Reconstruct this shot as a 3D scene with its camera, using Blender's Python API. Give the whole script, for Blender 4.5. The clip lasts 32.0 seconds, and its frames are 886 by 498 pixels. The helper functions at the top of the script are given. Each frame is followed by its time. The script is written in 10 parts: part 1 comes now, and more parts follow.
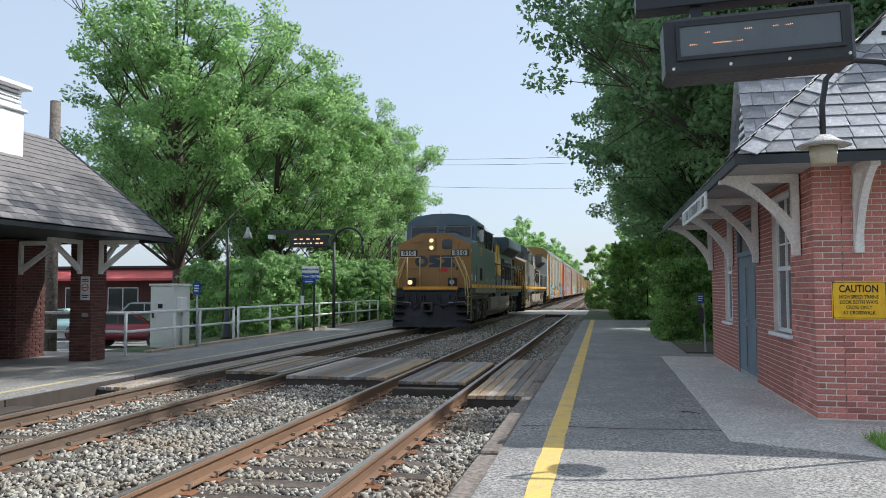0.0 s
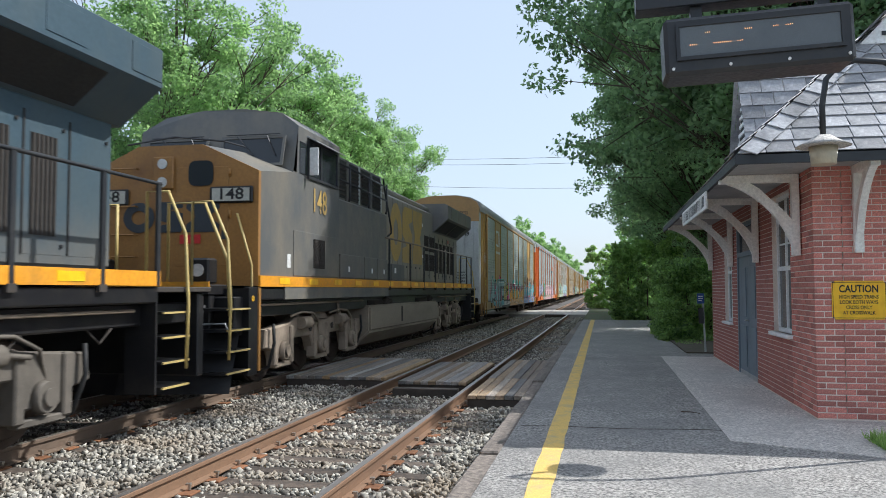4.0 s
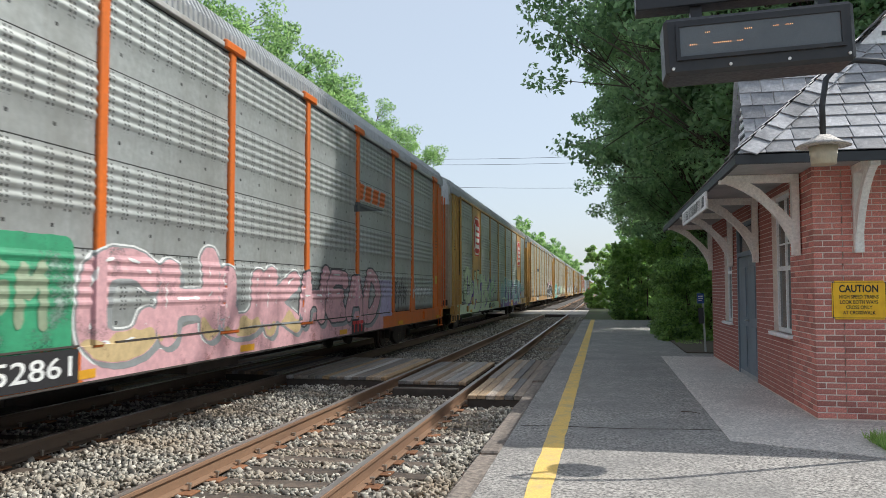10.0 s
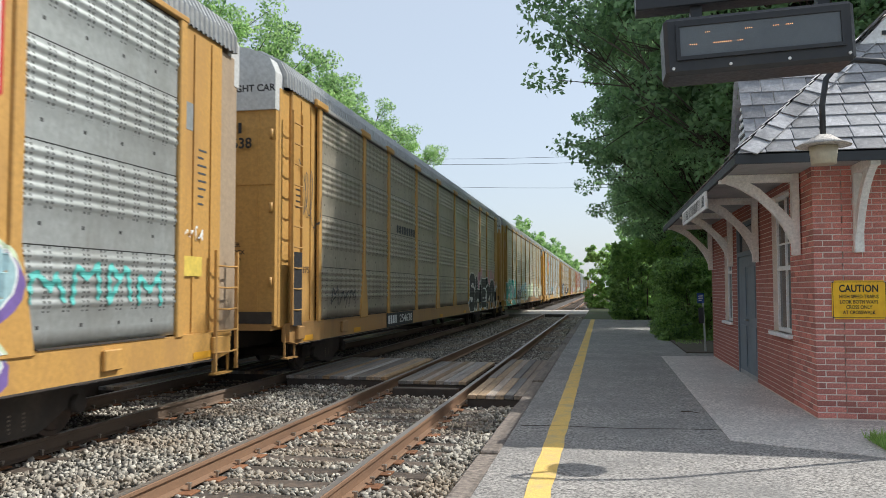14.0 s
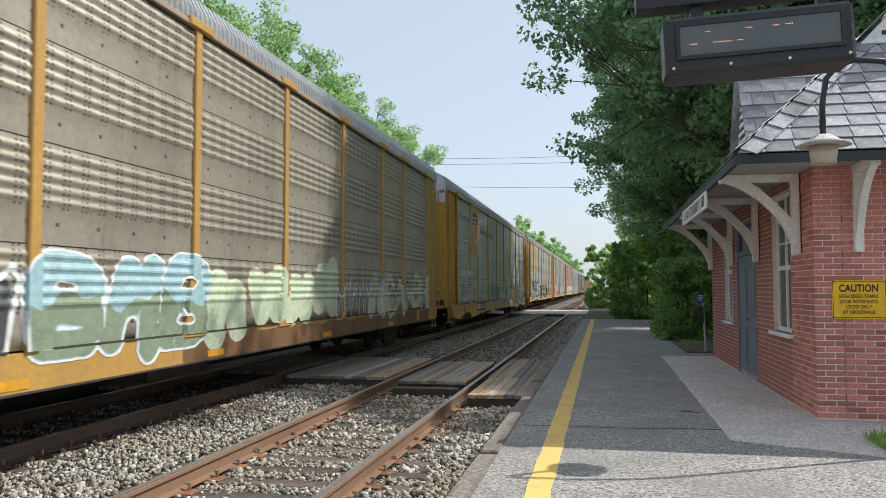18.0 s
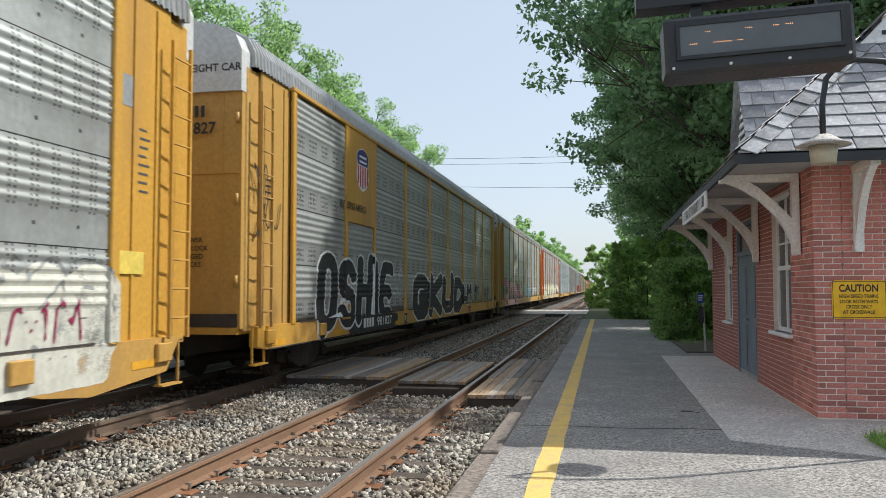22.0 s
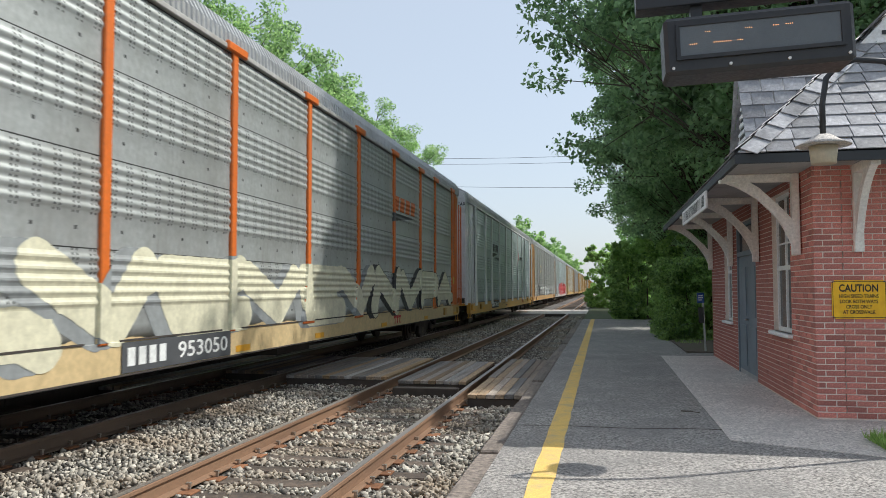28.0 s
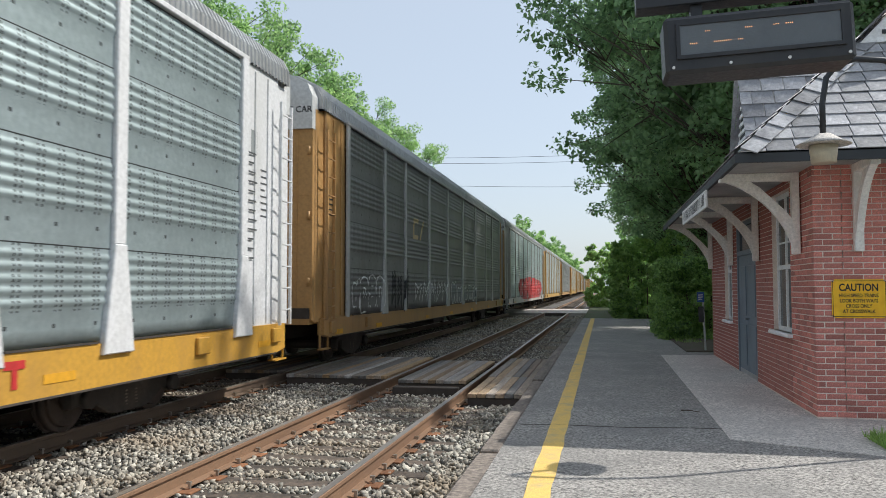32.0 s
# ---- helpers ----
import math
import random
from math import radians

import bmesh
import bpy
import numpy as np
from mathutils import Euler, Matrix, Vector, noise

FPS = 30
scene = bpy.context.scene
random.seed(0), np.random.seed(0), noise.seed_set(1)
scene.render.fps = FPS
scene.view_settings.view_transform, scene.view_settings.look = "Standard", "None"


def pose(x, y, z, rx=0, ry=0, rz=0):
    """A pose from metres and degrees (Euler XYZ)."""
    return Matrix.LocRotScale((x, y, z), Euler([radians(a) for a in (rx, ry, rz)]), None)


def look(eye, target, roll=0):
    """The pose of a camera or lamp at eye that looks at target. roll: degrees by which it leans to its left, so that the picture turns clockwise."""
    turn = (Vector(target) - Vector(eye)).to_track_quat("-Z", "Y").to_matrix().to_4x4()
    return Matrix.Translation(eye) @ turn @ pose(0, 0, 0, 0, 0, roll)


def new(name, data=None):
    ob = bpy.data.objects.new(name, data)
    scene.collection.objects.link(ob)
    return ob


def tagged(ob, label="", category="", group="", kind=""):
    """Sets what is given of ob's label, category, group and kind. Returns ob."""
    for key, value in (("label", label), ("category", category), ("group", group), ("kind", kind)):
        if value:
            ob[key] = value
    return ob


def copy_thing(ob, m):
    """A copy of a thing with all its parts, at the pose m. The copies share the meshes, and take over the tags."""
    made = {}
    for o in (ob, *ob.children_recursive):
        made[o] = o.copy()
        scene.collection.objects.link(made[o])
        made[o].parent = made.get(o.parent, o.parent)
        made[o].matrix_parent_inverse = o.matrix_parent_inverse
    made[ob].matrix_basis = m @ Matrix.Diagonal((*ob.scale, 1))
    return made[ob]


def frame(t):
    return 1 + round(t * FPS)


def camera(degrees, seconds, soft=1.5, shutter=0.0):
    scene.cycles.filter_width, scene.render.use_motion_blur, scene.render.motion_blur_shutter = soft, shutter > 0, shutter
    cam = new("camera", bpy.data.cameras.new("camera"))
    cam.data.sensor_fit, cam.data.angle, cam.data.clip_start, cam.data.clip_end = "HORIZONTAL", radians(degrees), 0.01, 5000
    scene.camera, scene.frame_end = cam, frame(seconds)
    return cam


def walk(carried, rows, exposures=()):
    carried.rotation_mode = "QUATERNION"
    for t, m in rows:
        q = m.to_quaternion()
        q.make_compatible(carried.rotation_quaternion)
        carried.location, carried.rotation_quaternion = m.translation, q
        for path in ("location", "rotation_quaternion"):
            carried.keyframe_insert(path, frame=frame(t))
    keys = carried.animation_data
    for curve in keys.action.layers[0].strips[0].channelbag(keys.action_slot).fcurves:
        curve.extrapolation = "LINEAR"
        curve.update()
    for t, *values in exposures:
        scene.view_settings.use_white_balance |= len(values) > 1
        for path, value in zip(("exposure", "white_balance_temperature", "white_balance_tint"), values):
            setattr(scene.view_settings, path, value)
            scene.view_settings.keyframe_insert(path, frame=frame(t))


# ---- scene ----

# The camera stands on the platform; it only dips a little in the hand.
EYE = (0.0, 0.0, 1.579)
YAW, PITCH = 11.462, 2.955


def aim(dip):
    a, b = radians(YAW), radians(PITCH - dip)
    way = Vector((-math.sin(a) * math.cos(b), math.cos(a) * math.cos(b), math.sin(b)))
    return look(EYE, Vector(EYE) + way, -0.11)


cam = camera(58.87, 32.0, soft=0.5, shutter=0.12)
walk(cam, [(0.0, aim(0.0)), (12.0, aim(0.01)), (17.0, aim(0.04)), (27.5, aim(0.045)), (32.0, aim(0.1))],
     exposures=[(0.0, 1.08, 6100, 10), (1.4, 1.17, 6050, 10), (5.8, 1.18, 6150, 10), (7.0, 1.08, 6350, 10), (12.0, 1.03, 6420, 10), (24.0, 1.07, 6420, 10),
                (30.0, 1.0, 6420, 10), (32.0, 1.0, 6420, 10)])

# Hazy daylight: the sun stands high to the right, a little ahead.
world = bpy.data.worlds.new("sky")
scene.world = world
world.use_nodes = True
wn = world.node_tree
wn.nodes.clear()
sky = wn.nodes.new("ShaderNodeTexSky")
sky.sky_type = "NISHITA"
sky.sun_disc = False
SUN_DIR = Vector((0.81, 0.46, 1.0)).normalized()
sky.sun_elevation = math.asin(SUN_DIR.z)
sky.sun_rotation = math.atan2(SUN_DIR.x, SUN_DIR.y)
sky.air_density, sky.dust_density, sky.ozone_density = 1.0, 2.0, 1.5
haze = wn.nodes.new("ShaderNodeMix")                 # thin summer haze over the whole sky
haze.data_type = "RGBA"
haze.inputs[0].default_value = 0.78
haze.inputs[7].default_value = (2.15, 2.39, 2.64, 1)
wb = wn.nodes.new("ShaderNodeBackground")
wb.inputs["Strength"].default_value = 0.136
wo = wn.nodes.new("ShaderNodeOutputWorld")
wn.links.new(sky.outputs[0], haze.inputs[6])
wn.links.new(haze.outputs[2], wb.inputs["Color"])
wn.links.new(wb.outputs[0], wo.inputs["Surface"])
sun_data = bpy.data.lights.new("sun", "SUN")
sun_data.energy, sun_data.angle, sun_data.color = 2.32, radians(0.6), (1.0, 0.965, 0.90)
sun = new("sun", sun_data)
sun.matrix_world = look(SUN_DIR * 60, (0, 0, 0))

# ---- building helpers ----
def link_mesh(name, me, material, parent=None, label="", m=None):
    ob = new(name, me)
    if material is not None and not me.materials:
        me.materials.append(material)
    if parent is not None:
        ob.parent = parent
    if m is not None:
        ob.matrix_basis = m
    if label:
        ob["label"] = label
    return ob


def part(name, bm, material, parent=None, label="", m=None, smooth=False):
    me = bpy.data.meshes.new(name)
    bm.normal_update()
    if smooth:
        for f in bm.faces:
            f.smooth = True
    bm.to_mesh(me)
    bm.free()
    return link_mesh(name, me, material, parent, label, m)


def thing(name, label, category, at=None, group="", kind=""):
    ob = new(name)
    if at is not None:
        ob.matrix_basis = at
    return tagged(ob, label, category, group, kind)


def array_mesh(name, verts, faces):
    """A mesh from numpy arrays: verts (n, 3), faces (m, k)."""
    me = bpy.data.meshes.new(name)
    verts, faces = np.asarray(verts, dtype=np.float32), np.asarray(faces, dtype=np.int32)
    k = faces.shape[1]
    me.vertices.add(len(verts))
    me.vertices.foreach_set("co", verts.ravel())
    me.loops.add(faces.size)
    me.loops.foreach_set("vertex_index", faces.ravel())
    me.polygons.add(len(faces))
    me.polygons.foreach_set("loop_start", np.arange(0, faces.size, k, dtype=np.int32))
    me.update(calc_edges=True)
    return me


def box(bm, x0, x1, y0, y1, z0, z1, bev=0.0):
    vs = [bm.verts.new(p) for p in ((x0, y0, z0), (x1, y0, z0), (x1, y1, z0), (x0, y1, z0),
                                    (x0, y0, z1), (x1, y0, z1), (x1, y1, z1), (x0, y1, z1))]
    fs = [bm.faces.new([vs[i] for i in q]) for q in ((3, 2, 1, 0), (4, 5, 6, 7), (0, 1, 5, 4), (1, 2, 6, 5), (2, 3, 7, 6), (3, 0, 4, 7))]
    if bev > 0:
        es = list({e for f in fs for e in f.edges})
        bmesh.ops.bevel(bm, geom=es, offset=bev, segments=1, affect="EDGES", clamp_overlap=True)
    return bm


def boxes(*rows, bev=0.0):
    bm = bmesh.new()
    for r in rows:
        box(bm, *r, bev=bev)
    return bm


def prism(bm, poly, a, b, axis="y"):
    """A polygon (two coordinates) drawn out from a to b along axis. y: (x, z); x: (y, z); z: (x, y)."""
    def at(p, c):
        return {"y": (p[0], c, p[1]), "x": (c, p[0], p[1]), "z": (p[0], p[1], c)}[axis]
    v0 = [bm.verts.new(at(p, a)) for p in poly]
    v1 = [bm.verts.new(at(p, b)) for p in poly]
    fs = [bm.faces.new(v0), bm.faces.new(v1[::-1])]
    n = len(poly)
    for i in range(n):
        fs.append(bm.faces.new((v0[(i + 1) % n], v0[i], v1[i], v1[(i + 1) % n])))
    bmesh.ops.recalc_face_normals(bm, faces=fs)
    return bm


def tube(bm, pts, r, n=8, r2=None):
    """A round bar through the points."""
    pts = [Vector(p) for p in pts]
    rings = []
    for i, p in enumerate(pts):
        d = (pts[min(i + 1, len(pts) - 1)] - pts[max(i - 1, 0)]).normalized()
        side = d.orthogonal().normalized() if i == 0 else (rings_side - d * rings_side.dot(d)).normalized()
        rings_side = side
        up = d.cross(side)
        rr = r if r2 is None else r + (r2 - r) * i / (len(pts) - 1)
        rings.append([bm.verts.new(p + (side * math.cos(2 * math.pi * j / n) + up * math.sin(2 * math.pi * j / n)) * rr) for j in range(n)])
    for a, b in zip(rings, rings[1:]):
        for j in range(n):
            bm.faces.new((a[j], a[(j + 1) % n], b[(j + 1) % n], b[j])).smooth = n > 5
    bm.faces.new(rings[0][::-1])
    bm.faces.new(rings[-1])
    return bm


def disc(bm, c, axis, r, w, n=24, r2=None):
    a = {"x": Vector((1, 0, 0)), "y": Vector((0, 1, 0)), "z": Vector((0, 0, 1))}[axis]
    c = Vector(c)
    return tube(bm, (c - a * w / 2, c + a * w / 2), r, n, r2)


def text_mesh(body, size, bold=0.0, width=1.0, spacing=1.0):
    cu = bpy.data.curves.new("letters", "FONT")
    cu.body, cu.size, cu.offset, cu.extrude, cu.resolution_u = body, size, bold, 0.0, 3
    cu.align_x, cu.align_y, cu.space_character = "CENTER", "CENTER", spacing
    tmp = bpy.data.objects.new("letters", cu)
    me = bpy.data.meshes.new_from_object(tmp)
    bpy.data.objects.remove(tmp)
    for v in me.vertices:
        v.co.x *= width
    return me


def letters(body, size, material, parent, m, bold=0.0, width=1.0, name="lettering", label=""):
    me = text_mesh(body, size, bold, width)
    me.materials.clear()
    return link_mesh(name, me, material, parent, label, m)


# ---- materials ----
def nodes_of(name):
    m = bpy.data.materials.new(name)
    m.use_nodes = True
    t = m.node_tree
    return m, t, t.nodes["Principled BSDF"]


def tex_noise(t, scale, detail=4.0, rough=0.6, coord="Object", stretch=None):
    c = t.nodes.new("ShaderNodeTexCoord")
    n = t.nodes.new("ShaderNodeTexNoise")
    n.inputs["Scale"].default_value, n.inputs["Detail"].default_value, n.inputs["Roughness"].default_value = scale, detail, rough
    if stretch:
        mp = t.nodes.new("ShaderNodeMapping")
        mp.inputs["Scale"].default_value = stretch
        t.links.new(c.outputs[coord], mp.inputs["Vector"])
        t.links.new(mp.outputs[0], n.inputs["Vector"])
    else:
        t.links.new(c.outputs[coord], n.inputs["Vector"])
    return n.outputs["Fac"]


def ramp(t, fac, a, b, lo=0.35, hi=0.65):
    r = t.nodes.new("ShaderNodeValToRGB")
    r.color_ramp.elements[0].position, r.color_ramp.elements[1].position = lo, hi
    r.color_ramp.elements[0].color, r.color_ramp.elements[1].color = (*a, 1), (*b, 1)
    t.links.new(fac, r.inputs[0])
    return r.outputs[0]


def mixed(t, fac, a, b, mode="MIX"):
    n = t.nodes.new("ShaderNodeMix")
    n.data_type, n.blend_type = "RGBA", mode
    for sock, v in ((n.inputs[0], fac), (n.inputs[6], a), (n.inputs[7], b)):
        if isinstance(v, (int, float)):
            sock.default_value = v
        elif isinstance(v, tuple):
            sock.default_value = (*v, 1)
        else:
            t.links.new(v, sock)
    return n.outputs[2]


def bumped(t, bs, fac, strength, dist):
    b = t.nodes.new("ShaderNodeBump")
    b.inputs["Strength"].default_value, b.inputs["Distance"].default_value = strength, dist
    t.links.new(fac, b.inputs["Height"])
    t.links.new(b.outputs[0], bs.inputs["Normal"])


def paint(name, col, dirt=None, rough=0.5, metal=0.0, grain=30.0, stain=1.2, amount=0.5, bump=0.15, streak=None, vary=0.0, spec=0.5, con=0.13, fade=0.0):
    """A worn surface: base colour with fine grain, and stains of a second colour; streak stretches the stains."""
    m, t, bs = nodes_of(name)
    col = tuple(col)
    dirt = tuple(dirt) if dirt else tuple(c * 0.55 for c in col)
    fine = tex_noise(t, grain, 3)
    big = tex_noise(t, stain, 5, 0.65, stretch=streak)
    g = ramp(t, fine, tuple(c * (1 - con) for c in col), tuple(min(1, c * (1 + con)) for c in col), 0.32, 0.68)
    f = ramp(t, big, (0, 0, 0), (1, 1, 1), 0.62 - 0.3 * amount, 0.78)
    c = mixed(t, f, g, dirt)
    if vary:
        info = t.nodes.new("ShaderNodeObjectInfo")
        hsv = t.nodes.new("ShaderNodeHueSaturation")
        mr = t.nodes.new("ShaderNodeMapRange")
        mr.inputs["To Min"].default_value, mr.inputs["To Max"].default_value = 1 - vary, 1 + vary
        t.links.new(info.outputs["Random"], mr.inputs[0])
        t.links.new(mr.outputs[0], hsv.inputs["Value"])
        t.links.new(c, hsv.inputs["Color"])
        c = hsv.outputs[0]
        if fade:                                    # some pieces have bleached, some kept their colour
            mf = t.nodes.new("ShaderNodeMath")
            mf.operation = "MULTIPLY"
            mf.inputs[1].default_value = 7.31
            fr = t.nodes.new("ShaderNodeMath")
            fr.operation = "FRACT"
            ms = t.nodes.new("ShaderNodeMapRange")
            ms.inputs["To Min"].default_value, ms.inputs["To Max"].default_value = 1 - fade, 1 + fade
            t.links.new(info.outputs["Random"], mf.inputs[0])
            t.links.new(mf.outputs[0], fr.inputs[0])
            t.links.new(fr.outputs[0], ms.inputs[0])
            t.links.new(ms.outputs[0], hsv.inputs["Saturation"])
    t.links.new(c, bs.inputs["Base Color"])
    bs.inputs["Metallic"].default_value = metal
    bs.inputs["Specular IOR Level"].default_value = spec
    r = ramp(t, fine, (rough * 0.85,) * 3, (min(1, rough * 1.15),) * 3)
    t.links.new(r, bs.inputs["Roughness"])
    if bump:
        bumped(t, bs, fine, bump, 0.01)
    return m


def island_stuff(name, a, b, rough=0.9, bump=0.3, grain=60.0, third=None):
    """Loose pieces in one mesh, each of its own tone."""
    m, t, bs = nodes_of(name)
    geo = t.nodes.new("ShaderNodeNewGeometry")
    c = ramp(t, geo.outputs["Random Per Island"], a, b, 0.0, 1.0)
    if third:
        big = tex_noise(t, 0.8, 4)
        c = mixed(t, ramp(t, big, (0, 0, 0), (1, 1, 1), 0.45, 0.65), c, third)
    fine = tex_noise(t, grain, 3)
    c = mixed(t, 0.5, c, ramp(t, fine, (0.55,) * 3, (1.0,) * 3, 0.3, 0.7), "MULTIPLY")
    t.links.new(c, bs.inputs["Base Color"])
    bs.inputs["Roughness"].default_value = rough
    bumped(t, bs, fine, bump, 0.01)
    return m


def leaf_mat(name, dark, light, gloss=0.45):
    m, t, bs = nodes_of(name)
    geo = t.nodes.new("ShaderNodeNewGeometry")
    c = ramp(t, geo.outputs["Random Per Island"], dark, light, 0.0, 1.0)
    big = tex_noise(t, 0.5, 2)
    c = mixed(t, ramp(t, big, (0.0,) * 3, (0.6,) * 3, 0.4, 0.7), c, tuple(min(1, x * 1.25) for x in light))
    t.links.new(c, bs.inputs["Base Color"])
    bs.inputs["Roughness"].default_value = gloss
    tr = t.nodes.new("ShaderNodeBsdfTranslucent")
    hs = t.nodes.new("ShaderNodeHueSaturation")
    hs.inputs["Hue"].default_value, hs.inputs["Value"].default_value = 0.487, 1.9
    t.links.new(c, hs.inputs["Color"])
    t.links.new(hs.outputs[0], tr.inputs["Color"])
    mx = t.nodes.new("ShaderNodeMixShader")
    mx.inputs[0].default_value = 0.55
    t.links.new(bs.outputs[0], mx.inputs[1])
    t.links.new(tr.outputs[0], mx.inputs[2])
    t.links.new(mx.outputs[0], t.nodes["Material Output"].inputs["Surface"])
    return m


def glass_mat(name, tint=(0.02, 0.025, 0.03), rough=0.05):
    """A dark window pane seen by day: glossy over a dim room."""
    m, t, bs = nodes_of(name)
    bs.inputs["Base Color"].default_value = (*tint, 1)
    bs.inputs["Roughness"].default_value = rough
    bs.inputs["IOR"].default_value = 1.5
    return m


def glow_mat(name, col, power):
    m, t, bs = nodes_of(name)
    bs.inputs["Base Color"].default_value = (*col, 1)
    bs.inputs["Emission Color"].default_value = (*col, 1)
    bs.inputs["Emission Strength"].default_value = power
    return m


MULCH = paint("soil_and_mulch", (0.10, 0.08, 0.06), (0.06, 0.075, 0.03), 0.95, grain=20, stain=1.5, bump=0.8)
GRASS = paint("grass_soil", (0.06, 0.09, 0.03), (0.10, 0.085, 0.05), 0.95, grain=18, stain=0.3, bump=0.6)
BALLAST_BED = paint("ballast_bed", (0.11, 0.10, 0.09), (0.055, 0.05, 0.045), 0.95, grain=28, stain=1.5, bump=1.0)
STONE = island_stuff("crushed_stone", (0.10, 0.09, 0.078), (0.64, 0.60, 0.51), third=(0.36, 0.295, 0.22))
RAIL_RUST = paint("rusty_rail", (0.25, 0.15, 0.09), (0.14, 0.082, 0.054), 0.85, 0.2, grain=40, stain=2.0, streak=(1, 0.15, 1))
RAIL_BROWN = paint("brown_rail", (0.19, 0.135, 0.095), (0.11, 0.08, 0.06), 0.85, 0.2, grain=40, stain=2.0, streak=(1, 0.15, 1))
RAIL_TOP = paint("polished_rail", (0.36, 0.33, 0.30), (0.22, 0.19, 0.165), 0.42, 0.7, grain=60, stain=3, streak=(1, 0.1, 1), bump=0.03)
RAIL_DULL = paint("dull_rail", (0.42, 0.38, 0.33), (0.28, 0.23, 0.18), 0.4, 0.7, grain=50, stain=2, streak=(1, 0.15, 1))
PLATE = paint("rusty_plate", (0.25, 0.11, 0.05), (0.12, 0.06, 0.035), 0.9, 0.1, grain=35, stain=3, vary=0.25)
TIE = paint("creosote_tie", (0.105, 0.08, 0.062), (0.05, 0.04, 0.033), 0.9, grain=14, stain=2.0, bump=0.8, streak=(0.35, 3, 3), vary=0.3, con=0.4)
PLANK = paint("weathered_plank", (0.33, 0.262, 0.20), (0.15, 0.125, 0.105), 0.85, grain=22, stain=3.0, bump=0.5, streak=(3, 0.25, 3), vary=0.45, con=0.35, fade=0.75)
PLANK_DARK = paint("dark_timber", (0.07, 0.055, 0.045), (0.035, 0.03, 0.025), 0.9, grain=22, stain=3.0, bump=0.5, vary=0.25)
EDGE_TIMBER = paint("grey_edge_timber", (0.20, 0.168, 0.142), (0.055, 0.046, 0.04), 0.9, grain=20, stain=2.2, bump=0.9, streak=(4, 0.2, 4), vary=0.2, con=0.5)
ASPHALT = paint("worn_asphalt", (0.285, 0.27, 0.25), (0.185, 0.18, 0.172), 0.9, grain=42, stain=0.9, bump=1.0, con=0.9, amount=0.7)
CONCRETE = paint("aggregate_concrete", (0.56, 0.52, 0.475), (0.42, 0.395, 0.365), 0.9, grain=40, stain=1.3, bump=0.6, con=0.5)
CONCRETE_FAR = paint("pale_concrete", (0.48, 0.445, 0.40), (0.31, 0.29, 0.265), 0.9, grain=40, stain=0.9, bump=0.3, con=0.3)
PAVING = paint("grey_paving", (0.30, 0.285, 0.26), (0.20, 0.19, 0.175), 0.9, grain=40, stain=0.9, bump=0.3, con=0.4)
YELLOW_LINE = paint("worn_yellow_line", (0.74, 0.50, 0.14), (0.44, 0.36, 0.22), 0.8, grain=80, stain=5, amount=0.45, bump=0.5, con=0.25)
FAINT_LINE = paint("faded_yellow_line", (0.56, 0.47, 0.25), (0.38, 0.35, 0.27), 0.85, grain=60, stain=4, amount=0.6, bump=0.3, con=0.25)
BRICK = paint("red_brick", (0.54, 0.205, 0.165), (0.35, 0.138, 0.118), 0.85, grain=60, stain=5, bump=0.4, vary=0.3, con=0.3)
# Shelter brick and mortar: shade under its roof is put into these darker colours.
BRICK_DARK = paint("grimy_old_brick", (0.135, 0.052, 0.042), (0.08, 0.034, 0.03), 0.9, grain=60, stain=4, bump=0.4, vary=0.3, con=0.3)
MORTAR_DARK = paint("grimy_mortar", (0.22, 0.18, 0.155), (0.15, 0.125, 0.11), 0.95, grain=80, stain=3, bump=0.3)
MORTAR = paint("mortar", (0.78, 0.68, 0.60), (0.62, 0.53, 0.47), 0.95, grain=80, stain=3, bump=0.3)
SLATE = paint("grey_slate", (0.40, 0.40, 0.41), (0.13, 0.13, 0.14), 0.42, grain=25, stain=4, amount=0.8, bump=0.5, vary=0.4, con=0.2)
SLATE_OLD = paint("old_brown_slate", (0.24, 0.22, 0.21), (0.13, 0.12, 0.115), 0.7, grain=25, stain=3, bump=0.5, vary=0.28)
CREAM = paint("cream_painted_wood", (0.88, 0.86, 0.81), (0.74, 0.71, 0.65), 0.6, grain=30, stain=3, bump=0.15, amount=0.35)
WHITE_WOOD = paint("white_painted_wood", (0.90, 0.90, 0.89), (0.76, 0.75, 0.73), 0.55, grain=30, stain=3, bump=0.1, amount=0.3)
DARK_TRIM = paint("dark_trim", (0.035, 0.04, 0.045), None, 0.6, bump=0.1)
SOFFIT = paint("grey_soffit", (0.42, 0.42, 0.41), None, 0.8, bump=0.2)
DOOR_GREY = paint("blue_grey_door", (0.19, 0.235, 0.28), (0.14, 0.17, 0.195), 0.5, grain=20, stain=2, bump=0.1)
GLASS = glass_mat("window_glass", (0.03, 0.035, 0.04))
CURTAIN = paint("pale_blind", (0.45, 0.45, 0.43), None, 0.9, bump=0.1)
BLACK = paint("black_metal", (0.03, 0.032, 0.036), (0.055, 0.053, 0.05), 0.45, 0.2, grain=40, stain=2, bump=0.05)
GALV = paint("galvanised_steel", (0.50, 0.51, 0.51), (0.33, 0.33, 0.33), 0.45, 0.5, grain=50, stain=3, bump=0.05)
WHITE_PAINT = paint("white_paint", (0.78, 0.78, 0.76), (0.55, 0.54, 0.5), 0.5, grain=30, stain=3, bump=0.05, amount=0.3)
SIGN_YELLOW = paint("sign_yellow", (1.0, 0.53, 0.01), None, 0.4, grain=8, bump=0.0, amount=0.1)
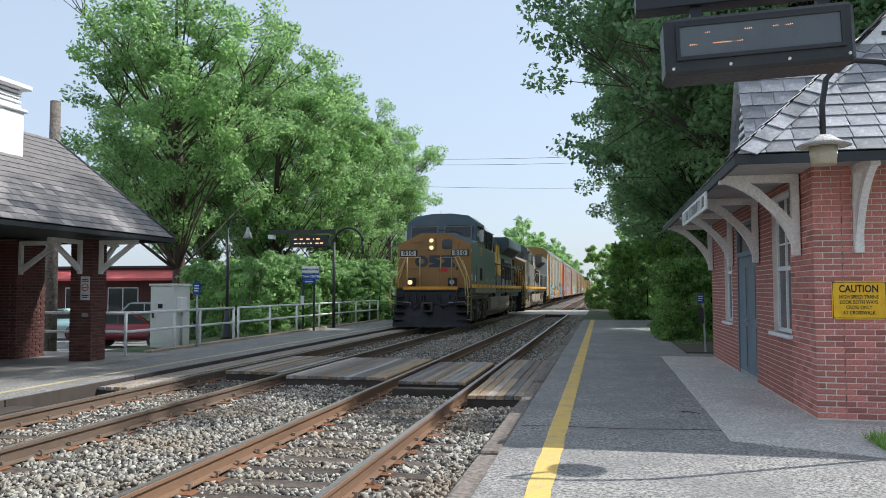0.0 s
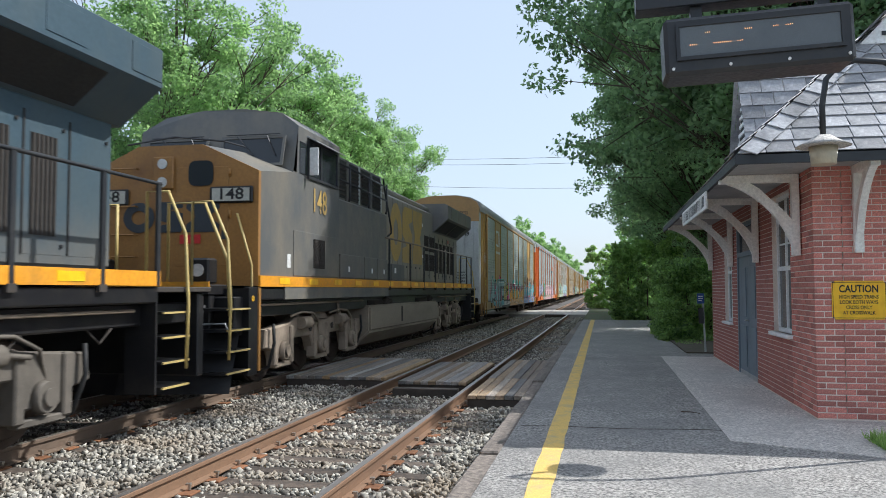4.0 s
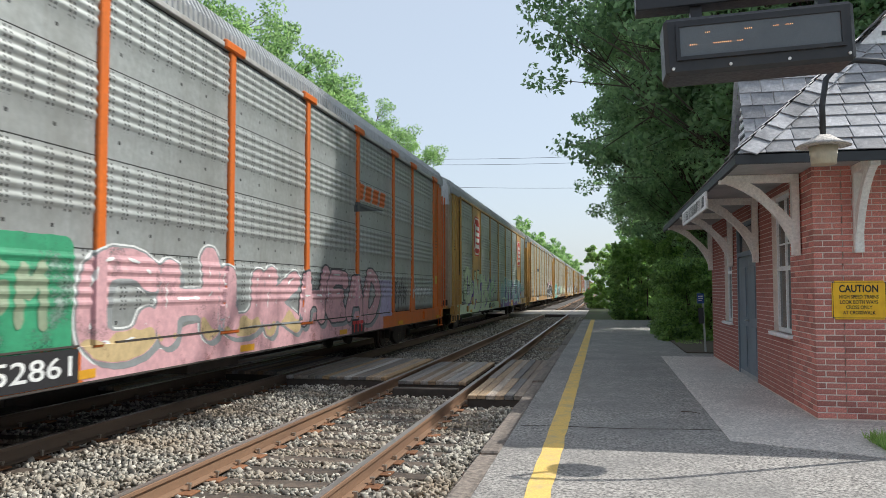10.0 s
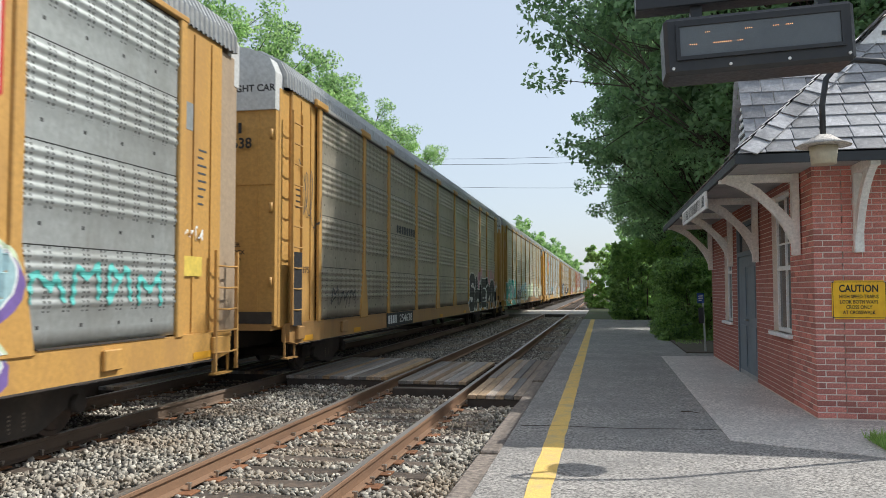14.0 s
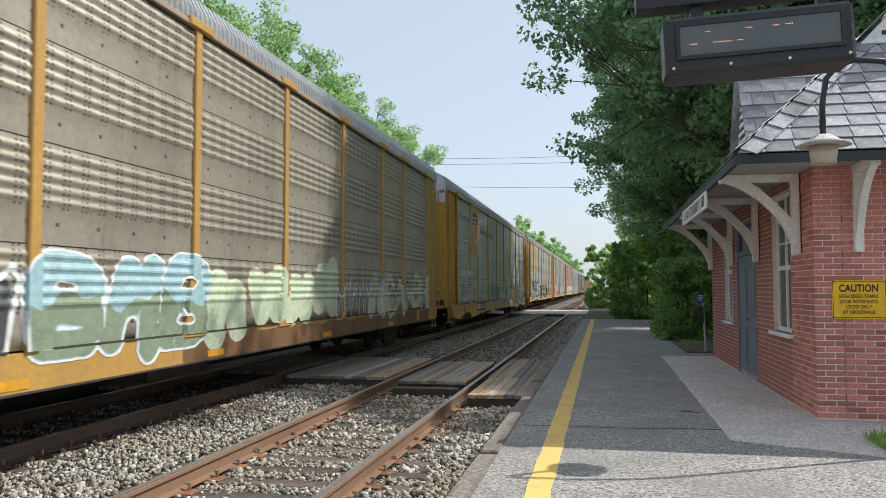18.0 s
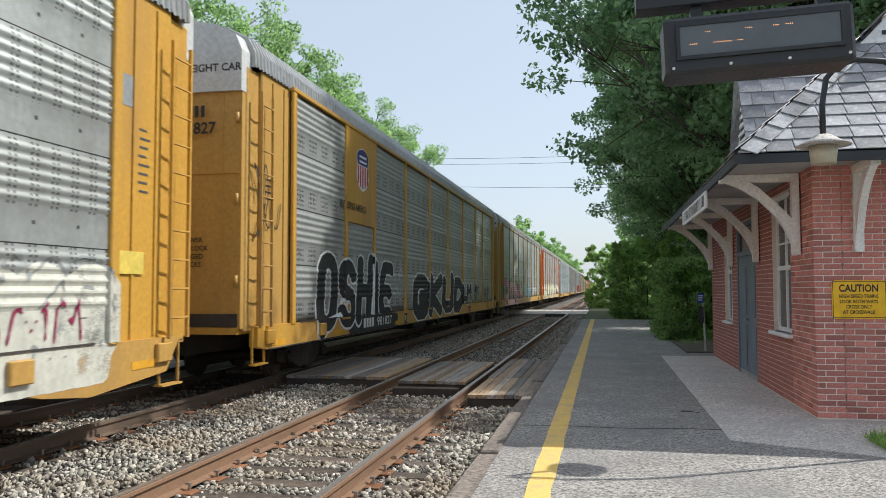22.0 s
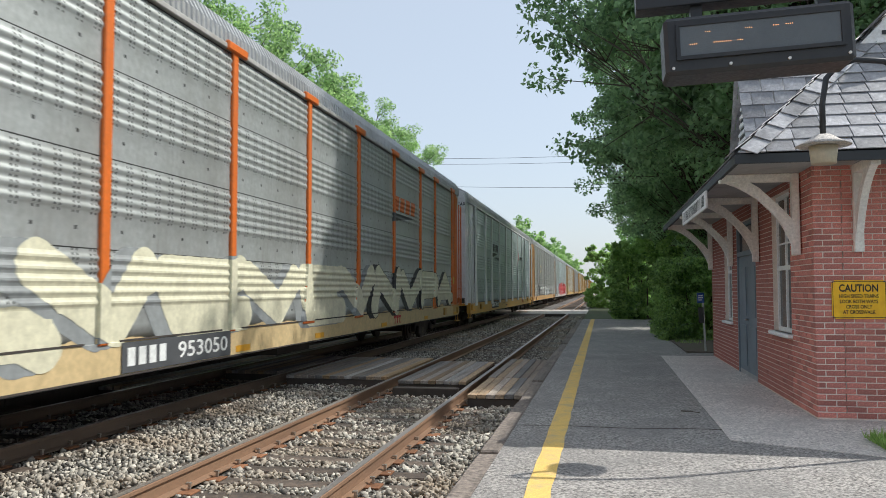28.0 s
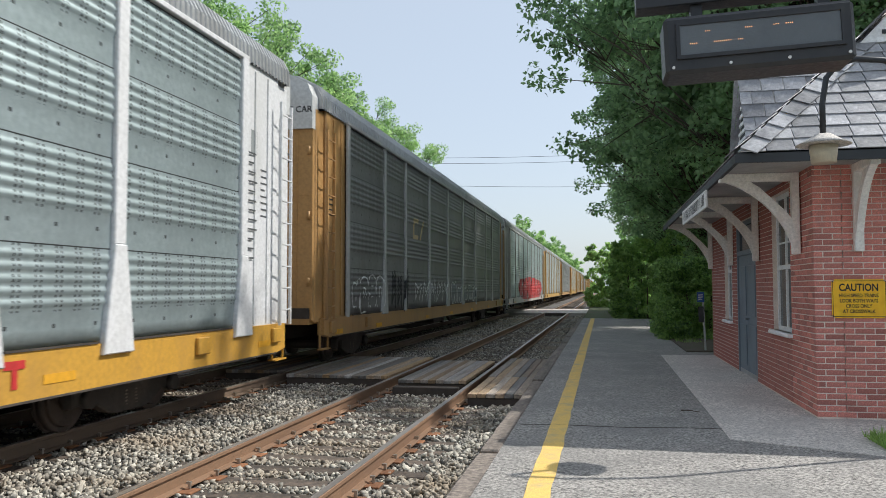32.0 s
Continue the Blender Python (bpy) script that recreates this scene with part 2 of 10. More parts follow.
SIGN_BLUE = paint("sign_blue", (0.02, 0.08, 0.32), None, 0.4, bump=0.0, amount=0.1)
INK = paint("black_ink", (0.015, 0.015, 0.016), None, 0.6, bump=0.0)
RED = paint("red_paint", (0.55, 0.03, 0.03), None, 0.5, bump=0.0)
BARK = paint("bark", (0.10, 0.075, 0.055), (0.05, 0.038, 0.03), 0.95, grain=18, stain=3, bump=1.0, streak=(2, 2, 0.3))
LEAF_A = leaf_mat("maple_leaf", (0.085, 0.168, 0.070), (0.24, 0.385, 0.145))
LEAF_B = leaf_mat("dark_leaf", (0.092, 0.172, 0.088), (0.235, 0.355, 0.175))
LEAF_C = leaf_mat("hedge_leaf", (0.07, 0.14, 0.05), (0.24, 0.38, 0.11))

# ---- ground, tracks, platforms ----
NEAR_X, FAR_X = -2.906, -6.66          # track centres; rail tops are at z = 0
PLAT_Z = 0.08


def ground_sheet():
    xs = [-3000, -300, -60, -15.2, -12.8, -8.3, -8.25, -1.05, -1.0, 20, 60, 300, 3000]
    zs = [-1.4, -1.1, -0.85, -0.8, 0.0, 0.0, -0.36, -0.36, 0.0, 0.0, -0.05, -0.3, -0.5]
    ys = [-3000, -300, -40, 0, 40, 100, 300, 900, 3000]
    v = [(x, y, z) for y in ys for x, z in zip(xs, zs)]
    n = len(xs)
    f = [(j * n + i, j * n + i + 1, (j + 1) * n + i + 1, (j + 1) * n + i) for j in range(len(ys) - 1) for i in range(n - 1)]
    return tagged(link_mesh("ground", array_mesh("ground", v, f), GRASS), "grass and bare soil around the station", "ground", kind="structure")


ground_sheet()


def lie(x):
    """The height of the ground behind the far platform: it falls to the car park."""
    return -0.8 * min(1.0, max(0.0, (-12.8 - x) / 2.4))


RNG = np.random.default_rng(4)


def lumpy_bed():
    """The trackbed: a gently uneven sheet of crushed stone."""
    ys = np.concatenate([np.arange(-6, 30, 0.25), np.arange(30, 120, 2.0), np.arange(120, 900, 30.0)])
    xs = np.arange(-8.24, -1.05, 0.2)
    X, Y = np.meshgrid(xs, ys)
    Z = -0.215 + 0.02 * np.sin(X * 3.1 + Y * 1.7) * np.sin(Y * 2.3 - X) + RNG.normal(0, 0.008, X.shape)
    Z = np.where((X < -7.9), Z - 0.02, Z)
    v = np.stack([X, Y, Z], -1).reshape(-1, 3)
    nx = len(xs)
    f = [(j * nx + i, j * nx + i + 1, (j + 1) * nx + i + 1, (j + 1) * nx + i) for j in range(len(ys) - 1) for i in range(nx - 1)]
    return tagged(link_mesh("trackbed", array_mesh("trackbed", v, f), BALLAST_BED), "grey crushed-stone trackbed under two tracks", "trackbed", kind="structure")


lumpy_bed()

PANELS = [(-2.02, -1.16, 11.66, 13.95), (-2.02, -1.16, 14.0, 17.65), (-3.52, -2.28, 13.3, 17.0), (-5.75, -3.78, 13.75, 17.65),
          (-7.32, -6.0, 14.3, 17.8), (-8.1, -7.5, 11.5, 30.0)]
TIE_PITCH = 0.505


def stone_field(name, n, x0, x1, y0, y1, r0, r1, fine):
    """Loose stones strewn over the bed, fewer on the sleepers."""
    if fine:
        base = np.array([(x, y, z) for x in (-1, 1) for y in (-1, 1) for z in (-1, 1)], float) * 0.72
        tri = np.array([(0, 1, 3), (0, 3, 2), (4, 6, 7), (4, 7, 5), (0, 4, 5), (0, 5, 1), (2, 3, 7), (2, 7, 6), (0, 2, 6), (0, 6, 4), (1, 5, 7), (1, 7, 3)])
    else:
        base = np.array([(1, 0, 0), (-1, 0, 0), (0, 1, 0), (0, -1, 0), (0, 0, 1), (0, 0, -1)], float)
        tri = np.array([(0, 2, 4), (2, 1, 4), (1, 3, 4), (3, 0, 4), (2, 0, 5), (1, 2, 5), (3, 1, 5), (0, 3, 5)])
    x, y = RNG.uniform(x0, x1, n), RNG.uniform(y0, y1, n)
    keep = np.ones(n, bool)
    for a, b, c, d in PANELS:
        keep &= ~((x > a - 0.02) & (x < b + 0.02) & (y > c - 0.02) & (y < d + 0.02))
    z = np.full(n, -0.205) + RNG.uniform(-0.02, 0.03, n)
    for c in (NEAR_X, FAR_X):
        for s in (-0.754, 0.754):
            keep &= abs(x - c - s) > 0.1
        on_tie = (abs(x - c) < 1.3) & (abs((y / TIE_PITCH) % 1 - 0.5) < 0.24)
        keep &= ~(on_tie & (RNG.uniform(0, 1, n) < 0.9))
        z = np.where((abs(x - c) > 1.25) & (abs(x - c) < 1.9), z + 0.025, z)
    x, y, z = x[keep], y[keep], z[keep]
    n = len(x)
    r = RNG.uniform(r0, r1, n)
    v = base[None] * RNG.uniform(0.45, 1.35, (n, len(base), 3 if fine else 1)) * (r[:, None] * 1.0)[:, :, None] * RNG.uniform(0.65, 1.3, (n, 1, 3))
    lim = r[:, None] * RNG.uniform(0.7 if fine else 0.55, 1.2 if fine else 0.95, (n, 3))
    v = np.clip(v, -lim[:, None, :], lim[:, None, :])
    a = RNG.uniform(0, 6.3, n)
    ca, sa = np.cos(a)[:, None], np.sin(a)[:, None]
    tx, ty = RNG.normal(0, 0.5, (n, 1)), RNG.normal(0, 0.5, (n, 1))
    v[..., 2] = v[..., 2] + tx * v[..., 0] + ty * v[..., 1]
    vx, vy = v[..., 0] * ca - v[..., 1] * sa, v[..., 0] * sa + v[..., 1] * ca
    v = np.stack([vx + x[:, None], vy + y[:, None], v[..., 2] * 0.75 + z[:, None]], -1).reshape(-1, 3)
    f = (tri[None] + (np.arange(n) * len(base))[:, None, None]).reshape(-1, 3)
    return tagged(link_mesh(name, array_mesh(name, v, f), STONE), "pale grey crushed stone between the rails", "ballast", kind="stuff")


stone_field("ballast", 50000, -8.2, -1.12, 3.5, 12.5, 0.015, 0.038, True)
stone_field("ballast", 34000, -8.2, -1.12, 12.5, 26.0, 0.026, 0.048, False)
stone_field("ballast", 16000, -8.2, -1.12, -9.0, 3.5, 0.024, 0.046, False)
stone_field("ballast", 15000, -8.2, -1.12, 26.0, 50.0, 0.05, 0.08, False)


def tie_mesh():
    bm = boxes((-1.3, 1.3, -0.115, 0.115, -0.36, -0.185), bev=0.012)
    bmesh.ops.subdivide_edges(bm, edges=[e for e in bm.edges if abs(e.verts[0].co.x - e.verts[1].co.x) > 1], cuts=5)
    for v in bm.verts:
        v.co += Vector((0, noise.noise(v.co * 3) * 0.012, noise.noise(v.co * 5 + Vector((7, 0, 0))) * 0.008))
    me = bpy.data.meshes.new("tie")
    bm.to_mesh(me)
    bm.free()
    me.materials.append(TIE)
    return me


def rail_profile(s=1):
    return [(-0.07, -0.172), (0.07, -0.172), (0.07, -0.16), (0.012, -0.145), (0.012, -0.045), (0.036, -0.036), (0.036, -0.006), (0.028, -0.001), (-0.028, -0.001), (-0.036, -0.006), (-0.036, -0.036), (-0.012, -0.045), (-0.012, -0.145), (-0.07, -0.16)]


def track(name, cx, label, shine):
    tr = thing(name, label, "railway track", pose(cx, 0, 0), kind="structure")
    for s in (-0.754, 0.754):
        bm = bmesh.new()
        prism(bm, [(x + s, z) for x, z in rail_profile()], -40, 900)
        rail = part("rail", bm, RAIL_RUST if shine is RAIL_TOP else RAIL_BROWN, tr, "rust-brown steel rail")
        part("rail_head", boxes((s - 0.03, s + 0.03, -40, 900, -0.0005, 0.004)), shine, rail, "wheel-polished running surface")
    me = tie_mesh()
    plate = bpy.data.meshes.new("tie_plate")
    pb = boxes((-0.17, 0.17, -0.09, 0.09, -0.185, -0.168), bev=0.004)
    pb.to_mesh(plate)
    pb.free()
    plate.materials.append(PLATE)
    spike = bpy.data.meshes.new("spike")
    sb = boxes((-0.012, 0.012, -0.012, 0.012, -0.18, -0.135), (-0.03, 0.014, -0.018, 0.018, -0.138, -0.122))
    sb.to_mesh(spike)
    sb.free()
    spike.materials.append(RAIL_DULL)
    k0 = int(3.0 / TIE_PITCH)
    for k in range(k0, k0 + 95):
        y = (k + 0.5) * TIE_PITCH
        tie = link_mesh("tie", me, None, tr, m=pose(random.uniform(-0.04, 0.04), y, random.uniform(-0.004, 0.004), 0, 0, random.uniform(-0.8, 0.8)))
        if k < k0 + 30:
            for s in (-0.754, 0.754):
                link_mesh("tie_plate", plate, None, tie, m=pose(s, 0, 0))
                for dx, dy, turn in ((0.085, 0.05, 0), (-0.085, -0.05, 180)):
                    link_mesh("spike", spike, None, tie, m=pose(s + dx, dy, random.uniform(0, 0.02), 0, 0, turn + random.uniform(-8, 8)))
    bm = bmesh.new()
    for k in range(k0 + 95, k0 + 300):
        y = (k + 0.5) * TIE_PITCH
        box(bm, -1.3, 1.3, y - 0.115, y + 0.115, -0.3, -0.185)
    for k in range(-24, k0):
        y = (k + 0.5) * TIE_PITCH
        box(bm, -1.3, 1.3, y - 0.115, y + 0.115, -0.3, -0.185)
    tagged(part("ties", bm, TIE, tr), kind="stuff")
    return tr


track("track_near", NEAR_X, "rusty railway track on wooden sleepers beside the platform", RAIL_TOP)
track("track_far", FAR_X, "railway track that the freight train runs on", RAIL_DULL)


def plank_panel(x0, x1, y0, y1, z, n, name="timber_walkway", label="weathered timber plank walkway across the tracks", beams=True, gap=0.004):
    th = thing(name, label, "walkway", pose((x0 + x1) / 2, (y0 + y1) / 2, z), group="plank walkways")
    w, l = x1 - x0, y1 - y0
    for i in range(n):
        a = -w / 2 + w * i / n
        bm = boxes((a + gap, a + w / n - gap, -l / 2 + random.uniform(-0.012, 0.012), l / 2 + random.uniform(-0.012, 0.012), -0.06, random.uniform(-0.004, 0.004)), bev=0.005)
        part("plank", bm, PLANK, th)
    if beams:
        part("support_beam", boxes((-w / 2, w / 2, -l / 2 + 0.02, -l / 2 + 0.12, -0.26, -0.065), bev=0.006), PLANK_DARK, th)
        part("support_beam", boxes((-w / 2, w / 2, l / 2 - 0.12, l / 2 - 0.02, -0.26, -0.065), bev=0.006), PLANK_DARK, th)
    return th


plank_panel(-2.0, -1.17, 11.66, 13.95, 0.005, 6)
plank_panel(-2.02, -1.17, 14.0, 17.65, 0.005, 6)
plank_panel(-3.5, -2.3, 13.3, 17.0, 0.0, 9)
plank_panel(-5.75, -3.8, 13.75, 17.65, 0.0, 14)
plank_panel(-7.25, -6.05, 14.3, 17.8, 0.0, 9)
plank_panel(-8.08, -7.52, 11.5, 30.0, 0.01, 4, gap=0.016, label="long weathered boards along the far platform edge")
tagged(part("crossing_beam", boxes((-3.45, -2.35, 12.75, 12.95, -0.2, -0.06), bev=0.01), PLANK_DARK), "loose dark timber beam lying between the rails", "timber beam")


def slab(name, poly, z0, z1, material, label, category):
    bm = bmesh.new()
    prism(bm, poly, z0, z1, "z")
    return tagged(part(name, bm, material), label, category, kind="structure")


slab("platform_near", [(-0.95, -12), (9, -12), (9, 8.6), (2.35, 8.6), (2.35, 18.3), (2.7, 18.4), (2.7, 39.2), (-0.95, 39.6)], -0.3, PLAT_Z, ASPHALT, "worn grey asphalt station platform", "platform")
slab("concrete_apron", [(1.22, 8.24), (2.2, 7.78), (2.46, 7.66), (9, 7.4), (9, 10.2), (2.46, 10.2), (2.46, 18.25), (1.26, 18.22)], PLAT_Z - 0.2, PLAT_Z + 0.006, CONCRETE, "aggregate concrete apron in front of the station house", "pavement")


def worn_line(name, x0, x1, y0, y1, z, material, label):
    """A painted strip with ragged edges."""
    n = int((y1 - y0) / 0.12)
    v, f = [], []
    for i in range(n + 1):
        y = y0 + (y1 - y0) * i / n
        a, b = noise.noise(Vector((y * 1.7, 3, 0))) * 0.016, noise.noise(Vector((y * 1.9, 9, 0))) * 0.016
        v += [(x0 + a, y, z), (x1 + b, y, z)]
    f = [(2 * i, 2 * i + 1, 2 * i + 3, 2 * i + 2) for i in range(n)]
    return tagged(link_mesh(name, array_mesh(name, v, f), material), label, "painted line", kind="structure")


worn_line("yellow_line_near", -0.575, -0.385, -6, 39.3, PLAT_Z + 0.005, YELLOW_LINE, "worn yellow safety line along the platform edge")

edge = thing("platform_edge", "split and greyed timber beams along the platform edge", "edge timber", kind="structure")
y = -6.0
while y < 39:
    l = random.uniform(2.2, 3.4)
    l = min(l, 39.4 - y)
    bm = boxes((-1.14 + random.uniform(-0.012, 0.012), -0.95, y + 0.006, y + l - 0.006, -0.25, PLAT_Z + random.uniform(-0.02, 0.012)), bev=0.014)
    bmesh.ops.subdivide_edges(bm, edges=[e for e in bm.edges if abs(e.verts[0].co.y - e.verts[1].co.y) > 1], cuts=8)
    for v in bm.verts:
        v.co += Vector((noise.noise(v.co * 2.3) * 0.012, 0, noise.noise(v.co * 3.1) * 0.01))
    part("beam", bm, EDGE_TIMBER, edge)
    y += l

bm = bmesh.new()
tube(bm, [(-0.9 + 2.15 * s, 8.72 + 0.1 * s + 0.03 * math.sin(9 * s), PLAT_Z - 0.004) for s in np.linspace(0, 1, 14)], 0.011, 5)
tagged(part("pavement_joint", bm, PLANK_DARK), "dark filled crack across the asphalt platform", "pavement joint", kind="structure")
bm = bmesh.new()
tube(bm, ((0.92, 10.05, PLAT_Z + 0.008), (1.03, 10.0, PLAT_Z + 0.014), (1.13, 9.93, PLAT_Z + 0.008)), 0.008, 5, 0.004)
tagged(part("twig", bm, BARK), "short dark fallen twig on the platform", "twig")

# the far platform
slab("platform_far", [(-9.9, -12), (-8.12, -12), (-8.12, 37.5), (-9.9, 37.5)], -0.3, PLAT_Z, ASPHALT, "asphalt strip of the far platform", "platform")
slab("platform_far_walk", [(-13.6, -12), (-9.904, -12), (-9.904, 17.0), (-13.6, 17.0)], -0.3, PLAT_Z + 0.01, PAVING, "pale concrete paving under the shelter", "pavement")
slab("platform_far_verge", [(-10.9, 17.01), (-9.904, 17.01), (-9.904, 37.5), (-10.9, 37.5)], -0.3, PLAT_Z - 0.01, ASPHALT, "asphalt edge along the railing", "pavement")
worn_line("yellow_line_far", -8.72, -8.58, -6, 37.3, PLAT_Z + 0.005, FAINT_LINE, "faded yellow safety line on the far platform")
fe = thing("platform_edge_far", "dark timber facing of the far platform", "edge timber", kind="structure")
for y0 in np.arange(-6, 37, 3.1):
    part("beam", boxes((-8.118, -8.09, y0 + 0.01, y0 + 3.09, -0.28, PLAT_Z - 0.01), bev=0.004), PLANK_DARK, fe)
for y0, y1 in ((2.0, 9.6),):
    part("step_beam", boxes((-8.05, -7.7, y0, y1, -0.25, -0.02), bev=0.01), PLANK_DARK, fe)

# the road that crosses the tracks
slab("road_crossing", [(-60, 51), (-9, 51), (-9, 50.2), (1.2, 50.2), (1.2, 51), (60, 51), (60, 60), (-60, 60)], -0.5, -0.008, CONCRETE_FAR, "pale worn road across the tracks", "road")
for x0, x1 in ((-3.55, -2.27), (-7.3, -6.02)):
    tagged(part("crossing_plate", boxes((x0, x1, 49.6, 50.18, -0.2, 0.0), bev=0.01), PLANK_DARK), "dark timber header where the road meets the rails", "timber beam")
slab("car_park", [(-70, 2), (-15.4, 2), (-15.4, 49), (-70, 49)], -1.0, -0.74, ASPHALT, "asphalt car park behind the far platform", "car park")

# ---- the brick station house ----
COURSE, BLEN = 0.0677, 0.212
WALL_X, WALL_Y, WALL_END = 2.385, 9.72, 18.3


def brick_mesh(l, h, d, material):
    bm = boxes((-l / 2, l / 2, 0, d, -h / 2, h / 2), bev=0.003)
    bmesh.ops.delete(bm, geom=[f for f in bm.faces if f.calc_center_median().y > d - 1e-4], context="FACES")
    me = bpy.data.meshes.new("brick")
    bm.to_mesh(me)
    bm.free()
    me.materials.append(material)
    return me


# old=True picks the brick darkened to stand for the shelter's shade.
BRICKS = {old: (brick_mesh(BLEN - 0.011, COURSE - 0.011, 0.03, m), brick_mesh(BLEN / 2 - 0.011, COURSE - 0.011, 0.03, m)) for old, m in ((False, BRICK), (True, BRICK_DARK))}


def brick_face(parent, origin, turn, width, z0, z1, holes=(), picked=300, proud=0.005, old=False):
    """Running-bond bricks on an upright face that starts at origin and runs along its local x; the outside is local -y.
    holes: (u0, u1, z0, z1). The first ones are parts, the rest one mesh."""
    base = Matrix.Translation(origin) @ Matrix.Rotation(radians(turn), 4, "Z")
    rest = bmesh.new()
    rows = int((z1 - z0) / COURSE)
    made = 0
    for r in range(rows):
        z = z0 + (r + 0.5) * COURSE
        u = 0.0 if r % 2 == 0 else -BLEN / 2
        while u < width - 0.03:
            a, b = max(u, 0.0), min(u + BLEN, width)
            u += BLEN
            for h in holes:
                if h[2] - 0.02 < z < h[3] + 0.02:
                    if a < h[0] < b:
                        b = h[0]
                    elif a < h[1] < b:
                        a = h[1]
                    elif h[0] <= a and b <= h[1]:
                        b = a
            c = (a + b) / 2
            if b - a < 0.03:
                continue
            full = b - a > BLEN * 0.75
            m = base @ pose(c, -proud + random.uniform(-0.0015, 0.0015), z, 0, random.uniform(-0.3, 0.3), 0)
            if made < picked:
                link_mesh("brick", BRICKS[old][0 if full else 1], None, parent, m=m)
                made += 1
            else:
                l, h = ((b - a) - 0.011) / 2, (COURSE - 0.011) / 2
                q = [rest.verts.new(m @ Vector(p)) for p in ((-l, 0, -h), (l, 0, -h), (l, 0, h), (-l, 0, h), (-l, 0.03, -h), (l, 0.03, -h), (l, 0.03, h), (-l, 0.03, h))]
                for i in ((0, 1, 2, 3), (1, 5, 6, 2), (4, 0, 3, 7), (3, 2, 6, 7), (4, 5, 1, 0)):
                    rest.faces.new([q[j] for j in i])
    if rest.faces:
        tagged(part("bricks", rest, BRICK_DARK if old else BRICK, parent), kind="stuff")
    else:
        rest.free()


def wall_with_holes(parent, origin, turn, width, z0, z1, thick, holes, material, name="wall_core"):
    """A thick wall cut into boxes round its openings."""
    m = Matrix.Translation(origin) @ Matrix.Rotation(radians(turn), 4, "Z")
    us = sorted({0.0, width, *[h[0] for h in holes], *[h[1] for h in holes]})
    zs = sorted({z0, z1, *[h[2] for h in holes], *[h[3] for h in holes]})
    bm = bmesh.new()
    for a, b in zip(us, us[1:]):
        for c, d in zip(zs, zs[1:]):
            if not any(h[0] - 1e-6 <= a and b <= h[1] + 1e-6 and h[2] - 1e-6 <= c and d <= h[3] + 1e-6 for h in holes):
                box(bm, a, b, 0, thick, c, d)
    bmesh.ops.remove_doubles(bm, verts=bm.verts, dist=1e-5)
    bm.transform(m)
    return part(name, bm, material, parent)


house_top = 3.05
# openings of the track side, measured from the south corner: u runs north
W_HOLES = [(1.15, 2.25, 0.98, 2.87), (3.5, 5.3, PLAT_Z, 2.72), (5.85, 6.75, 0.95, 2.6)]
west = thing("wall_west", "red brick wall of the station house facing the tracks", "wall", kind="structure")
south = thing("wall_south", "red brick end wall of the station house", "wall", kind="structure")
wall_with_holes(west, (WALL_X + 0.01, WALL_END, 0), -90, WALL_END - WALL_Y, -0.1, house_top + 0.25, 0.3,
                [(WALL_END - WALL_Y - h[1], WALL_END - WALL_Y - h[0], h[2], h[3]) for h in W_HOLES], MORTAR)
wall_with_holes(south, (WALL_X + 0.32, WALL_Y + 0.002, 0), 0, 6.0, -0.1, house_top + 0.25, 0.3, [], MORTAR)
L = WALL_END - WALL_Y
flip = [(L - h[1], L - h[0], h[2], h[3]) for h in W_HOLES]
brick_face(south, (WALL_X, WALL_Y + 0.002, 0), 0, 1.9, PLAT_Z + 0.02, house_top, picked=300)
brick_face(west, (WALL_X + 0.01, WALL_Y + 1.15, 0), -90, 1.15, PLAT_Z + 0.02, house_top, picked=300)
brick_face(west, (WALL_X + 0.01, WALL_END, 0), -90, L - 1.15, PLAT_Z + 0.02, house_top, holes=flip, picked=0)
tagged(part("wall_back", boxes((8.5, 8.8, WALL_Y, WALL_END, -0.1, 3.3), (WALL_X + 0.31, 8.5, WALL_END - 0.3, WALL_END, -0.1, 3.3)), MORTAR), "plain back walls of the station house", "wall", kind="structure")
tagged(part("floor", boxes((WALL_X + 0.31, 8.5, WALL_Y + 0.31, WALL_END - 0.3, 0, 0.1)), CONCRETE), "plain floor inside the station house", "floor", kind="structure")
tagged(part("ceiling", boxes((WALL_X + 0.02, 8.5, WALL_Y + 0.02, WALL_END, 3.3, 3.36)), WHITE_WOOD), "plain ceiling of the station house", "ceiling", kind="structure")


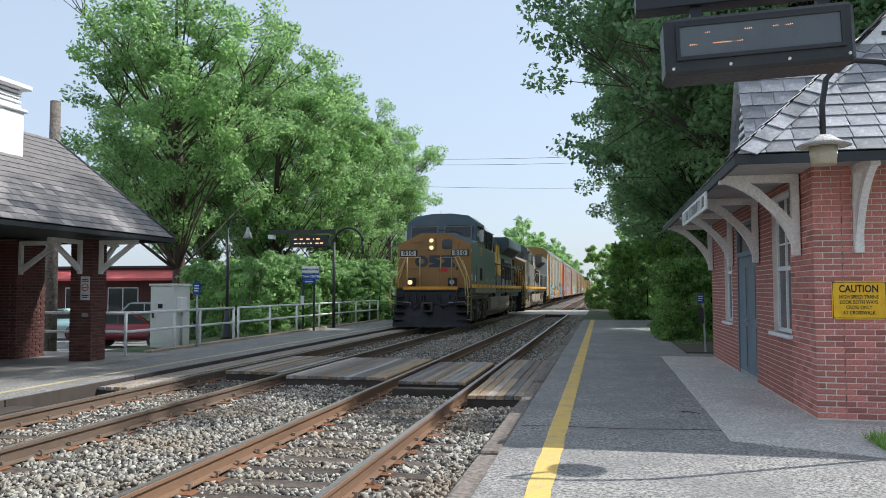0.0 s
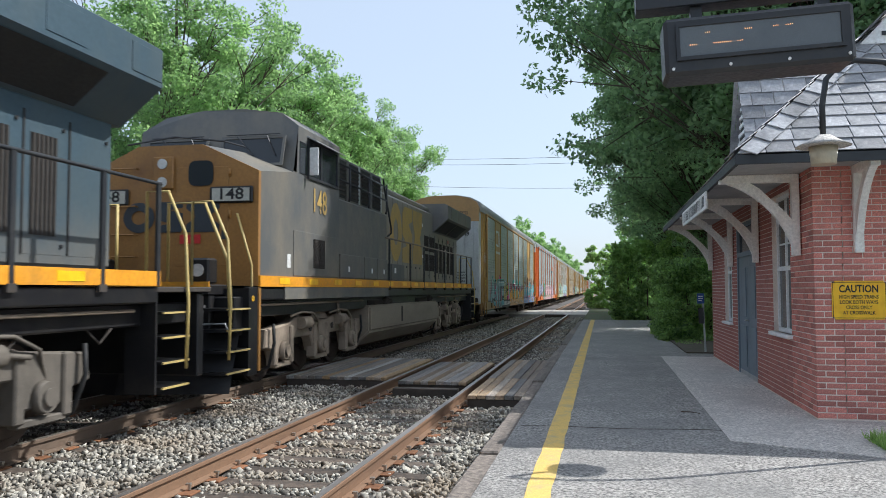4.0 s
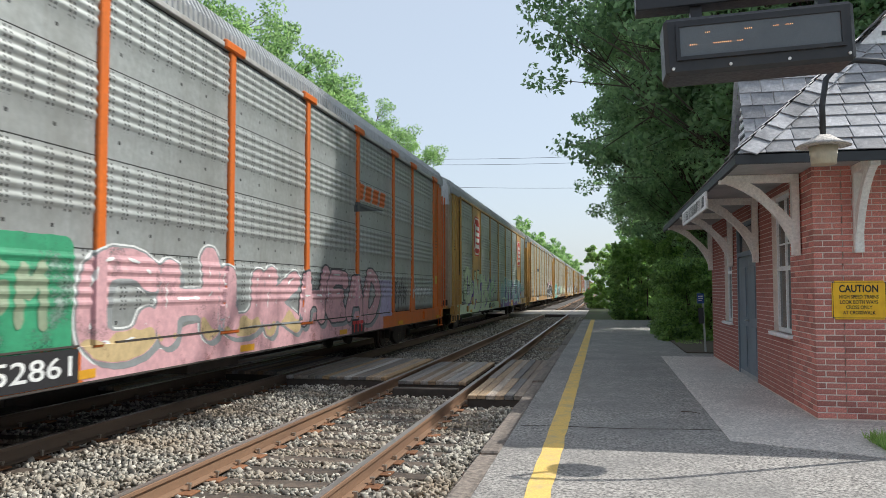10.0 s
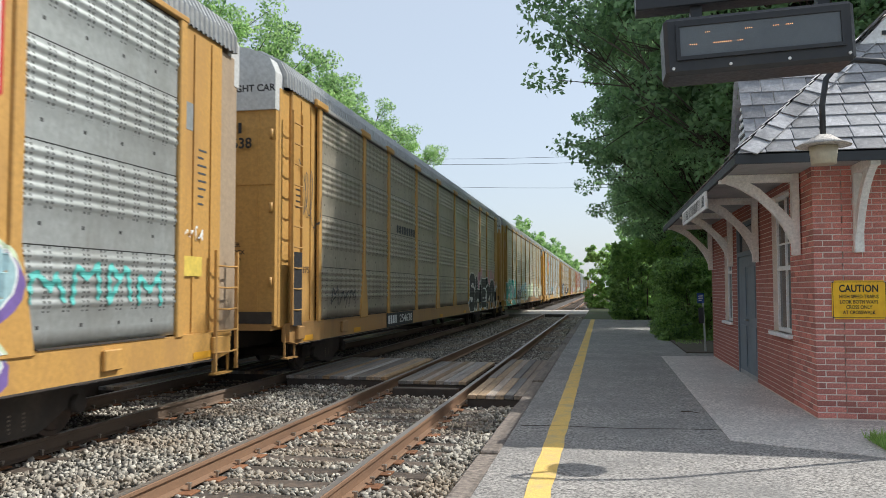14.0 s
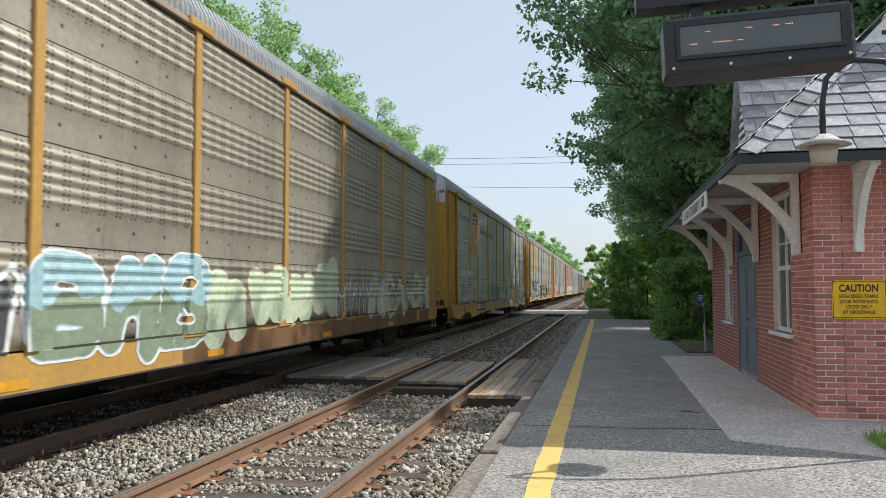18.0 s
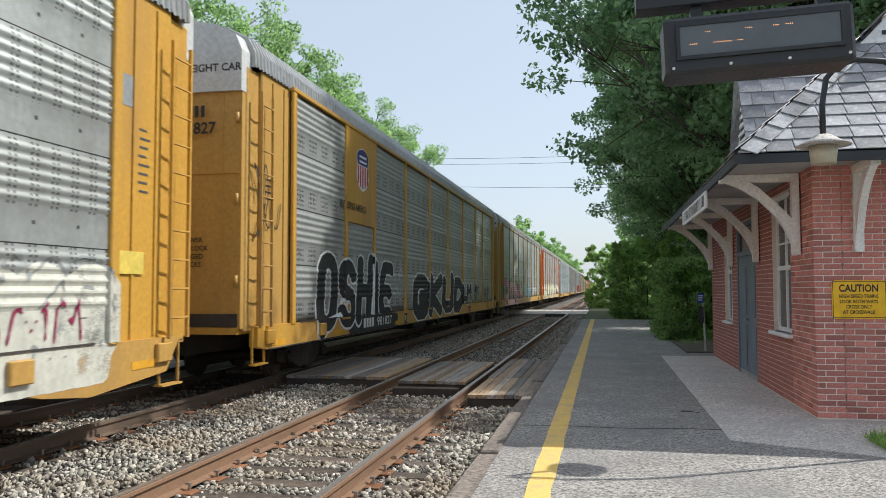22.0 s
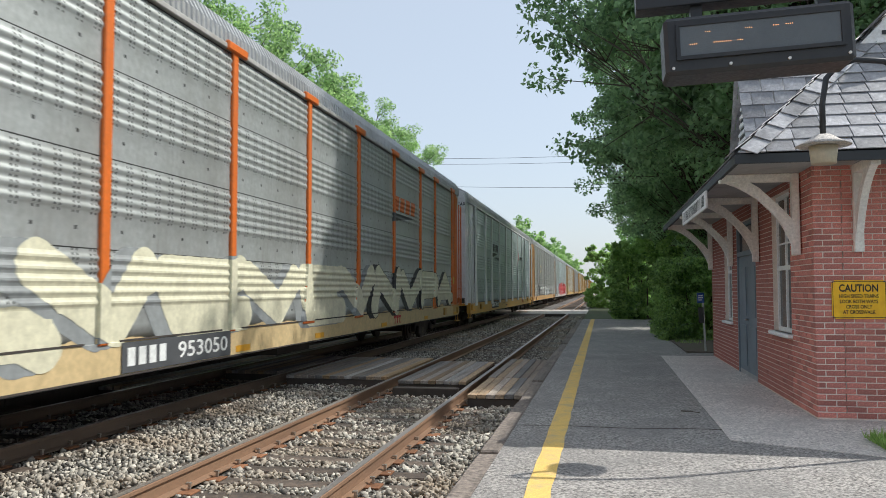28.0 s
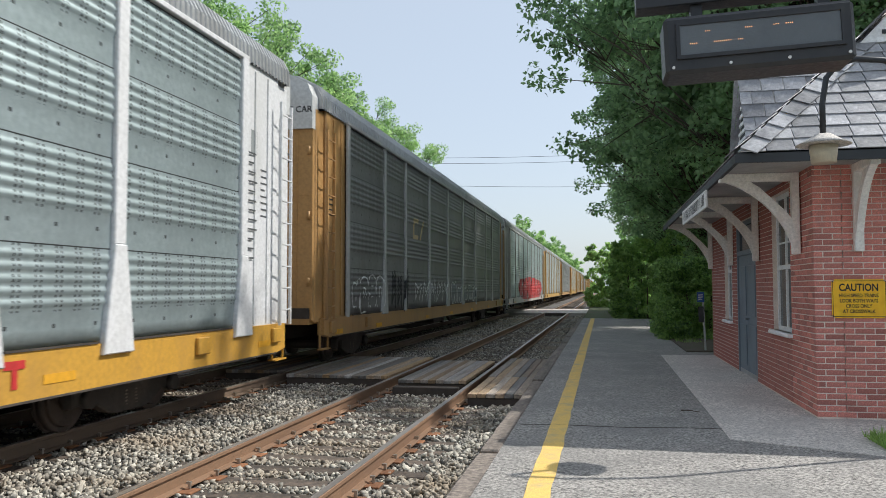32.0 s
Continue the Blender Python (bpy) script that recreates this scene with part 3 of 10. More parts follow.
def sash_window(name, y0, y1, z0, z1, split, label):
    w = thing(name, label, "window", pose(WALL_X + 0.1, 0, 0), kind="structure")
    fr = 0.06
    bm = boxes((-0.03, 0.03, y0, y0 + fr, z0, z1), (-0.03, 0.03, y1 - fr, y1, z0, z1), (-0.03, 0.03, y0 + fr, y1 - fr, z0, z0 + fr), (-0.03, 0.03, y0 + fr, y1 - fr, z1 - fr, z1))
    part("window_frame", bm, WHITE_WOOD, w)
    part("meeting_rail", boxes((-0.035, 0.02, y0 + fr, y1 - fr, split - 0.03, split + 0.03)), WHITE_WOOD, w)
    c = (y0 + y1) / 2
    part("mullion", boxes((-0.03, 0.02, c - 0.025, c + 0.025, z0 + fr, z1 - fr)), WHITE_WOOD, w)
    for i in range(1, 3):
        zz = split + (z1 - split) * i / 3
        part("glazing_bar", boxes((-0.02, 0.02, y0 + fr, y1 - fr, zz - 0.012, zz + 0.012)), WHITE_WOOD, w)
    for a, b in ((y0 + fr, c - 0.025), (c + 0.025, y1 - fr)):
        for d, e in ((z0 + fr, split - 0.03), (split + 0.03, z1 - fr)):
            pane = part("pane", boxes((-0.004, 0.004, a, b, d, e)), GLASS, w)
    bm = bmesh.new()
    for i in range(9):
        yy = y0 + 0.08 + (y1 - y0 - 0.16) * i / 9
        box(bm, 0.05, 0.07, yy, yy + (y1 - y0) / 12, z0 + 0.05, z1 - 0.05)
    part("blind", bm, CURTAIN, w, "pale vertical blind")
    part("window_sill", boxes((-0.16, 0.02, y0 - 0.06, y1 + 0.06, z0 - 0.05, z0), bev=0.008), WHITE_WOOD, w)
    return w


sash_window("window_1", WALL_Y + 1.15, WALL_Y + 2.25, 0.98, 2.87, 1.86, "tall white-framed sash window with pale blinds")
sash_window("window_2", WALL_Y + 5.85, WALL_Y + 6.75, 0.95, 2.6, 1.9, "white-framed sash window beside the doors")

d1 = thing("door_1", "blue-grey double door with a transom above", "door", pose(WALL_X + 0.06, 0, 0), kind="structure")
y0, y1 = WALL_Y + 3.5, WALL_Y + 5.3
part("door_frame", boxes((-0.05, 0.06, y0, y0 + 0.06, PLAT_Z, 2.72), (-0.05, 0.06, y1 - 0.06, y1, PLAT_Z, 2.72), (-0.05, 0.06, y0 + 0.06, y1 - 0.06, 2.14, 2.22), (-0.05, 0.06, y0 + 0.06, y1 - 0.06, 2.66, 2.72)), DOOR_GREY, d1)
part("transom_pane", boxes((-0.004, 0.004, y0 + 0.06, y1 - 0.06, 2.22, 2.66)), GLASS, d1)
for a, b in ((y0 + 0.065, (y0 + y1) / 2 - 0.004), ((y0 + y1) / 2 + 0.004, y1 - 0.065)):
    leaf = part("door_leaf", boxes((-0.025, 0.025, a, b, PLAT_Z + 0.01, 2.135)), DOOR_GREY, d1)
    for z0, z1 in ((0.25, 0.95), (1.1, 1.95)):
        part("panel_moulding", boxes((-0.04, -0.026, a + 0.12, b - 0.12, z0, z1), bev=0.012), DOOR_GREY, leaf)
    part("kick_plate", boxes((-0.031, -0.026, a, b, PLAT_Z + 0.01, PLAT_Z + 0.08)), GALV, leaf, "bright metal kick strip")
bm = bmesh.new()
tube(bm, ((-0.03, y0 + 0.84, 1.05), (-0.09, y0 + 0.84, 1.05), (-0.09, y0 + 0.7, 1.05)), 0.012)
part("door_handle", bm, GALV, d1, "steel lever handle")

# ---- hip roof of slates on timber brackets ----
EAVE_Z, EAVE_X, EAVE_Y, EAVE_N = 3.02, 1.45, 8.95, 19.3
PITCH_W = math.tan(radians(43))
RIDGE_X = 5.9
roof = thing("roof", "grey slate hip roof of the station house with dark edges", "roof", kind="structure")
APEX_RUN = RIDGE_X - EAVE_X
APEX_Z = EAVE_Z + APEX_RUN * PITCH_W
bm = bmesh.new()
c = [bm.verts.new(p) for p in ((EAVE_X, EAVE_Y, EAVE_Z), (2 * RIDGE_X - EAVE_X, EAVE_Y, EAVE_Z), (2 * RIDGE_X - EAVE_X, EAVE_N, EAVE_Z), (EAVE_X, EAVE_N, EAVE_Z),
                               (RIDGE_X, EAVE_Y + APEX_RUN, APEX_Z), (RIDGE_X, EAVE_N - APEX_RUN, APEX_Z))]
for q in ((0, 1, 4), (1, 2, 5, 4), (2, 3, 5), (3, 0, 4, 5), (3, 2, 1, 0)):
    bm.faces.new([c[i] for i in q])
part("roof_deck", bm, DARK_TRIM, roof)
part("fascia", boxes((EAVE_X - 0.02, EAVE_X + 0.02, EAVE_Y - 0.02, EAVE_N, EAVE_Z - 0.09, EAVE_Z + 0.01), (EAVE_X + 0.02, 10.0, EAVE_Y - 0.02, EAVE_Y + 0.02, EAVE_Z - 0.09, EAVE_Z + 0.01)), DARK_TRIM, roof)
part("soffit", boxes((EAVE_X + 0.02, WALL_X, EAVE_Y + 0.02, EAVE_N, EAVE_Z - 0.03, EAVE_Z - 0.008), (WALL_X, 10.0, EAVE_Y + 0.02, WALL_Y, EAVE_Z - 0.03, EAVE_Z - 0.008)), SOFFIT, roof)


def slate_mesh(w, l, material, name="slate"):
    bm = boxes((-w / 2 + 0.004, w / 2 - 0.004, 0, l, 0, 0.012), bev=0.003)
    me = bpy.data.meshes.new(name)
    bm.to_mesh(me)
    bm.free()
    me.materials.append(material)
    return me


def slate_slope(parent, material, corner, along, up, run0, length, cut0, cut1, rise, sw=0.30, sh=0.235, picked=300):
    """Slates laid in courses on a slope, trimmed at its ends. corner: its lower start; along and up: unit vectors;
    cut0, cut1: how far the ends draw in per metre up the slope."""
    along, up = Vector(along).normalized(), Vector(up).normalized()
    nrm = along.cross(up)
    base = Matrix((along, up, nrm)).transposed().to_4x4()
    base.translation = Vector(corner)
    me = slate_mesh(sw, sh + 0.05, material)
    rest = bmesh.new()
    made = 0
    r = 0
    while r * sh < rise - 0.02:
        v, v2 = r * sh, min((r + 1) * sh + 0.05, rise)
        a, b = run0 + cut0 * v, run0 + length - cut1 * v
        a2, b2 = run0 + cut0 * v2, run0 + length - cut1 * v2
        u = a - (0.5 * sw if r % 2 else 0.0)
        while u < b - 0.02:
            l, rr = max(u, a) + 0.004, min(u + sw, b) - 0.004
            tl, tr = max(l, a2 + 0.004), min(rr, b2 - 0.004)
            u += sw
            if rr - l < 0.03:
                continue
            tilt = pose(0, v, 0.034, -random.uniform(3.0, 4.4), random.uniform(-0.5, 0.5), random.uniform(-0.5, 0.5))
            if rr - l > sw - 0.012 and tl == l and tr == rr and made < picked:
                link_mesh("slate", me, None, parent, m=base @ Matrix.Translation(((l + rr) / 2, 0, 0)) @ tilt)
                made += 1
            else:
                tl, tr = min(tl, rr), max(tr, l)
                if tl >= tr:
                    tl = tr = (tl + tr) / 2
                o = (l + rr) / 2
                m = base @ Matrix.Translation((o, 0, 0)) @ tilt
                l, rr, tl, tr = l - o, rr - o, tl - o, tr - o
                h = v2 - v
                q = [rest.verts.new(m @ Vector(c)) for c in ((l, 0, .012), (rr, 0, .012), (tr + .001, h, .012), (tl, h, .012), (l, 0, 0), (rr, 0, 0))]
                rest.faces.new(q[:4])
                rest.faces.new((q[4], q[5], q[1], q[0]))
        r += 1
    if rest.faces:
        tagged(part("slates", rest, material, parent), kind="stuff")
    else:
        rest.free()


cs, sn = math.cos(math.atan(PITCH_W)), math.sin(math.atan(PITCH_W))
slate_slope(roof, SLATE, (EAVE_X, EAVE_Y, EAVE_Z), (1, 0, 0), (0, cs, sn), 0, 2 * APEX_RUN, cs, cs, APEX_RUN / cs, picked=300)
slate_slope(roof, SLATE, (EAVE_X, EAVE_N, EAVE_Z), (0, -1, 0), (cs, 0, sn), 0, EAVE_N - EAVE_Y, cs, cs, APEX_RUN / cs, picked=0)
# hip capping
hip = Vector((1, 1, PITCH_W)).normalized()
for i in range(14):
    p = Vector((EAVE_X, EAVE_Y, EAVE_Z)) + hip * (0.05 + i * 0.3)
    for s in (0, 1):
        side = Vector((0, -1, 0)) if s else Vector((-1, 0, 0))
        m = Matrix.Identity(4)
        nrm = Vector((0, -sn, cs)) if s else Vector((-sn, 0, cs))
        across = hip.cross(nrm).normalized()
        m = Matrix((across, hip, across.cross(hip))).transposed().to_4x4()
        m.translation = p + nrm * 0.03 + across * (0.1 if s else -0.1)
        bm = boxes((-0.1, 0.1, 0, 0.34, 0, 0.014), bev=0.003)
        bm.transform(m @ pose(0, 0, 0.03, -3.5))
        part("hip_slate", bm, SLATE, roof)

# the small gabled dormer on the track side
dormer = thing("dormer", "small gabled slate dormer with a white louvred front", "dormer", kind="structure")
dy, dx0, dz = 11.9, 2.05, 3.62
bm = bmesh.new()
prism(bm, [(dy - 0.62, dz - 0.05), (dy + 0.62, dz - 0.05), (dy, dz + 1.12)], dx0, 5.0, "x")
part("dormer_body", bm, WHITE_WOOD, dormer)
for s in (-1, 1):
    ua = Vector((0, -s * 0.66, 1.2)).normalized()
    al = Vector((-s, 0, 0))
    slate_slope(dormer, SLATE, (dx0 - 0.12 if s < 0 else 5.0, dy + s * 0.72, dz - 0.12), al, ua, 0, 5.0 - dx0 + 0.12, 0, 0, 1.33, picked=60)
bm = bmesh.new()
for i in range(7):
    z = dz + 0.08 + i * 0.12
    h = 0.5 * (1 - (z - dz) / 1.12) - 0.03
    if h > 0.04:
        box(bm, dx0 - 0.03, dx0 - 0.005, dy - h, dy + h, z, z + 0.05)
part("louvre", bm, WHITE_WOOD, dormer, "white louvre slats")
bm = bmesh.new()
for i in range(7):
    z = dz + 0.13 + i * 0.12
    h = 0.5 * (1 - (z - dz) / 1.12) - 0.03
    if h > 0.04:
        box(bm, dx0 - 0.006, dx0 - 0.002, dy - h, dy + h, z, z + 0.07)
part("louvre_gap", bm, DARK_TRIM, dormer)

# the gabled dormer on the end slope
gable = thing("dormer", "small gabled slate dormer with a white louvred front on the end slope", "dormer", kind="structure")
gy, gx, gz = 10.62, 3.92, 4.66
bm = bmesh.new()
prism(bm, [(gx - 0.7, gz), (gx + 0.7, gz), (gx, gz + 0.72)], gy, gy + 2.2, "y")
part("dormer_body", bm, WHITE_WOOD, gable)
for s in (-1, 1):
    up = Vector((-s * 0.7, 0, 0.72)).normalized()
    slate_slope(gable, SLATE, (gx + s * 0.82, gy - 0.1 if s > 0 else gy + 2.2, gz - 0.1), (0, s, 0), up, 0, 2.3, 0, 0, 1.16, sw=0.3, sh=0.22, picked=0)
for i in range(4):
    z = gz + 0.1 + i * 0.12
    w = 0.7 * (1 - (z - gz) / 0.72) - 0.16
    if w > 0.03:
        part("louvre", boxes((gx - w, gx + w, gy - 0.02, gy - 0.004, z, z + 0.05)), DARK_TRIM, gable, "dark louvre gap")


def bracket_mesh(reach, drop):
    """A curved timber bracket in the x-z plane: wall post at x = 0, arm to x = -reach, curved brace between."""
    w = 0.05
    post = boxes((-0.09, 0.0, -w, w, -drop, 0), bev=0.006)
    arm = boxes((-reach, -0.09, -w, w, -0.1, 0), bev=0.006)
    br = bmesh.new()
    pts_o, pts_i = [], []
    n = 9
    for i in range(n + 1):
        a = i / n
        x = -reach + 0.08 + (reach - 0.17) * (0.45 * a + 0.55 * math.sin(a * math.pi / 2))
        z = -0.1 - (drop - 0.22) * (0.45 * a + 0.55 * (1 - math.cos(a * math.pi / 2)))
        fat = 0.10 + 0.06 * abs(a - 0.5) * 2
        pts_o.append((x, z))
        pts_i.append((min(x + fat * (0.35 + 0.6 * a), -0.09), min(z + fat * (1.0 - 0.4 * a), -0.1)))
    v0 = [[br.verts.new((p[0], s, p[1])) for p in pts_o] for s in (-w * 0.8, w * 0.8)]
    v1 = [[br.verts.new((p[0], s, p[1])) for p in pts_i] for s in (-w * 0.8, w * 0.8)]
    for i in range(n):
        br.faces.new((v0[0][i], v0[1][i], v0[1][i + 1], v0[0][i + 1]))
        br.faces.new((v1[0][i], v1[0][i + 1], v1[1][i + 1], v1[1][i]))
        br.faces.new((v0[0][i], v0[0][i + 1], v1[0][i + 1], v1[0][i]))
        br.faces.new((v0[1][i], v1[1][i], v1[1][i + 1], v0[1][i + 1]))
    return post, arm, br


def bracket(at, reach=0.93, drop=1.0, material=None, label="cream painted curved timber eave bracket"):
    th = thing("eave_bracket", label, "bracket", at, group="eave brackets")
    for nm, b in zip(("wall_post", "arm", "brace"), bracket_mesh(reach, drop)):
        part(nm, b, material or CREAM, th)
    return th


b1 = bracket(pose(WALL_X - 0.012, WALL_Y + 0.55, EAVE_Z - 0.032))
for yy in (WALL_Y + 3.15, WALL_Y + 5.6, WALL_END - 0.25):
    copy_thing(b1, pose(WALL_X - 0.012, yy, EAVE_Z - 0.032))
copy_thing(b1, pose(WALL_X + 0.48, WALL_Y - 0.01, EAVE_Z - 0.032, 0, 0, 90) @ Matrix.Diagonal((0.72, 1, 1, 1)))

# signs on the house
cs1 = thing("caution_sign", "yellow metal warning sign with black lettering on the brick wall", "sign", pose(WALL_X + 0.475, WALL_Y - 0.012, 1.45))
bm = boxes((-0.29, 0.29, -0.004, 0.0, -0.22, 0.22))
bmesh.ops.bevel(bm, geom=[e for e in bm.edges if abs(e.verts[0].co.y - e.verts[1].co.y) > 0.002], offset=0.03, segments=3, affect="EDGES")
part("plate", bm, SIGN_YELLOW, cs1)
bm = bmesh.new()
for a in ((-0.28, 0.28, 0.2, 0.206), (-0.28, 0.28, -0.206, -0.2), (-0.28, -0.274, -0.206, 0.206), (0.274, 0.28, -0.206, 0.206)):
    box(bm, a[0], a[1], -0.0055, -0.0042, a[2], a[3])
part("border", bm, INK, cs1)
up = pose(0, -0.006, 0, 90)
for body, z, size in (("CAUTION", 0.125, 0.125), ("HIGH SPEED TRAINS", 0.035, 0.062), ("LOOK BOTH WAYS", -0.025, 0.062), ("CROSS ONLY", -0.085, 0.062), ("AT CROSSWALK", -0.145, 0.062)):
    letters(body, size * 0.92, INK, cs1, Matrix.Translation((-0.005, 0, z)) @ up, bold=0.0012 if size < 0.1 else 0.003, width=0.8)

hs = thing("station_sign", "long white station name board with dark unreadable lettering under the eave", "sign", pose(EAVE_X - 0.06, 12.6, EAVE_Z - 0.24))
part("board", boxes((-0.015, 0.015, -1.55, 1.55, -0.12, 0.12), bev=0.004), WHITE_PAINT, hs)
random.seed(21)
u = -1.4
while u < 1.35:
    w = random.uniform(0.05, 0.12)
    part("lettering_bar", boxes((-0.019, -0.016, u, u + w * 0.45, -0.075, 0.075)), INK, hs)
    u += w + 0.05

# ---- the far platform: shelter, railing, cabinet, signs ----
shelter = thing("shelter_roof", "old slate shelter roof with a white louvred cupola", "roof", kind="structure")
# eave on the track side at x = -9.45; hip end at y = 16.2; ridge at x = -12.0
SX, SY, SZ, SRX = -9.45, 16.1, 2.72, -12.0
rise = 4.91 - SZ
run = SX - SRX
bm = bmesh.new()
q = [bm.verts.new(p) for p in ((SX, SY, SZ), (SX, -2, SZ), (2 * SRX - SX, -2, SZ), (2 * SRX - SX, SY, SZ), (SRX, SY - 0.7, SZ + rise), (SRX, -2, SZ + rise))]
for f in ((1, 0, 4, 5), (0, 3, 4), (3, 2, 5, 4), (2, 1, 5), (0, 1, 2, 3)):
    bm.faces.new([q[i] for i in f])
bmesh.ops.recalc_face_normals(bm, faces=bm.faces)
part("roof_deck", bm, DARK_TRIM, shelter)
ln = math.hypot(run, rise)
slate_slope(shelter, SLATE_OLD, (SX, SY - 13.0, SZ), (0, 1, 0), (-run / ln, 0, rise / ln), 0, 13.0, 0, 0.7 / ln, ln, sw=0.30, sh=0.19, picked=300)
ln2 = math.hypot(0.7, rise)
slate_slope(shelter, SLATE_OLD, (SX, SY, SZ), (-1, 0, 0), (0, -0.7 / ln2, rise / ln2), 0, 2 * run, run / ln2, run / ln2, ln2, sw=0.30, sh=0.19, picked=0)
part("fascia", boxes((SX - 0.02, SX + 0.03, -2, SY + 0.02, SZ - 0.08, SZ), (2 * SRX - SX, SX - 0.02, SY - 0.03, SY + 0.02, SZ - 0.08, SZ)), DARK_TRIM, shelter)
bm = bmesh.new()
p0, p1 = Vector((SX, SY, SZ + 0.03)), Vector((SRX, SY - 0.7, SZ + rise + 0.03))
tube(bm, (p0, p0.lerp(p1, 0.5), p1), 0.05, 6)
part("hip_cap", bm, DARK_TRIM, shelter)
cup = thing("cupola", "white painted louvred cupola on the shelter roof", "cupola", pose(-12.0, 12.3, 4.5))
part("base", boxes((-0.9, 0.9, -1.2, 1.05, -0.6, 0.55), bev=0.02), WHITE_WOOD, cup)
part("cornice", boxes((-1.0, 1.0, -1.3, 1.15, 1.0, 1.1), (-0.95, 0.95, -1.25, 1.1, 0.55, 0.62), bev=0.02), WHITE_WOOD, cup)
part("louvre_box", boxes((-0.82, 0.82, -1.1, 0.96, 0.62, 1.0)), SOFFIT, cup)
for i in range(4):
    part("slat", boxes((-0.86, 0.86, -1.14, 1.0, 0.65 + i * 0.09, 0.70 + i * 0.09)), WHITE_WOOD, cup)


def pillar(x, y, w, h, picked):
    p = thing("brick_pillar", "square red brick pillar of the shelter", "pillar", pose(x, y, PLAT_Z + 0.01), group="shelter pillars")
    part("core", boxes((-w / 2 + 0.01, w / 2 - 0.01, -w / 2 + 0.01, w / 2 - 0.01, 0, h)), MORTAR_DARK, p)
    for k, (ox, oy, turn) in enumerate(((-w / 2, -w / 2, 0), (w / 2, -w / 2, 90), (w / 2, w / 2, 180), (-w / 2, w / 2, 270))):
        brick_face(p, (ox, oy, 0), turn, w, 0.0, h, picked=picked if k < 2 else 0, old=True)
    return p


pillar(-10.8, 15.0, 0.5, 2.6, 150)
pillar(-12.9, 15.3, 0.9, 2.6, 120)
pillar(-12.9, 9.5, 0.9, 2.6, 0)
tagged(part("wall_shelter", boxes((-13.3, -13.0, -2, 15.7, 0.09, 2.64)), MORTAR_DARK), "dark back wall of the shelter", "wall", kind="structure")
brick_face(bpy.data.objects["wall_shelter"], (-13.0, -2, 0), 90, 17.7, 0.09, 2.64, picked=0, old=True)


def strut_bracket(at, reach, drop):
    """A straight timber brace between a short wall post and the eave."""
    th = thing("eave_bracket", "grey painted straight timber brace under the shelter eave", "bracket", at, group="shelter braces")
    part("wall_post", boxes((-0.07, 0.0, -0.045, 0.045, -drop, 0), bev=0.005), CREAM, th)
    part("arm", boxes((-reach, -0.07, -0.045, 0.045, -0.09, 0), bev=0.005), CREAM, th)
    bm = bmesh.new()
    prism(bm, [(-0.07, -drop + 0.04), (-0.07, -drop + 0.18), (-reach + 0.2, -0.09), (-reach + 0.06, -0.09)], -0.035, 0.035)
    part("brace", bm, CREAM, th)
    return th


strut_bracket(pose(-10.54, 15.0, 2.64, 0, 0, 180), 0.9, 0.72)
strut_bracket(pose(-10.8, 15.26, 2.64, 0, 0, -90), 0.75, 0.72)
strut_bracket(pose(-10.8, 14.74, 2.64, 0, 0, 90), 1.0, 0.72)
strut_bracket(pose(-12.42, 14.9, 2.64, 0, 0, 180), 1.0, 0.72)
ns = thing("no_smoking_sign", "white sign with a red ring on the pillar", "sign", pose(-10.68, 14.735, 1.62))
part("plate", boxes((-0.11, 0.11, -0.006, 0.0, -0.25, 0.25), bev=0.002), WHITE_PAINT, ns)
bm = bmesh.new()
tube(bm, [(0.075 * math.cos(a), -0.008, 0.02 + 0.075 * math.sin(a)) for a in np.linspace(0, 6.28, 20)], 0.01, 4)
box(bm, -0.06, 0.06, -0.009, -0.007, 0.01, 0.025)
part("ring", bm, RED, ns)
for q in ((-0.07, 0.07, -0.008, -0.0065, 0.18, 0.2), (-0.08, 0.08, -0.008, -0.0065, 0.14, 0.16), (-0.08, 0.08, -0.008, -0.0065, -0.16, -0.14), (-0.06, 0.06, -0.008, -0.0065, -0.2, -0.18),):
    part("lettering_bar", boxes(q), INK, ns)
tagged(part("pillar_plate", boxes((-10.75, -10.6, 14.73, 14.736, 1.02, 1.1)), GALV), "small metal plate screwed to the pillar", "plate")

bench = thing("bench", "dark slatted bench under the shelter roof", "bench", pose(-11.6, 11.7, PLAT_Z + 0.01))
for i in range(5):
    part("seat_slat", boxes((-0.25 + i * 0.1, -0.17 + i * 0.1, -0.9, 0.9, 0.42, 0.45), bev=0.008), BLACK, bench)
for i in range(4):
    part("back_slat", boxes((-0.3, -0.27, -0.9, 0.9, 0.52 + i * 0.1, 0.6 + i * 0.1), bev=0.006), BLACK, bench)
for yy in (-0.8, 0.8):
    bm = bmesh.new()
    tube(bm, ((0.28, yy, 0.0), (0.22, yy, 0.2), (0.24, yy, 0.42), (-0.28, yy, 0.42), (-0.26, yy, 0.2), (-0.3, yy, 0.0)), 0.025, 6)
    tube(bm, ((-0.28, yy, 0.42), (-0.3, yy, 0.95)), 0.025, 6)
    tube(bm, ((0.24, yy, 0.42), (0.26, yy, 0.62), (-0.28, yy, 0.66)), 0.022, 6)
    part("leg_frame", bm, BLACK, bench)

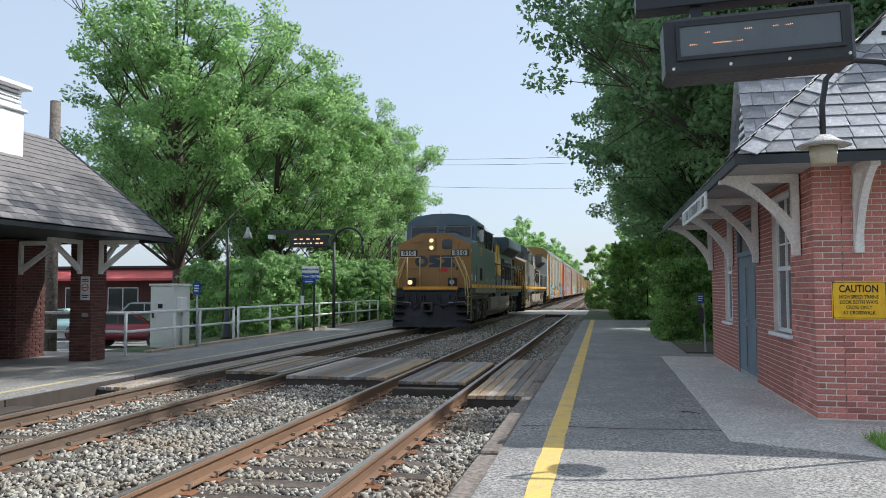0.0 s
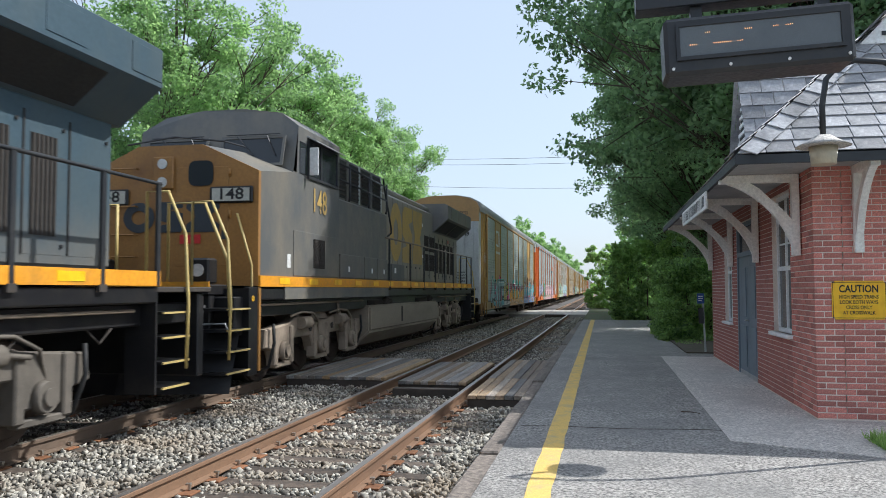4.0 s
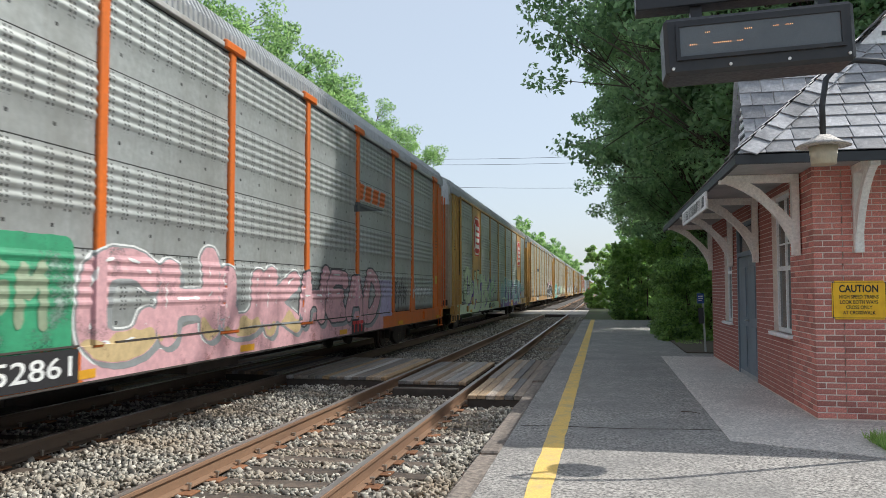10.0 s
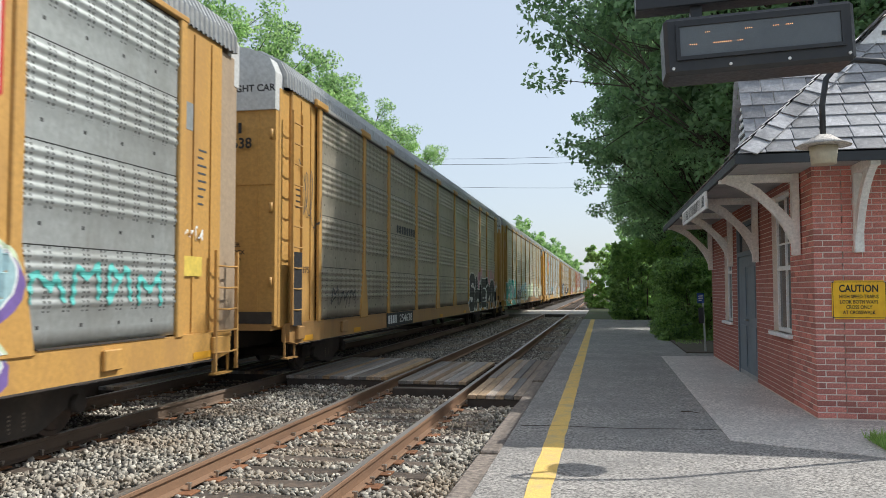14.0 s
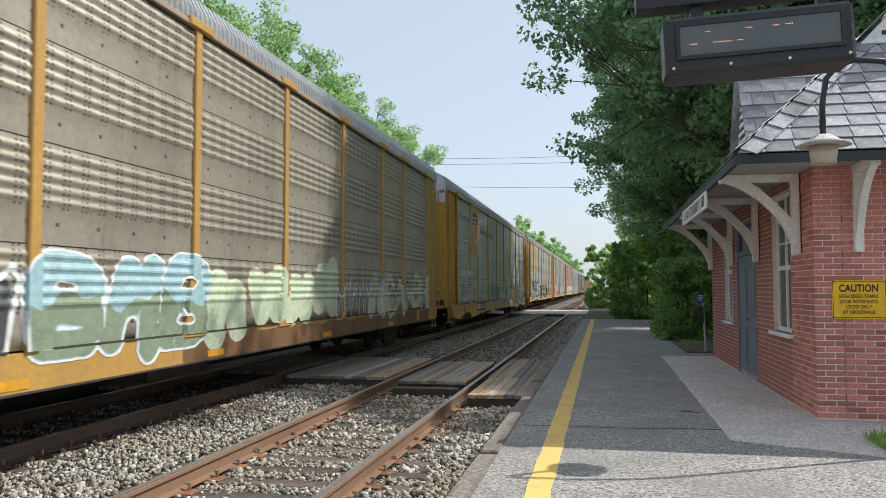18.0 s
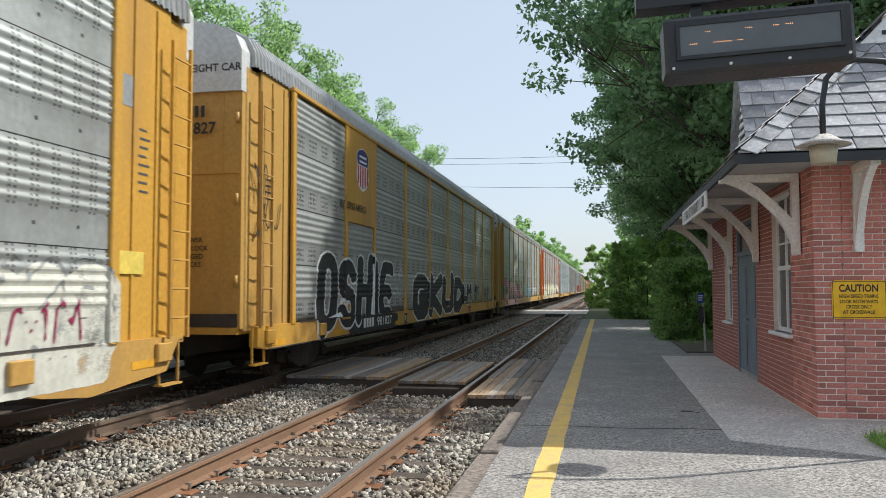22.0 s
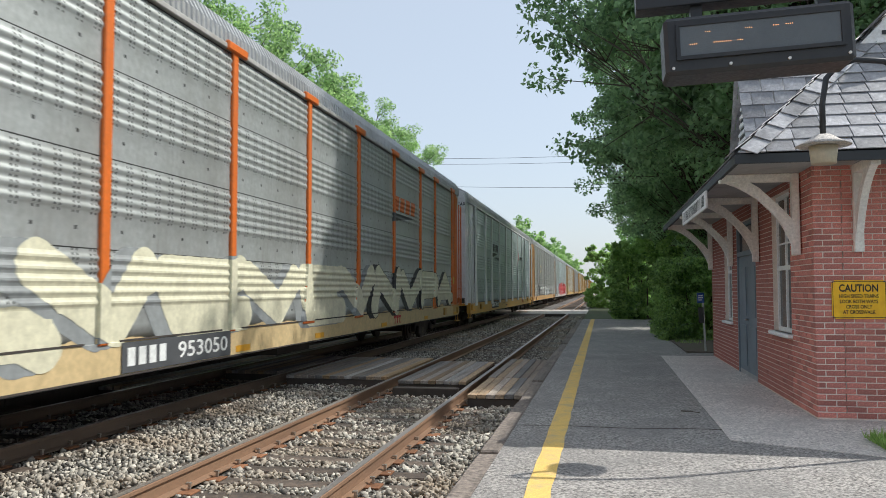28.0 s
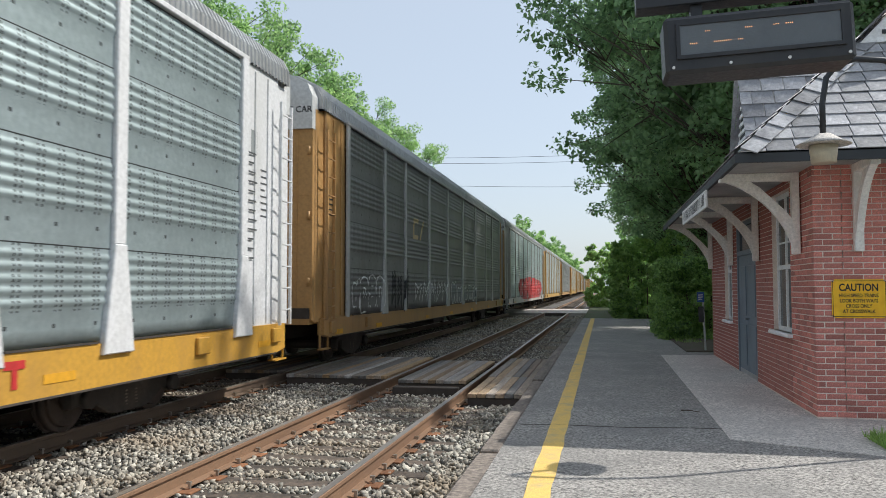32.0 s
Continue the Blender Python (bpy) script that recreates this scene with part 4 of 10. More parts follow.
# white pipe railing along the platform
rl = thing("railing", "white painted two-bar pipe railing along the far platform", "railing")
RX = -10.75
posts = [16.3, 18.4, 19.7, 21.7, 22.0, 24.3, 26.6, 28.9, 31.2, 33.5, 35.6, 37.0]
for yy in posts:
    part("post", tube(bmesh.new(), ((RX, yy, PLAT_Z - 0.02), (RX, yy, 1.05)), 0.038, 10), WHITE_PAINT, rl)
    part("base_plate", boxes((RX - 0.08, RX + 0.08, yy - 0.08, yy + 0.08, PLAT_Z - 0.02, PLAT_Z + 0.02)), GALV, rl)
for z in (1.05, 0.62):
    part("rail", tube(bmesh.new(), ((-13.4, 16.3, z), (RX, 16.3, z)), 0.032, 10), WHITE_PAINT, rl)
    for a, b in ((16.3, 21.7), (22.0, 37.0)):
        part("rail", tube(bmesh.new(), ((RX, a, z), (RX, b, z)), 0.032, 10), WHITE_PAINT, rl)
for yy in (10.0, 12.0, 14.0):
    part("post", tube(bmesh.new(), ((RX - 2.4, yy, PLAT_Z - 0.02), (RX - 2.4, yy, 1.05)), 0.035, 8), WHITE_PAINT, rl)
tagged(part("timber_kerb", boxes((RX - 0.1, RX + 0.12, 17.2, 37.2, 0.0, PLAT_Z + 0.05), bev=0.01), PLANK), "weathered timber kerb under the railing", "kerb", kind="structure")

CABINET = paint("cabinet_enamel", (0.72, 0.74, 0.66), (0.58, 0.59, 0.52), 0.45, grain=20, stain=1.0, amount=0.1, bump=0.02, con=0.03)
cb = thing("equipment_cabinet", "tall pale grey metal equipment cabinet", "cabinet", pose(-11.55, 19.55, 0.03))
part("body", boxes((-0.36, 0.36, -0.4, 0.4, 0, 1.66), bev=0.02), CABINET, cb)
part("cap", boxes((-0.39, 0.39, -0.43, 0.43, 1.66, 1.72), bev=0.01), CABINET, cb)
part("door", boxes((-0.32, 0.32, -0.415, -0.402, 0.12, 1.6), bev=0.004), CABINET, cb)
part("latch", boxes((-0.28, -0.24, -0.45, -0.416, 0.8, 1.0)), BLACK, cb)
part("notice", boxes((-0.16, 0.1, -0.422, -0.416, 1.02, 1.22)), WHITE_PAINT, cb, "white notice with dark marks")
part("notice_mark", boxes((-0.12, 0.02, -0.426, -0.423, 1.06, 1.18)), INK, cb)
part("meter_box", boxes((0.37, 0.5, -0.3, 0.0, 0.95, 1.35), bev=0.01), CREAM, cb)
part("conduit", tube(bmesh.new(), ((0.43, -0.15, 0.0), (0.43, -0.15, 0.95)), 0.03, 8), GALV, cb)

bsg = thing("blue_sign", "small blue sign on a steel post", "sign", pose(-10.62, 19.3, 0.06))
part("post", tube(bmesh.new(), ((0, 0, 0), (0, 0, 1.7)), 0.025, 8), GALV, bsg)
part("plate", boxes((-0.11, 0.11, -0.035, -0.028, 1.4, 1.72)), SIGN_BLUE, bsg)
for q in ((-0.07, 0.07, -0.038, -0.036, 1.62, 1.65), (-0.07, 0.07, -0.038, -0.036, 1.55, 1.58), (-0.07, 0.05, -0.038, -0.036, 1.48, 1.51),):
    part("lettering_bar", boxes(q), WHITE_PAINT, bsg)

nsg = thing("station_name_sign", "stacked station name sign on two dark posts", "sign", pose(-10.9, 27.6, 0.06))
for x in (0.0, 0.42):
    part("post", boxes((x - 0.035, x + 0.035, -0.035, 0.035, 0, 2.3), bev=0.01), BLACK, nsg)
part("upper_board", boxes((-0.02, 0.64, -0.09, -0.04, 2.15, 2.38), bev=0.01), WHITE_PAINT, nsg)
part("middle_board", boxes((-0.02, 0.64, -0.09, -0.04, 1.9, 2.12), bev=0.01), SIGN_BLUE, nsg)
part("lower_board", boxes((0.02, 0.5, -0.09, -0.04, 1.76, 1.87), bev=0.01), SIGN_BLUE, nsg)
letters("TOWN CENTER", 0.1, WHITE_PAINT, nsg, pose(0.31, -0.095, 2.01, 90), bold=0.004)
letters("RIVERDALE PARK", 0.085, INK, nsg, pose(0.31, -0.095, 2.265, 90), bold=0.004)
for q in ((0.1, 0.42, -0.095, -0.091, 1.8, 1.83),):
    part("lettering_bar", boxes(q), WHITE_PAINT, nsg)
part("notice", boxes((-0.06, 0.06, -0.1, -0.036, 0.95, 1.3)), WHITE_PAINT, nsg)

lp = thing("lamp_post", "slender dark green lamp post with a fluted base", "lamp post", pose(-11.6, 22.95, 0.05))
bm = bmesh.new()
tube(bm, ((0, 0, 0), (0, 0, 0.1), (0, 0, 0.35), (0, 0, 0.55), (0, 0, 0.9)), 0.2, 12, 0.07)
part("base", bm, BLACK, lp)
part("shaft", tube(bmesh.new(), ((0, 0, 0.9), (0, 0, 3.5)), 0.05, 10, 0.035), BLACK, lp)
bm = bmesh.new()
tube(bm, [(0.34 - 0.34 * math.cos(a), 0, 3.5 + 0.34 * math.sin(a)) for a in np.linspace(0, 3.1, 10)], 0.025, 8)
part("arm", bm, BLACK, lp)
bm = bmesh.new()
tube(bm, ((0.68, 0, 3.5), (0.68, 0, 3.3), (0.68, 0, 3.15)), 0.03, 14, 0.15)
part("shade", bm, SOFFIT, lp, "grey lamp shade")

fl = thing("far_departure_board", "black electronic departure board on a far platform arm", "display board", pose(-11.6, 30.0, 0.0))
part("post", tube(bmesh.new(), ((1.05, 0, 0.05), (1.05, 0, 3.5)), 0.06, 8), BLACK, fl)
bm = bmesh.new()
tube(bm, [(1.05 + 0.6 - 0.6 * math.cos(a), 0, 3.5 + 0.55 * math.sin(a)) for a in np.linspace(0, 3.14, 12)], 0.05, 8)
tube(bm, ((2.25, 0, 3.5), (2.25, 0, 3.0)), 0.05, 8)
part("arch", bm, BLACK, fl)
part("beam", boxes((-1.65, 1.1, -0.08, 0.08, 3.85, 4.0)), BLACK, fl)
part("case", boxes((-0.8, 0.85, -0.14, 0.14, 3.3, 3.78), bev=0.02), BLACK, fl)
bm = bmesh.new()
random.seed(5)
LED_ON = glow_mat("amber_led", (1.0, 0.42, 0.16), 0.9)
for z in (3.62, 3.45):
    u = -0.6
    while u < 0.6:
        w = random.uniform(0.04, 0.16)
        box(bm, u, u + w, -0.148, -0.142, z - 0.02, z + 0.02)
        u += w + random.uniform(0.04, 0.16)
part("led_row", bm, LED_ON, fl, "amber lit rows")
part("camera_box", boxes((-1.75, -1.5, -0.1, 0.1, 3.65, 3.82), bev=0.02), WHITE_PAINT, fl)

for px, py, ph, lab in ((-14.2, 18.2, 6.6, "weathered wooden pole behind the shelter"), (-17.0, 62.0, 12.5, "tall wooden utility pole carrying wires")):
    up = thing("utility_pole", lab, "utility pole", pose(px, py, 0.0))
    part("shaft", tube(bmesh.new(), ((0, 0, -0.8), (0, 0, ph)), 0.17, 12, 0.13), EDGE_TIMBER, up)
    if ph > 8:
        part("crossarm", boxes((-1.2, 1.2, -0.06, 0.06, ph - 0.7, ph - 0.55)), PLANK, up)
wr = thing("overhead_wires", "thin dark wires strung across the tracks", "cable")
for z0, z1, yy in ((12.3, 12.9, 62.0), (11.9, 12.4, 62.3), (10.2, 10.0, 62.6)):
    bm = bmesh.new()
    tube(bm, [(-17 + 40 * s, yy, z0 + (z1 - z0) * s - 1.2 * 4 * s * (1 - s) * 0.5) for s in np.linspace(0, 1, 13)], 0.016, 4)
    part("wire", bm, BLACK, wr)

# ---- over the near platform: display board and lamp ----
LED_Y = 4.4
db = thing("departure_board", "black hanging departure board with a dim dotted screen", "display board", pose(0.83, LED_Y, 2.9))
DT = pose(0, 0, 0, 0, -2.2, 0)
part("case", boxes((-0.49, 0.455, -0.11, 0.16, -0.17, 0.142), bev=0.02), BLACK, db, m=DT)
DISPLAY = paint("display_glass", (0.12, 0.135, 0.145), (0.095, 0.105, 0.115), 0.2, grain=200, stain=2, bump=0.0)
part("screen", boxes((-0.41, 0.385, -0.116, -0.111, -0.075, 0.085)), DISPLAY, db, "dim grey display glass", m=DT)
part("screen_frame", boxes((-0.43, 0.405, -0.125, -0.112, 0.085, 0.1), (-0.43, 0.405, -0.125, -0.112, -0.095, -0.075), (-0.43, -0.41, -0.125, -0.112, -0.075, 0.085), (0.385, 0.405, -0.125, -0.112, -0.075, 0.085)), BLACK, db, m=DT)
for x in (-0.44, -0.15, 0.14, 0.43):
    bm = bmesh.new()
    disc(bm, (x - 0.01, -0.113, -0.135), "y", 0.008, 0.012, 10)
    part("screw", bm, WHITE_PAINT, db, m=DT)
bm = bmesh.new()
random.seed(8)
for z, spans in ((0.045, ((-0.28, -0.25), (-0.08, -0.04), (0.06, 0.09), (0.12, 0.16))), (-0.015, ((-0.36, -0.32), (-0.24, -0.15), (-0.12, -0.09)))):
    for a, b in spans:
        x = a
        while x < b:
            box(bm, x, x + 0.0035, -0.119, -0.117, z - 0.002, z + 0.002)
            x += 0.0105
part("led_dots", bm, LED_ON, db, "amber lit dots", m=DT)
part("hanger_beam", boxes((-0.62, 2.4, 0.0, 0.14, 0.24, 0.36), bev=0.006), BLACK, db, m=DT)
for x in (-0.3, 0.35):
    part("hanger", boxes((x - 0.03, x + 0.03, 0.03, 0.09, 0.17, 0.25)), BLACK, db, m=DT)
part("support_post", boxes((2.3, 2.42, 0.0, 0.12, -2.82, 0.3), bev=0.01), BLACK, db)

gl = thing("gooseneck_lamp", "dark gooseneck platform lamp with a pale shade", "lamp", pose(2.08, 8.0, PLAT_Z - 0.1))
bm = bmesh.new()
tube(bm, ((0, 0, 3.05), (0.0, 0, 3.35), (0.04, 0, 3.6), (0.14, 0, 3.72), (0.3, 0, 3.77), (0.55, 0, 3.74), (0.8, 0, 3.6), (0.95, 0, 3.4), (1.0, 0, 3.1), (1.0, 0, 0.0)), 0.028, 10)
part("pipe", bm, BLACK, gl)
bm = bmesh.new()
tube(bm, ((0, 0, 3.06), (0, 0, 3.0), (0, 0, 2.955)), 0.07, 20, 0.25)
part("brim", bm, CONCRETE, gl, "pale round lamp brim")
bm = bmesh.new()
tube(bm, ((0, 0, 2.95), (0, 0, 2.78)), 0.13, 18, 0.11)
part("globe", bm, paint("cream_globe", (0.55, 0.49, 0.36), (0.40, 0.36, 0.27), 0.4, bump=0.02), gl, "cream glass globe")

bs2 = thing("blue_platform_sign", "small blue notice on a leaning steel post by the hedge", "sign", pose(2.36, 19.4, 0.02, 0, -2, 0))
part("post", boxes((-0.02, 0.02, -0.02, 0.02, 0, 1.45)), GALV, bs2)
part("plate", boxes((-0.13, 0.03, -0.03, -0.022, 1.22, 1.46)), SIGN_BLUE, bs2)
part("intercom", boxes((-0.12, 0.0, -0.07, -0.022, 0.75, 1.12), bev=0.01), BLACK, bs2)
for q in ((-0.1, 0.0, -0.034, -0.031, 1.38, 1.4), (-0.1, 0.0, -0.034, -0.031, 1.33, 1.35), (-0.1, -0.02, -0.034, -0.031, 1.28, 1.3),):
    part("lettering_bar", boxes(q), WHITE_PAINT, bs2)

# ---- trees, hedges, parked cars, shops ----
def leaf_cloud(rng, centres, radii, per, size):
    """Small bent leaves strewn round clump centres."""
    n = len(centres) * per
    c = np.repeat(centres, per, 0)
    rr = np.repeat(radii, per)
    d = rng.normal(0, 1, (n, 3))
    d /= np.linalg.norm(d, axis=1)[:, None]
    p = c + d * (rr * rng.uniform(0.25, 1.0, n) ** 0.6)[:, None] * np.array([1, 1, 0.7])
    nrm = d * 0.6 + rng.normal(0, 0.7, (n, 3)) + np.array([0, 0, 0.5])
    nrm /= np.linalg.norm(nrm, axis=1)[:, None]
    a = np.cross(nrm, rng.normal(0, 1, (n, 3)))
    a /= np.linalg.norm(a, axis=1)[:, None] + 1e-9
    b = np.cross(nrm, a)
    s = (size * rng.uniform(0.6, 1.35, n))[:, None]
    v = np.stack([p - a * s, p - b * s * 0.55 + nrm * s * 0.15, p + a * s, p + b * s * 0.55 + nrm * s * 0.15], 1).reshape(-1, 3)
    return v, np.arange(n * 4).reshape(n, 4)


def make_tree(name, seed, h, r, base, per, ends, size, leaf, label, at, trunk_r=0.22, squash=1.0):
    """A tapered trunk, rising limbs and an uneven crown of leaf clumps round their ends, with gaps between."""
    rng = np.random.default_rng(seed)
    th = thing(name, label, "tree", at)
    bm = bmesh.new()
    sway = rng.normal(0, 0.025 * h, 2)
    trunk = [Vector((sway[0] * s * s, sway[1] * s * s, h * 0.86 * s)) for s in np.linspace(0, 1, 9)]
    tube(bm, trunk, trunk_r, 10, trunk_r * 0.12)
    ch = h * (1 - base * 0.75) / 2
    mid = Vector((sway[0] * 0.5, sway[1] * 0.5, h - ch * 1.02))
    found = []
    while len(found) < ends:
        d = Vector(rng.normal(0, 1, 3)).normalized()
        lump = 1 + 0.2 * math.sin(d.x * 5 + seed) * math.cos(d.y * 4 + seed * 2) + 0.12 * math.sin(d.z * 7 + seed)
        q = d * (rng.uniform(0.2, 1.0) ** 0.5) * lump
        draw = min(1, max(0.4, (q.z + 1.0) / 0.5))
        p = mid + Vector((q.x * r * draw, q.y * r * squash * draw, q.z * ch))
        if all((p - o).length > 0.13 * r for o in found[-60:]):
            found.append(p)
        elif rng.uniform() < 0.05:
            found.append(p)
    centres, radii = [], []
    for k, p in enumerate(found):
        out = math.hypot(p.x, p.y)
        foot = max(h * base * 0.7, p.z - out * rng.uniform(0.7, 1.25) - 0.06 * h)
        o = trunk[0].lerp(trunk[-1], min(0.98, foot / (h * 0.86)))
        bend = o.lerp(p, 0.45) + Vector((rng.normal(0, 0.05), rng.normal(0, 0.05), -0.035 * out)) * (r / 5)
        tube(bm, (o, bend, p), trunk_r * (0.24 if k % 4 == 0 else 0.13), 6, trunk_r * 0.04)
        for j in range(4):
            c = p + Vector(rng.normal(0, 1, 3)) * r * 0.12
            tube(bm, (bend.lerp(p, 0.7), c), trunk_r * 0.07, 4, trunk_r * 0.03)
            centres.append(tuple(c))
            radii.append(rng.uniform(0.08, 0.16) * min(r, 6.0) + 0.1)
    part("trunk", bm, BARK, th, "dark trunk and limbs")
    v, f = leaf_cloud(rng, np.array(centres), np.array(radii), per, size)
    link_mesh("crown", array_mesh("crown", v, f), leaf, th, "crown of small green leaves")
    return th


TA = make_tree("tree", 11, 17.6, 4.9, 0.26, 165, 96, 0.088, LEAF_A, "tall leafy tree with a forked dark trunk behind the far platform", pose(-18.5, 32, -0.8, 0, 0, 180), 0.34)
TB = make_tree("tree", 23, 17.3, 4.6, 0.22, 145, 88, 0.10, LEAF_A, "tall bright green tree beyond the far platform", pose(-19.0, 43.5, -0.8), 0.28)
TC = make_tree("tree", 37, 24.0, 8.8, 0.26, 135, 350, 0.122, LEAF_B, "large dark green shade tree behind the station house", pose(6.9, 27.8, 0), 0.40)
for (x, y, s, rz), lab in (((-18.2, 51, 1.02, 80), 0), ((-18.0, 59, 1.0, 200), 0), ((-18.6, 67, 0.78, 310), 0), ((-23.5, 44, 1.0, 140), 0), ((-27, 56, 1.0, 20), 0)):
    t2 = copy_thing(TB if s != 1.0 else TA, pose(x, y, lie(x), 0, 0, rz) @ Matrix.Scale(s, 4))
    t2["label"] = "leafy green tree in the row beyond the far platform"
t2 = copy_thing(TC, pose(6.4, 42.5, 0, 0, 0, 130) @ Matrix.Scale(0.81, 4))
t2["label"] = "dark green shade tree beside the platform"
t2 = copy_thing(TC, pose(6.6, 56, 0, 0, 0, 250) @ Matrix.Scale(0.66, 4))
t2["label"] = "dark green shade tree near the road crossing"
t2 = copy_thing(TC, pose(12.8, 23.6, 0, 0, 0, 40) @ Matrix.Scale(0.78, 4))
t2["label"] = "dark green tree standing behind the station roof"

TF = make_tree("tree", 51, 10.0, 4.2, 0.2, 30, 42, 0.25, LEAF_A, "rounded green tree along the distant track", pose(-16.5, 172, lie(-16.5)), 0.2)
random.seed(12)
for k in range(26):
    left = k % 2 == 0
    y = (150 + k * 8 if left else 88 + k * 11) + random.uniform(-3, 3)
    x = (-13.5 - random.uniform(0, 5)) if left else (5.5 + random.uniform(0, 5))
    if not left:
        y -= 18
    t2 = copy_thing(TF, pose(x, y, lie(x), 0, 0, random.uniform(0, 360)) @ Matrix.Scale(random.uniform(0.85, 1.35) * (1.35 if left else 1.0), 4))


def make_bush(name, seed, lx, ly, h, clumps, per, size, leaf, label, at, category="bush"):
    rng = np.random.default_rng(seed)
    th = thing(name, label, category, at)
    bm = bmesh.new()
    for k in range(6):
        o = Vector((rng.uniform(-lx, lx) * 0.5, rng.uniform(-ly, ly) * 0.5, 0))
        tube(bm, (o, o + Vector((rng.normal(0, 0.2), rng.normal(0, 0.2), h * 0.7))), 0.05, 5, 0.015)
    part("stems", bm, BARK, th)
    u = rng.uniform(-1, 1, (clumps, 3))
    u = np.sign(u) * np.abs(u) ** 0.7
    c = np.stack([u[:, 0] * lx * (1 - 0.12 * np.abs(u[:, 2])), u[:, 1] * ly, (u[:, 2] + 1) / 2 * h * (0.93 + 0.1 * np.sin(u[:, 1] * 6 + seed) * np.cos(u[:, 0] * 4))], 1)
    v, f = leaf_cloud(rng, c, rng.uniform(0.16, 0.34, clumps) * min(1.0, h / 2.4), per, size)
    v[:, 2] = np.maximum(v[:, 2], 0.02)
    link_mesh("foliage", array_mesh("foliage", v, f), leaf, th, "dense small leaves")
    return th


make_bush("hedge", 3, 1.3, 2.2, 2.45, 480, 120, 0.05, LEAF_C, "dense dark green clipped hedge by the station house", pose(2.85, 25.6, 0.0), "hedge")
HB = make_bush("bush", 5, 1.8, 3.6, 4.2, 330, 70, 0.10, LEAF_C, "tall overgrown bush beside the platform end", pose(2.2, 43.2, 0.0))
copy_thing(HB, pose(3.6, 34.5, 0, 0, 0, 180) @ Matrix.Scale(0.62, 4))["label"] = "overgrown bush beside the platform"
copy_thing(HB, pose(3.0, 66, 0, 0, 0, 90) @ Matrix.Scale(1.2, 4))["label"] = "tall green bush beyond the road"
FB = make_bush("bush", 8, 1.3, 2.4, 2.9, 260, 70, 0.085, LEAF_A, "bright green bush behind the far railing", pose(-13.3, 27.6, lie(-13.3)))
for x, y, s, rz in ((-13.4, 32.2, 1.0, 20), (-12.9, 36.6, 1.0, 170), (-12.6, 40.8, 1.0, 220), (-16.4, 35.2, 1.35, 100), (-16.0, 39.5, 1.5, 30), (-13.6, 46, 1.3, 300)):
    copy_thing(FB, pose(x, y, lie(x), 0, 0, rz) @ Matrix.Scale(s, 4))


def grass_tufts(name, x0, x1, y0, y1, n, z):
    rng = np.random.default_rng(n)
    p = np.stack([rng.uniform(x0, x1, n), rng.uniform(y0, y1, n), np.full(n, z)], 1)
    a = rng.uniform(0, 6.3, n)
    w = np.stack([np.cos(a), np.sin(a), np.zeros(n)], 1) * 0.008
    lean = rng.normal(0, 0.03, (n, 3)) + np.array([0, 0, 0.07])
    v = np.stack([p - w, p + w, p + lean], 1).reshape(-1, 3)
    return tagged(link_mesh(name, array_mesh(name, v, np.arange(n * 3).reshape(n, 3)), LEAF_C), "short green grass blades", "grass", kind="stuff")


slab("planting_bed", [(2.52, 7.75), (9, 7.5), (9, 8.55), (2.75, 8.6)], -0.1, PLAT_Z + 0.02, GRASS, "small grass bed beside the station wall", "flower bed")
grass_tufts("grass", 2.52, 4.5, 7.8, 8.55, 5000, PLAT_Z + 0.02)
slab("hedge_bed", [(1.9, 19.2), (6.5, 19.2), (6.5, 38), (2.4, 38), (1.9, 24)], -0.1, PLAT_Z + 0.03, MULCH, "bare soil bed under the hedge", "flower bed")
grass_tufts("grass", 1.95, 2.6, 22, 36, 1500, PLAT_Z + 0.03)


